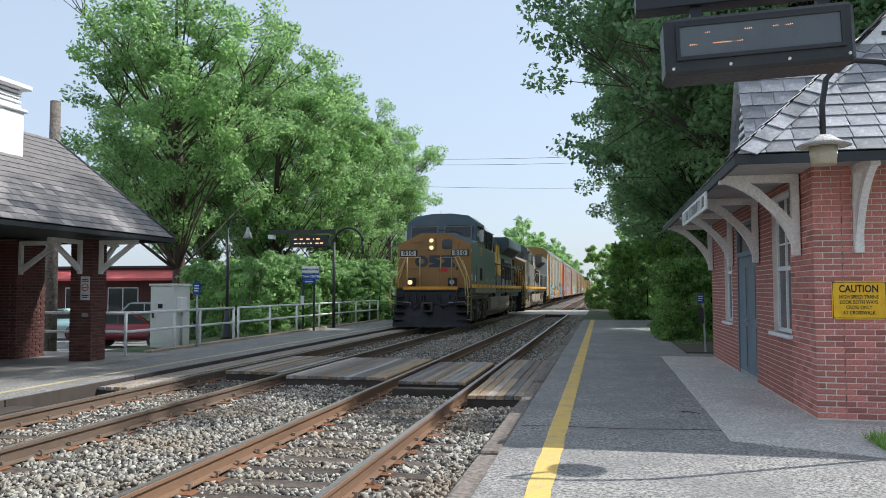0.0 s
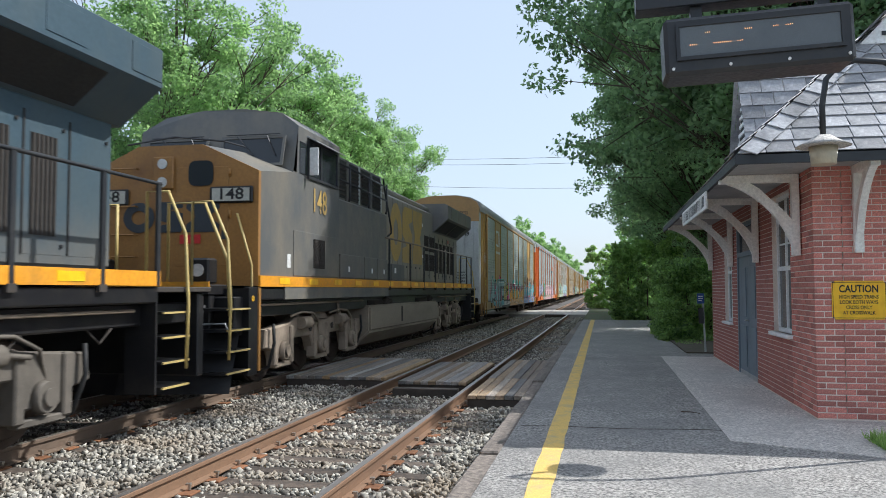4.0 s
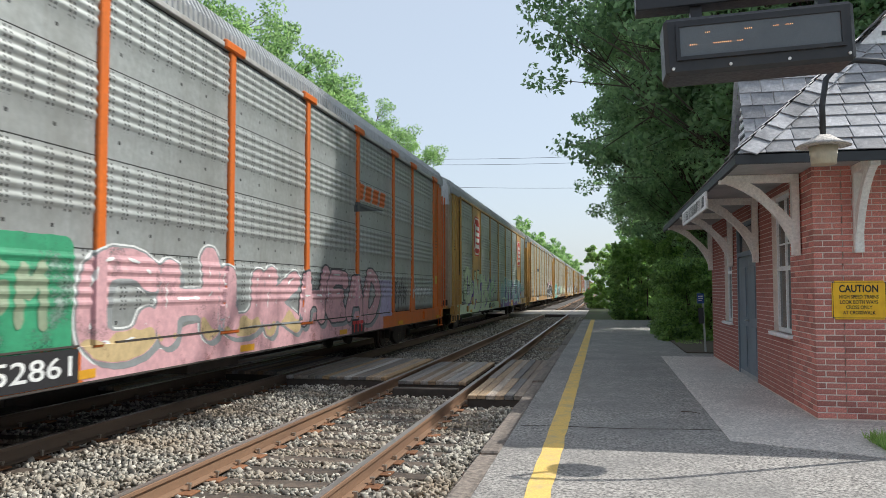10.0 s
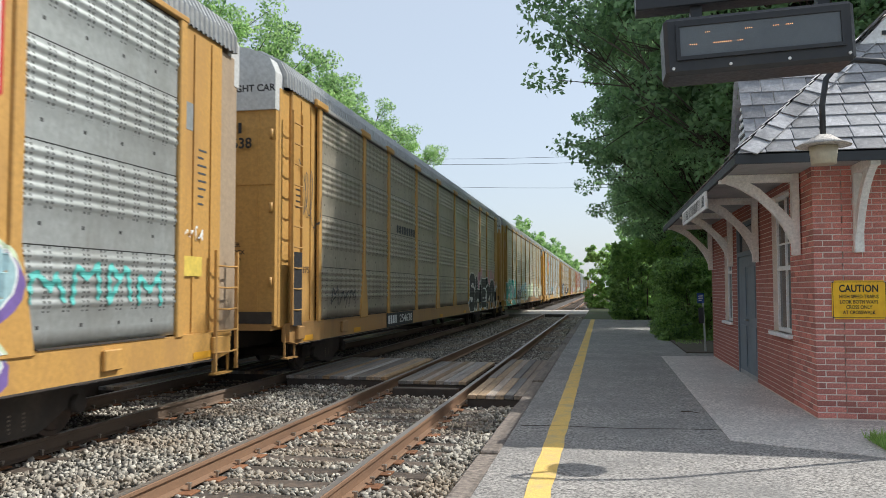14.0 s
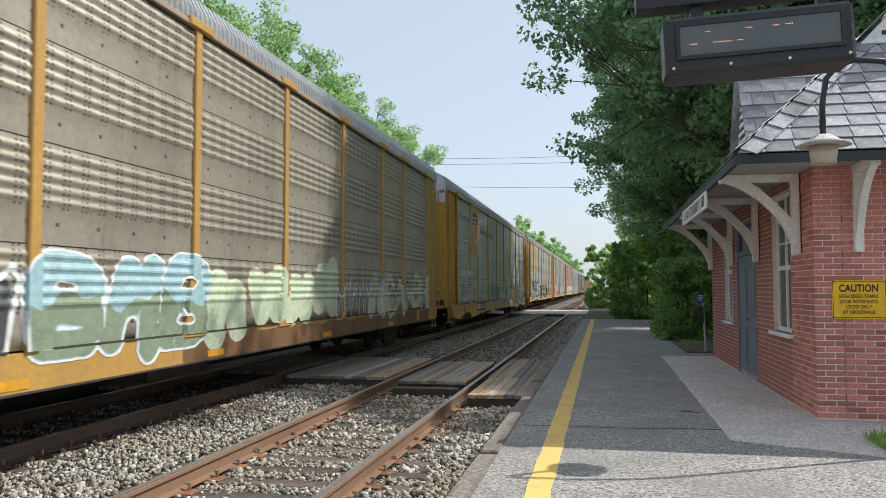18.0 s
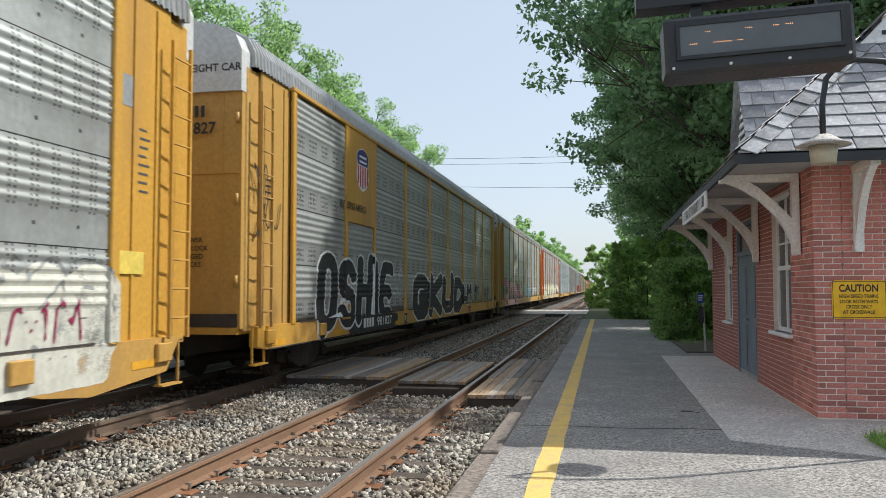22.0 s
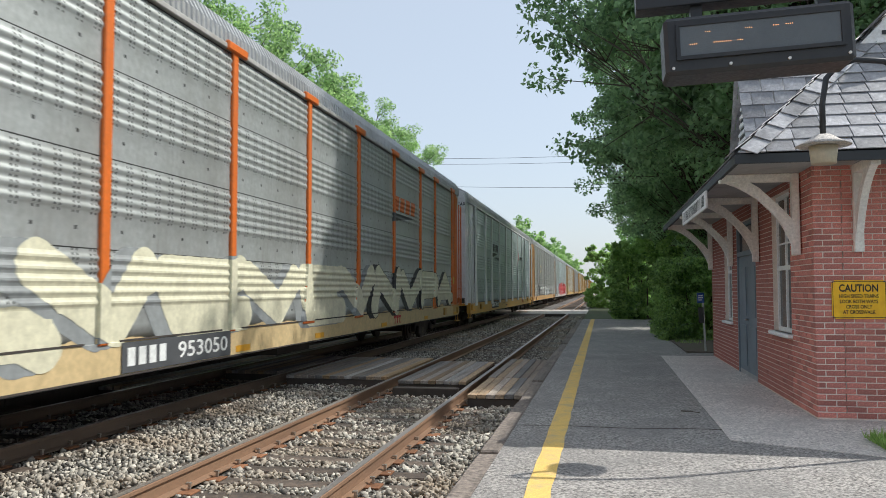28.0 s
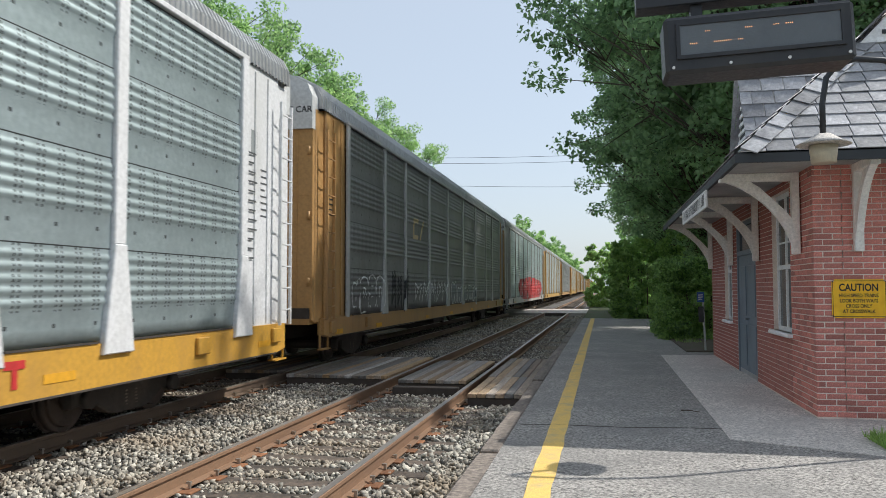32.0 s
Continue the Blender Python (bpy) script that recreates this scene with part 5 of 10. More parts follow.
def parked_car(label, colour, at, tall=0.0):
    c = thing("car", label, "car", at, group="parked cars")
    bm = bmesh.new()
    low = [(-2.2, 0.35), (2.2, 0.35), (2.25, 0.62), (2.1, 0.85), (1.1, 0.95), (-1.6, 1.0), (-2.2, 0.92), (-2.28, 0.6)]
    prism(bm, low, -0.88, 0.88, "y")
    bmesh.ops.bevel(bm, geom=list(bm.edges), offset=0.06, segments=2, affect="EDGES")
    part("body", bm, colour, c, smooth=True)
    bm = bmesh.new()
    top = [(1.15, 0.92), (0.45, 1.42 + tall), (-0.9, 1.46 + tall), (-1.75, 0.97)]
    prism(bm, top, -0.74, 0.74, "y")
    bmesh.ops.bevel(bm, geom=list(bm.edges), offset=0.07, segments=2, affect="EDGES")
    cabin = part("cabin", bm, colour, c)
    for s in (-1, 1):
        bm = bmesh.new()
        prism(bm, [(0.95, 1.0), (0.42, 1.35 + tall), (-0.15, 1.38 + tall), (-0.15, 1.0)], s * 0.742, s * 0.75, "y")
        prism(bm, [(-0.22, 1.0), (-0.22, 1.38 + tall), (-0.85, 1.38 + tall), (-1.5, 1.02)], s * 0.742, s * 0.75, "y")
        part("side_window", bm, GLASS, cabin)
    bm = bmesh.new()
    prism(bm, [(1.13, 0.97), (0.5, 1.39 + tall), (0.52, 1.4 + tall), (1.16, 0.98)], -0.62, 0.62, "y")
    part("windscreen", bm, GLASS, cabin)
    for x in (-1.35, 1.4):
        for s in (-1, 1):
            bm = bmesh.new()
            disc(bm, (x, s * 0.8, 0.33), "y", 0.33, 0.2, 20)
            w = part("wheel", bm, HOSE, c)
            bm = bmesh.new()
            disc(bm, (x, s * 0.905, 0.33), "y", 0.2, 0.02, 16)
            part("rim", bm, GALV, w)
    for s in (-0.6, 0.6):
        part("headlight", boxes((2.12, 2.2, s - 0.18, s + 0.18, 0.66, 0.78), bev=0.02), LAMP_DIM, c)
    return c


def gloss(name, col):
    m, t, bs = nodes_of(name)
    bs.inputs["Base Color"].default_value = (*col, 1)
    bs.inputs["Roughness"].default_value = 0.3
    bs.inputs["Coat Weight"].default_value = 0.6
    bumped(t, bs, tex_noise(t, 8), 0.02, 0.01)
    return m


LAMP_DIM = gloss("car_lamp", (0.6, 0.6, 0.58))
HOSE = paint("tyre_rubber", (0.02, 0.02, 0.02), None, 0.8, bump=0.05)
parked_car("dark red parked saloon car", gloss("car_red", (0.12, 0.008, 0.014)), pose(-18.9, 29.0, -0.74, 0, 0, 8))
parked_car("pale teal parked saloon car", gloss("car_teal", (0.35, 0.52, 0.52)), pose(-25.6, 33.0, -0.74, 0, 0, 190))
parked_car("silver grey parked car", gloss("car_silver", (0.30, 0.33, 0.36)), pose(-20.6, 33.5, -0.74, 0, 0, 10), 0.3)
parked_car("white parked hatchback car", gloss("car_white", (0.7, 0.7, 0.7)), pose(-22.6, 37.5, -0.74, 0, 0, 10), 0.1)

shop = thing("shop_building", "low brick shop row with a red awning", "building", pose(-43.2, 50, -0.82))
part("wall", boxes((-16, 16, 0, 9, 0, 3.95), bev=0.02), BRICK_DARK, shop)
part("roof", boxes((-16.3, 16.3, -0.3, 9.3, 3.95, 4.1)), DARK_TRIM, shop)
bm = bmesh.new()
prism(bm, [(-1.8, 3.2), (0.0, 3.85), (0.0, 3.7), (-1.8, 3.05)], -16, 16, "x")
part("awning", bm, paint("faded_red_awning", (0.62, 0.12, 0.11), (0.45, 0.10, 0.09), 0.8), shop, "faded red awning")
for k in range(9):
    x0 = -15 + k * 3.4
    w = part("shop_window", boxes((x0, x0 + 2.4, -0.06, -0.01, 0.15, 2.6)), WHITE_PAINT, shop)
    part("pane", boxes((x0 + 0.08, x0 + 1.15, -0.08, -0.061, 0.23, 2.52)), GLASS, w)
    part("pane", boxes((x0 + 1.25, x0 + 2.32, -0.08, -0.061, 0.23, 2.52)), GLASS, w)

# ---- the freight train ----
CAR_L = 28.6
END_GAP = 0.65                          # from the coupling plane to the car's end
P_TOP, P_BOT = 4.88, 1.04               # side panels
HALF = 1.6
SHEET = (P_TOP - P_BOT) / 4


def rib(z):
    """How far the side sheets stand out at a height: five ribs in the upper part of each sheet, the rest flat."""
    f = (P_TOP - z) % SHEET
    if 0.05 < f < 0.61:
        return 0.02 * (0.5 - 0.5 * math.cos((f - 0.05) / 0.112 * 2 * math.pi))
    return 0.0


RIB_Z = sorted({round(P_TOP - s * SHEET - d, 4) for s in range(4) for d in ([0.0, 0.05] + [0.05 + 0.0224 * i for i in range(1, 26)] + [0.8])} | {P_BOT})


def sheet_mat(name, col, dirt, rusty=0.3, metal=0.55, holes=0.075):
    """Galvanised side sheeting with rows of small punched holes, grime and rust."""
    m, t, bs = nodes_of(name)
    fine = tex_noise(t, 12, 4)
    big = tex_noise(t, 0.7, 5, 0.7, stretch=(1, 1.0, 0.35))
    c = ramp(t, fine, tuple(x * 0.85 for x in col), tuple(min(1, x * 1.1) for x in col), 0.3, 0.7)
    c = mixed(t, ramp(t, big, (0, 0, 0), (0.85,) * 3, 0.5, 0.75), c, dirt)
    rust = tex_noise(t, 2.3, 6, 0.75, stretch=(1, 1.4, 0.3))
    c = mixed(t, ramp(t, rust, (0, 0, 0), (rusty,) * 3, 0.6, 0.74), c, (0.14, 0.075, 0.04))
    co = t.nodes.new("ShaderNodeTexCoord")
    sp = t.nodes.new("ShaderNodeSeparateXYZ")
    t.links.new(co.outputs["Object"], sp.inputs[0])

    def math_node(op, a, b=None, c=None):
        n = t.nodes.new("ShaderNodeMath")
        n.operation = op
        for i, v in enumerate((a, b, c)):
            if v is None:
                continue
            if isinstance(v, (int, float)):
                n.inputs[i].default_value = v
            else:
                t.links.new(v, n.inputs[i])
        return n.outputs[0]

    def fold(v, pitch):
        return math_node("ABSOLUTE", math_node("SUBTRACT", math_node("FRACT", math_node("DIVIDE", v, pitch)), 0.5))

    col = math_node("MULTIPLY", math_node("LESS_THAN", fold(sp.outputs[1], 0.07), 0.18), math_node("LESS_THAN", fold(sp.outputs[1], 0.28), 0.26))
    row = math_node("LESS_THAN", fold(sp.outputs[2], holes * 0.62), 0.26)
    zone = math_node("FRACT", math_node("DIVIDE", math_node("SUBTRACT", P_TOP, sp.outputs[2]), SHEET))
    inband = math_node("LESS_THAN", zone, 0.66)
    if holes > 0.09:
        inband = math_node("MULTIPLY", math_node("GREATER_THAN", zone, 0.66), math_node("LESS_THAN", zone, 0.95))
        row = math_node("LESS_THAN", fold(sp.outputs[2], 0.085), 0.25)
        col = math_node("MULTIPLY", math_node("LESS_THAN", fold(sp.outputs[1], 0.075), 0.24), math_node("LESS_THAN", fold(sp.outputs[1], 0.6), 0.31))
    dots = math_node("MULTIPLY", math_node("MULTIPLY", col, row), inband)
    seam = math_node("LESS_THAN", zone, 0.022 if holes > 0.09 else 0.013)
    bolt = math_node("MULTIPLY", math_node("LESS_THAN", fold(sp.outputs[1], 0.62), 0.03), math_node("LESS_THAN", math_node("ABSOLUTE", math_node("SUBTRACT", zone, 0.8)), 0.02))
    dots = math_node("MINIMUM", math_node("ADD", math_node("ADD", dots, seam), bolt), 1.0)
    c = mixed(t, math_node("MULTIPLY", dots, 0.95), c, (0.02, 0.02, 0.02))
    t.links.new(c, bs.inputs["Base Color"])
    bs.inputs["Metallic"].default_value = metal
    bs.inputs["Roughness"].default_value = 0.46
    bumped(t, bs, fine, 0.12, 0.01)
    return m


SHEET_GREY = sheet_mat("grey_side_sheet", (0.47, 0.50, 0.49), (0.33, 0.335, 0.315))
SHEET_TAN = sheet_mat("dusty_side_sheet", (0.49, 0.445, 0.36), (0.33, 0.295, 0.235), 0.45, 0.6)
SHEET_CLEAN = sheet_mat("clean_side_sheet", (0.36, 0.43, 0.44), (0.28, 0.335, 0.345), 0.08, 0.55)
SHEET_BOLD = sheet_mat("bright_side_sheet", (0.45, 0.465, 0.46), (0.33, 0.335, 0.32), 0.2, 0.62, 0.10)
SHEET_DARK = sheet_mat("grimy_side_sheet", (0.24, 0.24, 0.235), (0.15, 0.145, 0.14), 0.4, 0.5)
ROOF_GALV = paint("galvanised_roof", (0.40, 0.41, 0.41), (0.28, 0.275, 0.26), 0.45, 0.45, grain=10, stain=0.5, bump=0.05)
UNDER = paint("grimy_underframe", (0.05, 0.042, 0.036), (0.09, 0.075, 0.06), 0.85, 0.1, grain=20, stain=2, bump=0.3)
# Freight trucks: the shade beneath the cars is put into this darker colour.
TRUCK_DARK = paint("grimy_truck_frame", (0.06, 0.05, 0.043), (0.11, 0.09, 0.07), 0.85, 0.1, grain=20, stain=2, bump=0.3)
TRUCK_GREY = paint("grey_truck_frame", (0.14, 0.122, 0.10), (0.07, 0.062, 0.052), 0.8, 0.1, grain=20, stain=2, bump=0.3)
TRUCK = paint("dusty_truck_frame", (0.33, 0.265, 0.20), (0.17, 0.135, 0.10), 0.85, 0.1, grain=20, stain=2, bump=0.3)
WHEEL = paint("wheel_steel", (0.10, 0.075, 0.06), (0.05, 0.04, 0.035), 0.7, 0.4, grain=30, stain=3, bump=0.1)
HOSE = paint("black_rubber", (0.02, 0.02, 0.02), None, 0.7, bump=0.05)


def car_paint(name, col, dirt, rough=0.5):
    return paint(name, col, dirt, rough, grain=18, stain=0.9, amount=0.55, bump=0.08, streak=(1, 1.2, 0.3))


OCHRE = car_paint("ochre_paint", (0.52, 0.295, 0.085), (0.36, 0.205, 0.08))
BROWN_OCHRE = car_paint("brown_ochre_paint", (0.40, 0.225, 0.08), (0.24, 0.14, 0.065))
ORANGE = car_paint("orange_paint", (0.62, 0.14, 0.015), (0.40, 0.10, 0.025))
YELLOW = car_paint("yellow_paint", (0.54, 0.295, 0.045), (0.36, 0.205, 0.065))
YELLOW_DUSTY = car_paint("dusty_yellow_paint", (0.47, 0.275, 0.07), (0.32, 0.19, 0.075))
WHITE_CAR = car_paint("white_car_paint", (0.66, 0.665, 0.67), (0.50, 0.50, 0.48))
GREY_CAR = car_paint("grey_car_paint", (0.42, 0.42, 0.40), (0.28, 0.26, 0.23))
PALE_END = car_paint("pale_end_paint", (0.55, 0.56, 0.55), (0.40, 0.39, 0.36))
TAN_CAR = car_paint("tan_car_paint", (0.38, 0.29, 0.20), (0.25, 0.18, 0.12))

S0, S1, S2 = 75.75, -10.57, -0.01043     # where the train is: the coupling behind the engines


def train_at(t):
    return S0 + S1 * t + S2 * t * t


MOVERS = []                              # (thing, distance behind that coupling)
SPINNERS = []                            # (wheelset, its thing's distance, its place along the thing, height, radius)

BAYS = [2.35, 5.1, 7.1, 9.98, 12.86, 15.74, 18.62, 21.5, 23.5, 26.25]


def shared(name, bm, material=None, smooth=False):
    me = bpy.data.meshes.new(name)
    if smooth:
        for f in bm.faces:
            f.smooth = True
    bm.to_mesh(me)
    bm.free()
    if material:
        me.materials.append(material)
    return me


def panel_bm(l):
    bm = bmesh.new()
    zs = RIB_Z
    a = [[bm.verts.new((rib(z), y, z)) for z in zs] for y in (0.0, l)]
    for i in range(len(zs) - 1):
        bm.faces.new((a[0][i], a[1][i], a[1][i + 1], a[0][i + 1]))
    # a thin return at the foot and head
    for i in (0, -1):
        v = [bm.verts.new((-0.06, y, zs[i])) for y in (0.0, l)]
        bm.faces.new((a[0][i], a[1][i], v[1], v[0]) if i else (a[1][i], a[0][i], v[0], v[1]))
    return bm


def roof_bm():
    """The arched, cross-ribbed roof over the whole car."""
    bm = bmesh.new()
    prof = [(-1.585, 4.92), (-1.575, 5.16), (-1.47, 5.36), (-1.1, 5.56), (-0.5, 5.66), (0.5, 5.66), (1.1, 5.56), (1.47, 5.36), (1.575, 5.16), (1.585, 4.92)]
    ys, k = [], 0
    y = END_GAP + 0.25
    while y < CAR_L - END_GAP - 0.25:
        ys += [(y, 0.0), (y + 0.05, 0.0), (y + 0.065, 0.022), (y + 0.11, 0.022)]
        y += 0.125
    rows = [[bm.verts.new((px * (1 + d * 0.55), yy, pz + d * 0.7)) for px, pz in prof] for yy, d in ys]
    for r, s in zip(rows, rows[1:]):
        for i in range(len(prof) - 1):
            bm.faces.new((r[i], r[i + 1], s[i + 1], s[i]))
    bmesh.ops.recalc_face_normals(bm, faces=bm.faces)
    for r in (rows[0][::-1], rows[-1]):
        bm.faces.new(r)
    return bm


def post_bm(flare):
    """A side post; some have a foot that flares out over the sill."""
    w = 0.075
    if flare:
        poly = [(-w, P_TOP + 0.04), (w, P_TOP + 0.04), (w, 2.0), (0.27, 0.98), (-0.27, 0.98), (-w, 2.0)]
    else:
        poly = [(-w, P_TOP + 0.04), (w, P_TOP + 0.04), (w, 1.0), (-w, 1.0)]
    bm = bmesh.new()
    prism(bm, poly, 0.0, 0.05, "x")
    bmesh.ops.bevel(bm, geom=[e for e in bm.edges if min(v.co.x for v in e.verts) > 0.04], offset=0.012, segments=1, affect="EDGES")
    return bm


def wide_post_bm():
    """A side post with a broad foot that stands out over the sill."""
    bm = bmesh.new()
    prism(bm, [(-0.1, P_TOP + 0.04), (0.1, P_TOP + 0.04), (0.1, 2.05), (-0.1, 2.05)], 0.0, 0.06, "x")
    prism(bm, [(-0.1, 2.05), (0.1, 2.05), (0.27, 0.9), (-0.27, 0.9)], 0.0, 0.075, "x")
    bmesh.ops.bevel(bm, geom=[e for e in bm.edges if min(v.co.x for v in e.verts) > 0.05], offset=0.012, segments=1, affect="EDGES")
    return bm


def wheel_bm(r):
    bm = bmesh.new()
    for s in (-1, 1):
        disc(bm, (s * 0.75, 0, 0), "x", r, 0.09, 32)
        disc(bm, (s * 0.70, 0, 0), "x", r + 0.028, 0.022, 32)
        disc(bm, (s * 0.81, 0, 0), "x", r * 0.86, 0.04, 32, r * 0.80)
        disc(bm, (s * 0.84, 0, 0), "x", 0.13, 0.1, 16)
        for j in range(3):
            a = j * 2.094
            disc(bm, (s * 0.9, math.cos(a) * 0.06, math.sin(a) * 0.06), "x", 0.018, 0.02, 8)
    disc(bm, (0, 0, 0), "x", 0.085, 1.5, 12)
    return bm


WHEEL_SMALL, WHEEL_BIG = shared("wheelset", wheel_bm(0.36), WHEEL), shared("wheelset", wheel_bm(0.53), WHEEL)


def side_frame_bm(half, r, drop=0.0):
    """A cast truck side frame between two axles."""
    bm = bmesh.new()
    poly = [(-half - 0.2, r - 0.08), (-half - 0.2, r + 0.14), (-half + 0.25, r + 0.24), (half - 0.25, r + 0.24), (half + 0.2, r + 0.14), (half + 0.2, r - 0.08),
            (half - 0.15, r - 0.06), (half - 0.42, r - 0.2), (0.3, r - 0.24), (-0.3, r - 0.24), (-half + 0.42, r - 0.2), (-half + 0.15, r - 0.06)]
    prism(bm, poly, 0.93, 1.06, "x")
    bmesh.ops.bevel(bm, geom=[e for e in bm.edges if min(v.co.x for v in e.verts) > 1.05], offset=0.02, segments=1, affect="EDGES")
    return bm


SIDE_FRAME = shared("side_frame", side_frame_bm(0.86, 0.36), TRUCK_DARK)


def spring_bm():
    bm = bmesh.new()
    for k in (-0.1, 0.1):
        pts = [(1.0 + 0.055 * math.cos(a), k + 0.055 * math.sin(a), 0.2 + a * 0.0065) for a in np.arange(0, 28, 0.7)]
        tube(bm, pts, 0.014, 5)
    return bm


SPRING = shared("spring", spring_bm(), TRUCK)
BEARING = shared("bearing_cap", disc(bmesh.new(), (1.09, 0, 0), "x", 0.1, 0.1, 16), TRUCK_DARK)


def freight_truck(parent, at, dist):
    tk = link_mesh("truck", shared("truck", boxes((-0.95, 0.95, -0.2, 0.2, 0.3, 0.58), bev=0.02), TRUCK_DARK), None, parent, m=pose(0, at, 0))
    for turn in (0, 180):
        link_mesh("side_frame", SIDE_FRAME, None, tk, m=pose(0, 0, 0, 0, 0, turn))
        link_mesh("spring", SPRING, None, tk, m=pose(0, 0, 0, 0, 0, turn))
        for dy in (-0.86, 0.86):
            link_mesh("bearing_cap", BEARING, None, tk, m=pose(0, dy if turn == 0 else -dy, 0.36, 0, 0, turn) if turn == 0 else pose(0, dy, 0.36, 0, 0, 180))
    for dy in (-0.86, 0.86):
        w = link_mesh("wheelset", WHEEL_SMALL, None, parent, m=pose(0, at + dy, 0.36))
        SPINNERS.append((w, dist, at + dy, 0.36, 0.36))
    return tk


def stile_bm(x, y0, y1, z0, z1):
    return boxes(*((x - 0.02, x + 0.02, y - 0.02, y + 0.02, z0, z1) for y in (y0, y1)))


def rung_bm(x, y0, y1):
    bm = bmesh.new()
    tube(bm, ((x + 0.01, y0, 0), (x + 0.03, (y0 + y1) / 2, -0.01), (x + 0.01, y1, 0)), 0.014, 5)
    return bm


# stiles, rung, foot, head and number of rungs of the tall and the short ladder
LADDER = (shared("ladder", stile_bm(HALF + 0.08, -0.2, 0.2, 1.0, 4.55)), shared("rung", rung_bm(HALF + 0.08, -0.2, 0.2)), 1.0, 4.55, 10)
LADDER_SHORT = (shared("ladder_short", stile_bm(HALF + 0.06, -0.3, 0.3, 0.5, 2.1)), shared("rung_short", rung_bm(HALF + 0.06, -0.3, 0.3)), 0.5, 2.1, 5)


def ladder(kind, material, parent, m):
    stiles, rung, z0, z1, n = kind
    ld = link_mesh("ladder", plane_mesh(stiles, material), None, parent, m=m)
    for i in range(n):
        link_mesh("rung", plane_mesh(rung, material), None, ld, m=pose(0, 0, z0 + 0.25 + (z1 - z0 - 0.45) * i / (n - 1)))


ROOF_MESH = shared("roof", roof_bm(), ROOF_GALV)
POST_PLAIN, POST_FLARE, POST_WIDE = shared("post", post_bm(False)), shared("post", post_bm(True)), shared("post", wide_post_bm())
POST_CAP = shared("post_cap", boxes((0.02, 0.09, -0.3, 0.3, P_TOP + 0.0, P_TOP + 0.13), bev=0.02))
PANEL_MESH = {}


def panel_mesh(l):
    key = round(l, 2)
    if key not in PANEL_MESH:
        PANEL_MESH[key] = shared("side_panel", panel_bm(l), smooth=True)
    return PANEL_MESH[key]


def plane_mesh(me, material):
    """The same mesh data under another material: a light copy, kept per material."""
    key = (me.name, material.name)
    if key not in PANEL_MESH:
        c = me.copy()
        c.materials.clear()
        c.materials.append(material)
        PANEL_MESH[key] = c
    return PANEL_MESH[key]


def end_bm(y0, y1):
    """One end of the body: end wall with its door leaves and the plain side up to the first bay."""
    bm = bmesh.new()
    arch = [(-1.5, 1.0), (1.5, 1.0), (1.5, 5.1), (1.4, 5.32), (1.05, 5.5), (0.5, 5.6), (-0.5, 5.6), (-1.05, 5.5), (-1.4, 5.32), (-1.5, 5.1)]
    prism(bm, arch, y0, y0 + (0.3 if y1 > y0 else -0.3))
    return bm


LOW = [(1.3, 0.62), (2.7, 0.5), (3.4, 0.58), (3.95, 0.72), (5.15, 0.66), (5.3, 0.5), (5.7, 0.47), (6.8, 0.54), (9.5, 0.6)]
SILL = LOW + [(CAR_L - y, z) for y, z in LOW[::-1]] + [(CAR_L - 1.0, 1.02), (1.0, 1.02)]


def plain_sill(z):
    """A straight side sill whose ends are drawn up a little."""
    return [(1.0, z + 0.06), (1.35, z), (CAR_L - 1.35, z), (CAR_L - 1.0, z + 0.06), (CAR_L - 1.0, 1.02), (1.0, 1.02)]


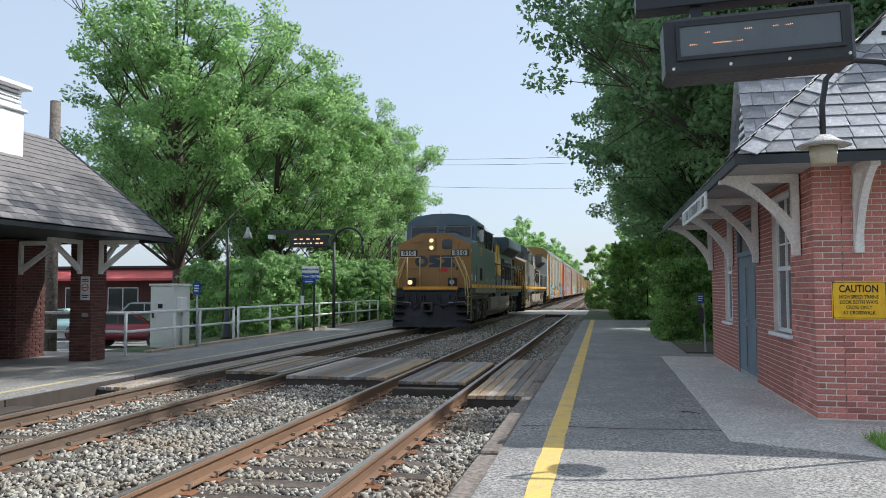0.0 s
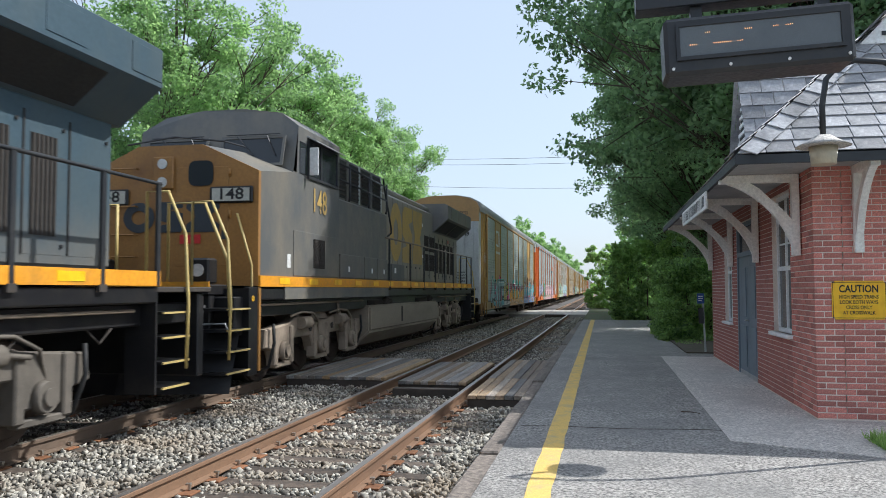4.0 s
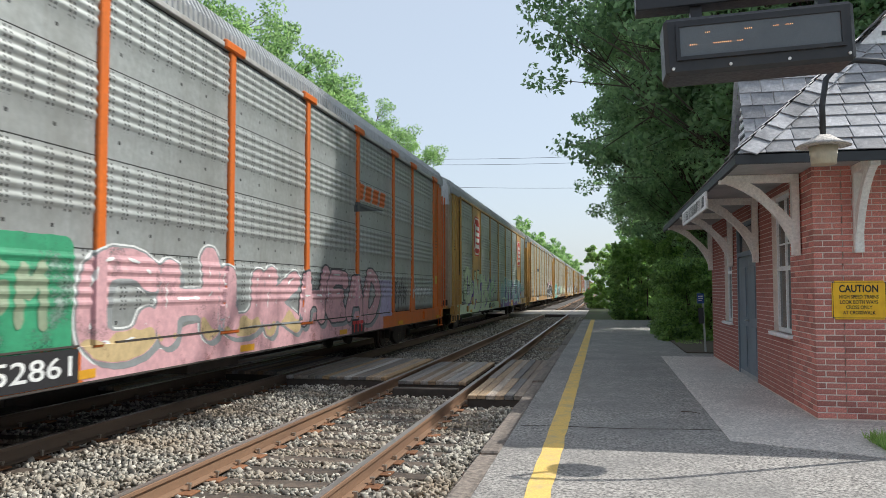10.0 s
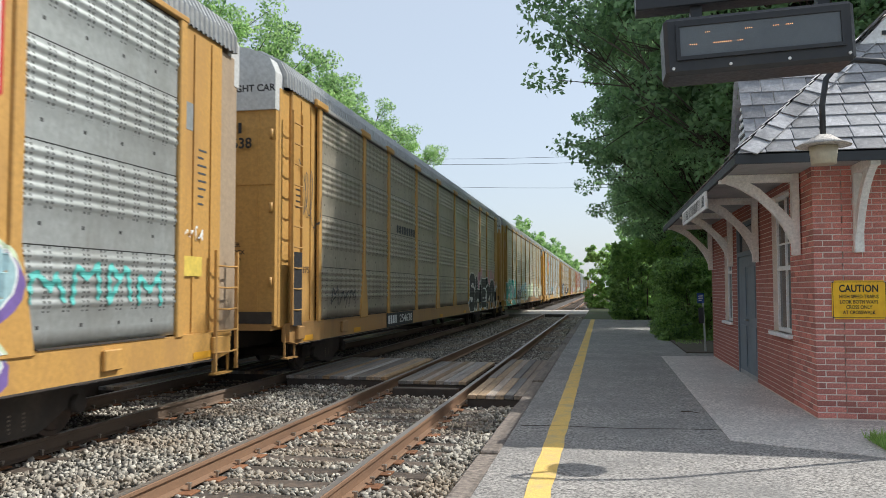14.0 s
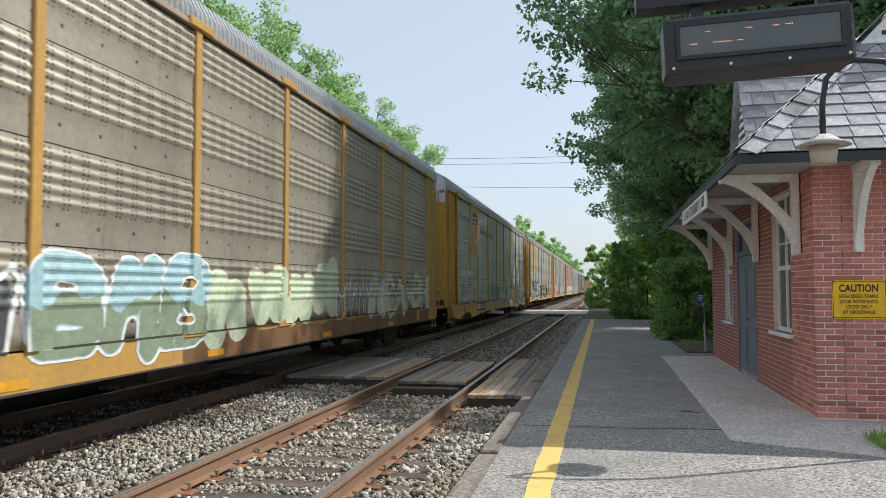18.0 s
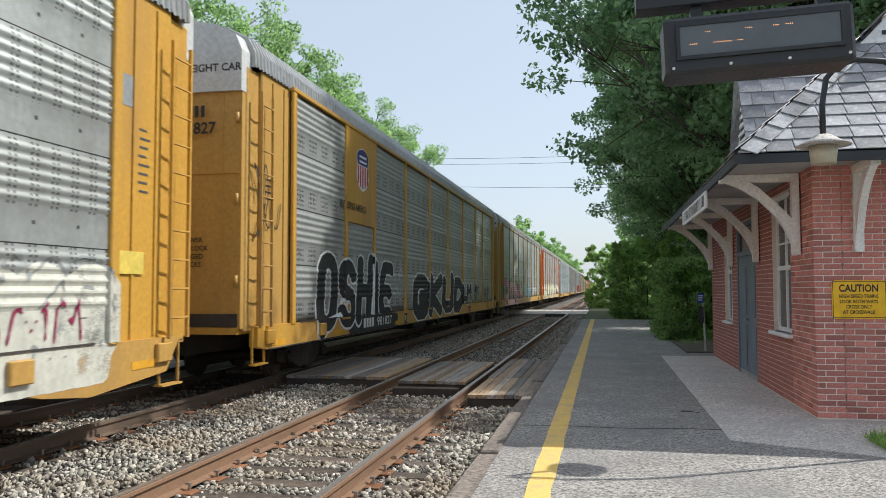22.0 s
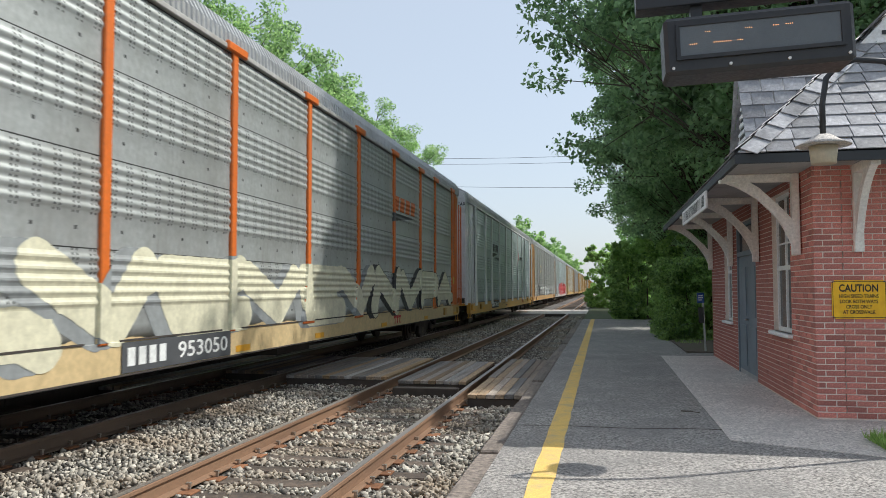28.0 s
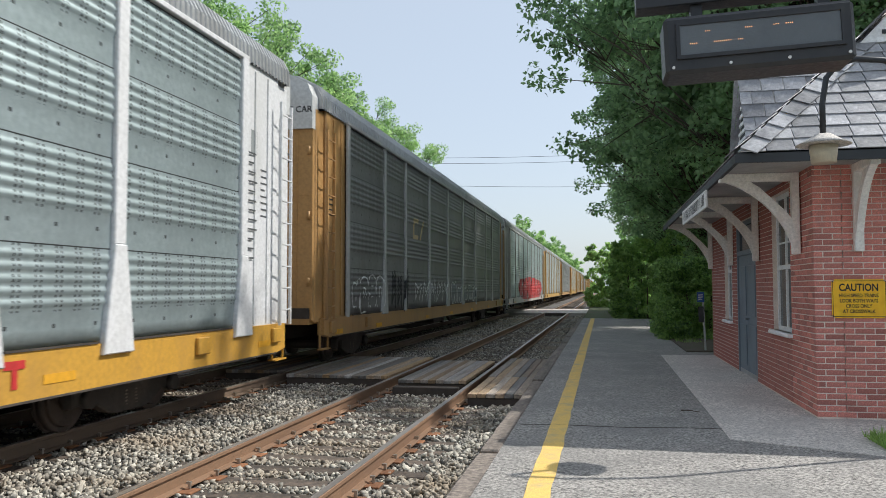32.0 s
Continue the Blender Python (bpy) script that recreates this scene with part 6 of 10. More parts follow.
def autorack(k, label, spec):
    """A tall covered car carrier. spec: colours of ends, posts, sill, sheets; ladder and post types."""
    bays = spec.get("bays", BAYS)
    dist = k * CAR_L + spec.get("shift", 0.0)
    car = thing("autorack_car", label, "freight car", pose(FAR_X, dist + S0, 0), group="autorack cars")
    MOVERS.append((car, dist))
    link_mesh("roof", plane_mesh(ROOF_MESH, spec.get("roof", ROOF_GALV)), None, car, "galvanised ribbed roof")
    for side in (0, 1):
        flip = pose(0, CAR_L, 0, 0, 0, 180) if side else pose(0, 0, 0)
        for i in range(len(bays) - 1):
            a, b = bays[i] + 0.02, bays[i + 1] - 0.02
            mat = spec["sheet"]
            if spec.get("sign_bay") and (i == 1 or (i == 7 and spec.get("sign_both"))):
                low = spec.get("sign_low", P_BOT)
                part("sign_panel", boxes((-0.03, 0.012, 0, b - a, low, P_TOP), bev=0.004), spec["sign_bay"], car, "plain painted panel", m=flip @ pose(HALF + (0.03 if low > P_BOT else 0), a, 0))
                if low == P_BOT:
                    continue
            link_mesh("side_panel", plane_mesh(panel_mesh(b - a), mat), None, car, m=flip @ pose(HALF, a, 0))
        for i, y in enumerate(bays):
            me = POST_WIDE if spec.get("flare") else POST_FLARE if (i in (1, 4, 5, 8)) else POST_PLAIN
            post = link_mesh("post", plane_mesh(me, spec["post"]), None, car, m=flip @ pose(HALF - 0.005, y, 0))
            if spec.get("cap"):
                link_mesh("post_cap", plane_mesh(POST_CAP, spec["post"]), None, post)
        bm = bmesh.new()
        prism(bm, SILL if spec.get("belly") else plain_sill(spec.get("sill_low", 0.66)), HALF - 0.12, HALF + 0.02, "x")
        if side:
            bm.transform(Matrix.Rotation(math.pi, 4, "Z") @ Matrix.Translation((0, -CAR_L, 0)))
        sl = part("side_sill", bm, spec["sill"], car)
        for a, b in zip(bays, bays[1:]):                                   # dark bar standing for the shaded gap under each side sheet
            part("panel_slot", boxes((HALF + 0.018, HALF + 0.034, a + 0.3, b - 0.3, 1.022, 1.042)), UNDER, sl, m=flip)
        for yy in (1.25, 3.55, CAR_L - 3.85, CAR_L - 1.55):           # jacking pads and tie-down pockets
            part("jacking_pad", boxes((HALF + 0.018, HALF + 0.075, yy, yy + 0.3, 0.74, 0.96), bev=0.012), spec["sill"], sl, m=flip)
        part("sill_flange", boxes((HALF - 0.02, HALF + 0.045, 1.4, CAR_L - 1.4, spec.get("sill_low", 0.66) - 0.006, spec.get("sill_low", 0.66) + 0.012)), UNDER, sl, m=flip) if not spec.get("belly") else None
        bm = boxes((HALF - 0.1, HALF + 0.055, bays[0] - 0.1, bays[-1] + 0.1, P_TOP + 0.01, P_TOP + 0.085), bev=0.01)
        if side:
            bm.transform(Matrix.Rotation(math.pi, 4, "Z") @ Matrix.Translation((0, -CAR_L, 0)))
        part("roof_rail", bm, spec.get("rail", spec["post"]), car)
        for y0, y1, yl in ((END_GAP + 0.1, bays[0], END_GAP + 0.5), (bays[-1], CAR_L - END_GAP - 0.1, CAR_L - END_GAP - 0.5)):
            front = y0 < 5
            bm = boxes((HALF - 0.35, HALF - 0.04, y0 + (0.45 if front else 0), y1 - (0 if front else 0.45), 0.95, 4.95), bev=0.02)
            near, far = (y0 + 0.45, y1) if front else (y0, y1 - 0.45)
            for yy in ((near + far) / 2 - 0.2, (near + far) / 2 + 0.25):
                box(bm, HALF - 0.05, HALF - 0.02, yy, yy + 0.05, 1.05, 4.85)
            ep = part("end_panel", bm, spec["end"], car, m=flip)
            bm = boxes((HALF - 0.5, HALF - 0.08, y0 if front else y1 - 0.42, y0 + 0.42 if front else y1, 0.95, 4.9), bev=0.02)
            part("corner_column", bm, spec.get("corner", spec["end"]), car, m=flip)
            if spec.get("flat_end"):
                ladder(LADDER_SHORT, spec.get("ladder", spec["end"]), car, flip @ pose(0, yl + (0.35 if front else -0.05), 0))
            else:
                ladder(LADDER, spec.get("ladder", spec["end"]), car, flip @ pose(0, yl, 0))
            part("step", boxes((HALF - 0.1, HALF + 0.02, yl - 0.22, yl + 0.22, 0.44, 0.462), (HALF - 0.06, HALF - 0.03, yl - 0.22, yl - 0.198, 0.46, 1.0), (HALF - 0.06, HALF - 0.03, yl + 0.198, yl + 0.22, 0.46, 1.0)), spec["sill"], car, m=flip)
    for y0, y1 in ((END_GAP, END_GAP + 1), (CAR_L - END_GAP, CAR_L - END_GAP - 1)):
        s = 1 if y1 > y0 else -1
        ew = part("end_wall", end_bm(y0, y1), spec.get("endwall", spec["end"]), car)
        bm = bmesh.new()
        deep = 0.05 if spec.get("flat_end") else 0.012
        for x in (-1.25, -0.85, -0.42, 0.0, 0.42, 0.85, 1.25) if deep > 0.03 else (-1.2, -0.62, 0.0, 0.62, 1.2):
            wd = 0.03 if deep > 0.03 else 0.012
            box(bm, x - wd, x + wd, min(y0, y0 - s * deep), max(y0, y0 - s * deep), 1.05, 5.25)
        box(bm, -1.49, 1.49, min(y0, y0 - s * 0.014), max(y0, y0 - s * 0.014), 3.28, 3.31)
        part("door_rib", bm, spec.get("endwall", spec["end"]), ew)
        part("rubber_flap", boxes((-1.46, 1.46, min(y0 - s * 0.004, y0 - s * 0.022), max(y0 - s * 0.004, y0 - s * 0.022), 1.03, 1.22)), UNDER, ew, "grimy dark foot of the end doors")
        for z in (1.7, 2.9, 4.1):
            bm = bmesh.new()
            disc(bm, (1.44, y0 - s * 0.03, z), "z", 0.028, 0.16, 8)
            part("hinge", bm, spec.get("endwall", spec["end"]), ew)
        bm = bmesh.new()
        prism(bm, [(-1.51, 4.5), (1.51, 4.5), (1.51, 5.11), (1.41, 5.34), (1.06, 5.52), (0.5, 5.62), (-0.5, 5.62), (-1.06, 5.52), (-1.41, 5.34), (-1.51, 5.11)], y0 - s * 0.054, y0 + s * 0.28)
        part("end_band", bm, spec.get("endtop", PALE_END), ew, "pale upper end panel")
        bm = boxes((-0.2, 0.2, min(y0 - s * 0.6, y0 + s * 0.5), max(y0 - s * 0.6, y0 + s * 0.5), 0.72, 0.98), (-0.14, 0.14, min(y0 - s * 0.66, y0 - s * 0.4), max(y0 - s * 0.66, y0 - s * 0.4), 0.65, 1.0), bev=0.03)
        part("coupler", bm, UNDER, car)
        bm = bmesh.new()
        tube(bm, [(0.35, y0 - s * 0.1, 0.8), (0.42, y0 - s * 0.3, 0.55), (0.3, y0 - s * 0.5, 0.35), (0.15, y0 - s * 0.62, 0.45)], 0.025, 6)
        part("brake_hose", bm, HOSE, car)
        bm = boxes((-1.45, 1.45, min(y0 - s * 0.02, y0 + s * 1.2), max(y0 - s * 0.02, y0 + s * 1.2), 0.92, 1.02))
        part("end_sill", bm, spec["sill"], car)
    part("underframe", boxes((-0.35, 0.35, 1.2, CAR_L - 1.2, 0.55, 0.98), (-1.45, 1.45, 1.0, CAR_L - 1.0, 0.985, 1.03), (-1.3, 1.3, 9, 9.3, 0.6, 0.98), (-1.3, 1.3, 19, 19.3, 0.6, 0.98), (0.5, 1.2, 12.5, 14.0, 0.45, 0.9)), UNDER, car)
    # one plain dark box added inside, filling the body in place of decks
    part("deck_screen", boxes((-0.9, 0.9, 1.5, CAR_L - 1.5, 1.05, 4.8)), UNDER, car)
    for at in (4.35, CAR_L - 4.35):
        freight_truck(car, at, dist)
    return car


SPECS = [
    dict(end=OCHRE, endwall=PALE_END, corner=PALE_END, endtop=BROWN_OCHRE, post=OCHRE, sill=BROWN_OCHRE, sheet=SHEET_GREY, sign_bay=OCHRE, sign_both=True, flat_end=True, shift=-0.85),
    dict(end=ORANGE, post=ORANGE, sill=ORANGE, sheet=SHEET_GREY, rail=GREY_CAR, cap=True, shift=-0.42),
    dict(end=OCHRE, endwall=TAN_CAR, corner=TAN_CAR, post=OCHRE, sill=OCHRE, sheet=SHEET_GREY, sign_bay=OCHRE, sign_both=True, flat_end=True, shift=-0.45),
    dict(end=OCHRE, post=OCHRE, sill=BROWN_OCHRE, sheet=SHEET_TAN, rail=GREY_CAR, cap=True, shift=-0.35),
    dict(end=YELLOW_DUSTY, post=YELLOW_DUSTY, sill=YELLOW_DUSTY, sheet=SHEET_TAN, rail=TAN_CAR, cap=True, shift=-0.27),
    dict(end=YELLOW, post=YELLOW, sill=YELLOW_DUSTY, sheet=SHEET_GREY, sign_bay=YELLOW_DUSTY, sign_low=2.95, rail=GREY_CAR, cap=True, belly=True, sill_low=0.5),
    dict(end=YELLOW_DUSTY, post=YELLOW, sill=YELLOW, sheet=SHEET_BOLD, sign_bay=YELLOW, sign_low=2.95, shift=0.2),
    dict(end=YELLOW_DUSTY, post=YELLOW_DUSTY, sill=YELLOW_DUSTY, sheet=SHEET_GREY, rail=GREY_CAR, cap=True),
    dict(end=ORANGE, post=ORANGE, sill=YELLOW_DUSTY, sheet=SHEET_GREY, rail=GREY_CAR, cap=True, shift=-0.27),
    dict(end=WHITE_CAR, post=WHITE_CAR, sill=YELLOW, sheet=SHEET_CLEAN, flare=True, shift=0.15, sill_low=0.57,
         bays=[2.35, 5.1, 7.05, 9.85, 12.55, 15.4, 18.4, 21.2, 23.1, 26.05]),
    dict(end=BROWN_OCHRE, post=GREY_CAR, sill=BROWN_OCHRE, sheet=SHEET_DARK),
    dict(end=GREY_CAR, post=GREY_CAR, sill=GREY_CAR, sheet=SHEET_CLEAN),
]
LABELS = [
    "tall ochre and grey autorack car with colourful graffiti",
    "tall orange autorack car with purple and pink graffiti",
    "tall ochre autorack car with a red octagon emblem and pale graffiti",
    "tall ochre autorack car with black and white graffiti at its end",
    "tall dusty yellow autorack car with teal graffiti",
    "tall yellow autorack car with a shield emblem and white graffiti",
    "tall yellow autorack car with large black and white graffiti letters",
    "tall dusty yellow autorack car with pink and green graffiti",
    "tall orange autorack car with cream graffiti over a yellow sill",
    "tall white autorack car with grey sheets and a yellow sill",
    "tall brown autorack car with grimy dark side sheets",
    "tall grey autorack car with a red lower part",
]
CARS = [autorack(k, LABELS[k], SPECS[k]) for k in range(12)]
FAR_MESH = {}


def far_car(i, label, at):
    """A car that always stays far down the train: the pieces of one paint joined into one mesh."""
    if i not in FAR_MESH:
        FAR_MESH[i] = {}
        for o in CARS[i].children_recursive:
            m = o.matrix_basis if o.parent == CARS[i] else o.parent.matrix_basis @ o.matrix_basis
            mat = o.data.materials[0]
            bm, names = FAR_MESH[i].setdefault(mat.name, (bmesh.new(), [mat]))
            old = len(bm.verts)
            bm.from_mesh(o.data)
            bm.verts.ensure_lookup_table()
            bmesh.ops.transform(bm, matrix=m, verts=bm.verts[old:])
            names.append(o.name.split(".")[0])
        for key, (bm, names) in FAR_MESH[i].items():
            kind = max(set(names[1:]), key=lambda n: (names[1:].count(n), n))
            FAR_MESH[i][key] = (kind, shared(kind, bm, names[0]))
    c = thing("autorack_car", label, "freight car", at, group="autorack cars")
    for kind, me in FAR_MESH[i].values():
        tagged(link_mesh(kind, me, None, c), kind="stuff")
    return c


TAIL = [(7, "tall dusty autorack car far down the train"), (3, "tall ochre autorack car far down the train"), (5, "tall yellow autorack car far down the train"), (10, "tall brown autorack car far down the train")]
for k in range(12, 30):
    i, lab = TAIL[(k * 3) % 4]
    c = far_car(i, lab, pose(FAR_X, k * CAR_L + S0, 0))
    MOVERS.append((c, k * CAR_L))

# ---- the two diesel engines ----
LOCO_L = 22.6
LOCO_2 = 0.0
def road_dust(m, dust, z0, z1):
    """Pale road dust thrown up over the foot of a body side, patchy and thinning upwards."""
    t = m.node_tree
    bs = t.nodes["Principled BSDF"]
    src = bs.inputs["Base Color"].links[0].from_socket
    co, sp = t.nodes.new("ShaderNodeTexCoord"), t.nodes.new("ShaderNodeSeparateXYZ")
    t.links.new(co.outputs["Object"], sp.inputs[0])
    add = t.nodes.new("ShaderNodeMath")
    add.operation = "MULTIPLY_ADD"
    add.inputs[1].default_value = 1.1
    t.links.new(tex_noise(t, 1.4, 5, 0.65), add.inputs[0])
    t.links.new(sp.outputs[2], add.inputs[2])
    f = ramp(t, add.outputs[0], (0.85,) * 3, (0, 0, 0), 0.0, 1.0)
    mr = t.nodes.new("ShaderNodeMapRange")
    mr.inputs["From Min"].default_value, mr.inputs["From Max"].default_value = z0 + 0.5, z1 + 0.6
    t.links.new(add.outputs[0], mr.inputs[0])
    t.links.new(mr.outputs[0], f.node.inputs[0])
    t.links.new(mixed(t, f, src, dust), bs.inputs["Base Color"])
    return m


NAVY = road_dust(paint("dark_blue_engine_paint", (0.056, 0.092, 0.118), (0.095, 0.118, 0.122), 0.4, grain=20, stain=0.6, amount=0.5, bump=0.05, streak=(1, 1, 0.5)), (0.22, 0.185, 0.14), 1.3, 2.5)
EMBLEM_NAVY = paint("dark_blue_emblem_paint", (0.03, 0.042, 0.058), (0.05, 0.058, 0.065), 0.5, grain=20, stain=1.5, bump=0.02)
BOARD = paint("number_board_glass", (0.50, 0.50, 0.44), (0.40, 0.40, 0.36), 0.4, bump=0.0)
NAVY_DUSTY = paint("dusty_blue_engine_paint", (0.10, 0.105, 0.105), (0.24, 0.205, 0.15), 0.6, grain=20, stain=0.7, amount=0.8, bump=0.08, streak=(1, 1, 0.6))
NOSE_OCHRE = paint("ochre_engine_paint", (0.33, 0.165, 0.045), (0.21, 0.105, 0.04), 0.5, grain=20, stain=1.2, bump=0.05)
ENGINE_YELLOW = paint("engine_yellow", (0.72, 0.40, 0.02), (0.50, 0.28, 0.04), 0.5, grain=20, stain=1.2, amount=0.35, bump=0.05)
ENGINE_YELLOW_OLD = paint("faded_engine_yellow", (0.50, 0.33, 0.09), (0.34, 0.25, 0.12), 0.65, grain=20, stain=1.0, amount=0.6, bump=0.08)
STRIPE = paint("orange_stripe", (0.78, 0.33, 0.02), (0.45, 0.22, 0.04), 0.5, grain=20, stain=1.5, amount=0.4, bump=0.03)
TANK = paint("dusty_tank", (0.30, 0.25, 0.19), (0.19, 0.155, 0.12), 0.7, grain=16, stain=0.8, bump=0.1, amount=0.6, streak=(1, 0.4, 1.5))
PLOW = paint("black_plow", (0.016, 0.016, 0.018), (0.04, 0.036, 0.032), 0.4, 0.2, grain=20, stain=2, bump=0.1)
GRILLE = paint("dark_grille", (0.02, 0.02, 0.02), (0.05, 0.045, 0.04), 0.7, bump=0.1)
HOOD_DUSTY = paint("dusty_hood_paint", (0.25, 0.235, 0.20), (0.38, 0.30, 0.18), 0.65, grain=20, stain=0.5, amount=0.7, bump=0.08, streak=(1, 1, 0.6))
LAMP_ON = glow_mat("headlamp_lit", (1.0, 0.68, 0.32), 0.6)
LAMP_DIM = paint("lamp_glass", (0.6, 0.6, 0.58), None, 0.15, bump=0.0)
RAIL_PALE = paint("pale_handrail", (0.60, 0.45, 0.16), (0.35, 0.28, 0.14), 0.5, bump=0.02)


BAR_MESH = {}


def grille(parent, x, y0, y1, z0, z1, s=1, n=9):
    g = part("grille", boxes((min(x, x + s * 0.006), max(x, x + s * 0.006), y0, y1, z0, z1)), GRILLE, parent, "dark ventilation grille")
    key = (round((y1 - y0) / n, 4), z0, z1, s)
    if key not in BAR_MESH:
        me = bpy.data.meshes.new("grille_bar")
        bm = boxes((min(s * 0.007, s * 0.02), max(s * 0.007, s * 0.02), 0, (y1 - y0) / n * 0.35, z0, z1))
        bm.to_mesh(me)
        bm.free()
        me.materials.append(UNDER)
        BAR_MESH[key] = me
    for i in range(n if s > 0 else 0):
        link_mesh("grille_bar", BAR_MESH[key], None, g, m=pose(x, y0 + (y1 - y0) * (i + 0.3) / n, 0))


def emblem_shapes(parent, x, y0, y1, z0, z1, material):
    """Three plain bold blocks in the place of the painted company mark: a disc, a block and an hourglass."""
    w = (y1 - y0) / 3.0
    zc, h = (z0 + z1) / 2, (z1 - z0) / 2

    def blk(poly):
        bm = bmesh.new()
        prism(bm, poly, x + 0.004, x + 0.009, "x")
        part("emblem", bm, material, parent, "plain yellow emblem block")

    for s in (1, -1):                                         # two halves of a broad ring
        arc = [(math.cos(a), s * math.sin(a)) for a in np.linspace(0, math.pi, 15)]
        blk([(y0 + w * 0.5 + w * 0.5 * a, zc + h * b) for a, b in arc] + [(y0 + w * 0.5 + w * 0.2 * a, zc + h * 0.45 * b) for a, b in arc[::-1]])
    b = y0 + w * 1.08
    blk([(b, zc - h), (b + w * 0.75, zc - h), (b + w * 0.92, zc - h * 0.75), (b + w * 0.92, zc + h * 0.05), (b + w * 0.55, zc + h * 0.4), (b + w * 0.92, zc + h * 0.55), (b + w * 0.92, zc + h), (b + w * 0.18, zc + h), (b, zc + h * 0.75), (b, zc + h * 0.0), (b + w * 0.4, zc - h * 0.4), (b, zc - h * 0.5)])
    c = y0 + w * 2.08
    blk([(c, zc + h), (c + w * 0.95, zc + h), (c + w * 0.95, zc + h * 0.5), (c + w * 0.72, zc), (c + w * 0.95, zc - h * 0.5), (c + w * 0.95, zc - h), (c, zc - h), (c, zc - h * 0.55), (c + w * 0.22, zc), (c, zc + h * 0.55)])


def loco_truck(parent, axles, dist, frame_paint):
    c = sum(axles) / 3
    tk = part("truck", boxes((-0.95, 0.95, axles[0] - 0.3, axles[2] + 0.3, 0.55, 0.8), bev=0.03), UNDER, parent)
    a, b = axles[0], axles[2]
    for s in (1, -1):
        bm = bmesh.new()
        poly = [(a - 0.75, 0.62), (a - 0.7, 0.92), (a + 0.3, 1.0), (a + 0.7, 1.12), (axles[1] - 0.35, 1.0), (axles[1] + 0.35, 1.0), (b - 0.7, 1.12), (b - 0.3, 1.0), (b + 0.7, 0.92), (b + 0.75, 0.62),
                (b + 0.35, 0.55), (b + 0.3, 0.42), (b - 0.28, 0.42), (b - 0.4, 0.72), (axles[1] + 0.55, 0.72), (axles[1] + 0.35, 0.42), (axles[1] - 0.35, 0.42), (axles[1] - 0.55, 0.72), (a + 0.4, 0.72), (a + 0.28, 0.42), (a - 0.3, 0.42), (a - 0.35, 0.55)]
        prism(bm, poly, s * 1.05, s * 1.24, "x")
        bmesh.ops.bevel(bm, geom=[e for e in bm.edges if min(abs(v.co.x) for v in e.verts) > 1.23], offset=0.025, segments=1, affect="EDGES")
        sf = part("side_frame", bm, frame_paint, tk, "dusty cast side frame")
        for ax in axles:
            bm = bmesh.new()
            disc(bm, (s * 1.27, ax, 0.53), "x", 0.17, 0.1, 18, 0.15 if s > 0 else None)
            disc(bm, (s * 1.33, ax, 0.53), "x", 0.09, 0.05, 12)
            part("journal_box", bm, frame_paint, tk)
            bm = bmesh.new()
            for q in (-0.24, 0.24):
                pts = [(s * (1.15 + 0.0) + 0.075 * math.cos(w), ax + q * 1.25 + 0.075 * math.sin(w), 0.72 + w * 0.0078) for w in np.arange(0, 26, 0.7)]
                tube(bm, pts, 0.018, 5)
            part("spring", bm, frame_paint, tk)
        for q in (a + 0.85, b - 0.85):
            bm = bmesh.new()
            disc(bm, (s * 1.3, q, 0.98), "y", 0.11, 0.42, 14)
            tube(bm, ((s * 1.3, q + 0.25, 0.98), (s * 1.3, q + 0.6, 0.94)), 0.03, 6)
            part("brake_cylinder", bm, frame_paint, tk)
            bm = bmesh.new()
            tube(bm, ((s * 1.28, q - 0.6, 1.12), (s * 1.33, q - 0.2, 1.18), (s * 1.33, q + 0.35, 1.15), (s * 1.28, q + 0.75, 1.0), (s * 1.2, q + 0.95, 0.6)), 0.022, 6)
            part("sand_pipe", bm, frame_paint, tk)
        bm = bmesh.new()
        prism(bm, [(c - 0.5, 1.02), (c - 0.15, 1.3), (c + 0.15, 1.3), (c + 0.5, 1.02)], s * 1.0, s * 1.2, "x")
        part("bolster", bm, frame_paint, tk)
        for q in (a, c, b):
            for e in (-0.34, 0.34):
                part("pedestal_leg", boxes((min(s * 1.1, s * 1.28), max(s * 1.1, s * 1.28), q + e - 0.07, q + e + 0.07, 0.3, 0.95), bev=0.02), frame_paint, tk)
            part("tie_bar", boxes((min(s * 1.14, s * 1.26), max(s * 1.14, s * 1.26), q - 0.34, q + 0.34, 0.26, 0.34), bev=0.015), frame_paint, tk)
        for q in (a - 0.55, b + 0.55):
            bm = bmesh.new()
            tube(bm, ((s * 1.3, q, 1.02), (s * 1.32, q, 0.7), (s * 1.2, q * 0.98 + c * 0.02, 0.3), (s * 0.85, q, 0.16)), 0.028, 6)
            part("sand_hose", bm, HOSE, tk)
            part("brake_shoe", boxes((min(s * 0.72, s * 0.84), max(s * 0.72, s * 0.84), q - 0.08, q + 0.08, 0.3, 0.85), bev=0.02), UNDER, tk)
        for q in (c - 0.6, c + 0.6):
            bm = bmesh.new()
            disc(bm, (s * 1.26, q, 0.86), "x", 0.06, 0.02, 10)
            part("pivot_hole", bm, UNDER, tk)
    for ax in axles:
        w = link_mesh("wheelset", WHEEL_BIG, None, parent, m=pose(0, ax, 0.53))
        SPINNERS.append((w, dist, ax, 0.53, 0.53))


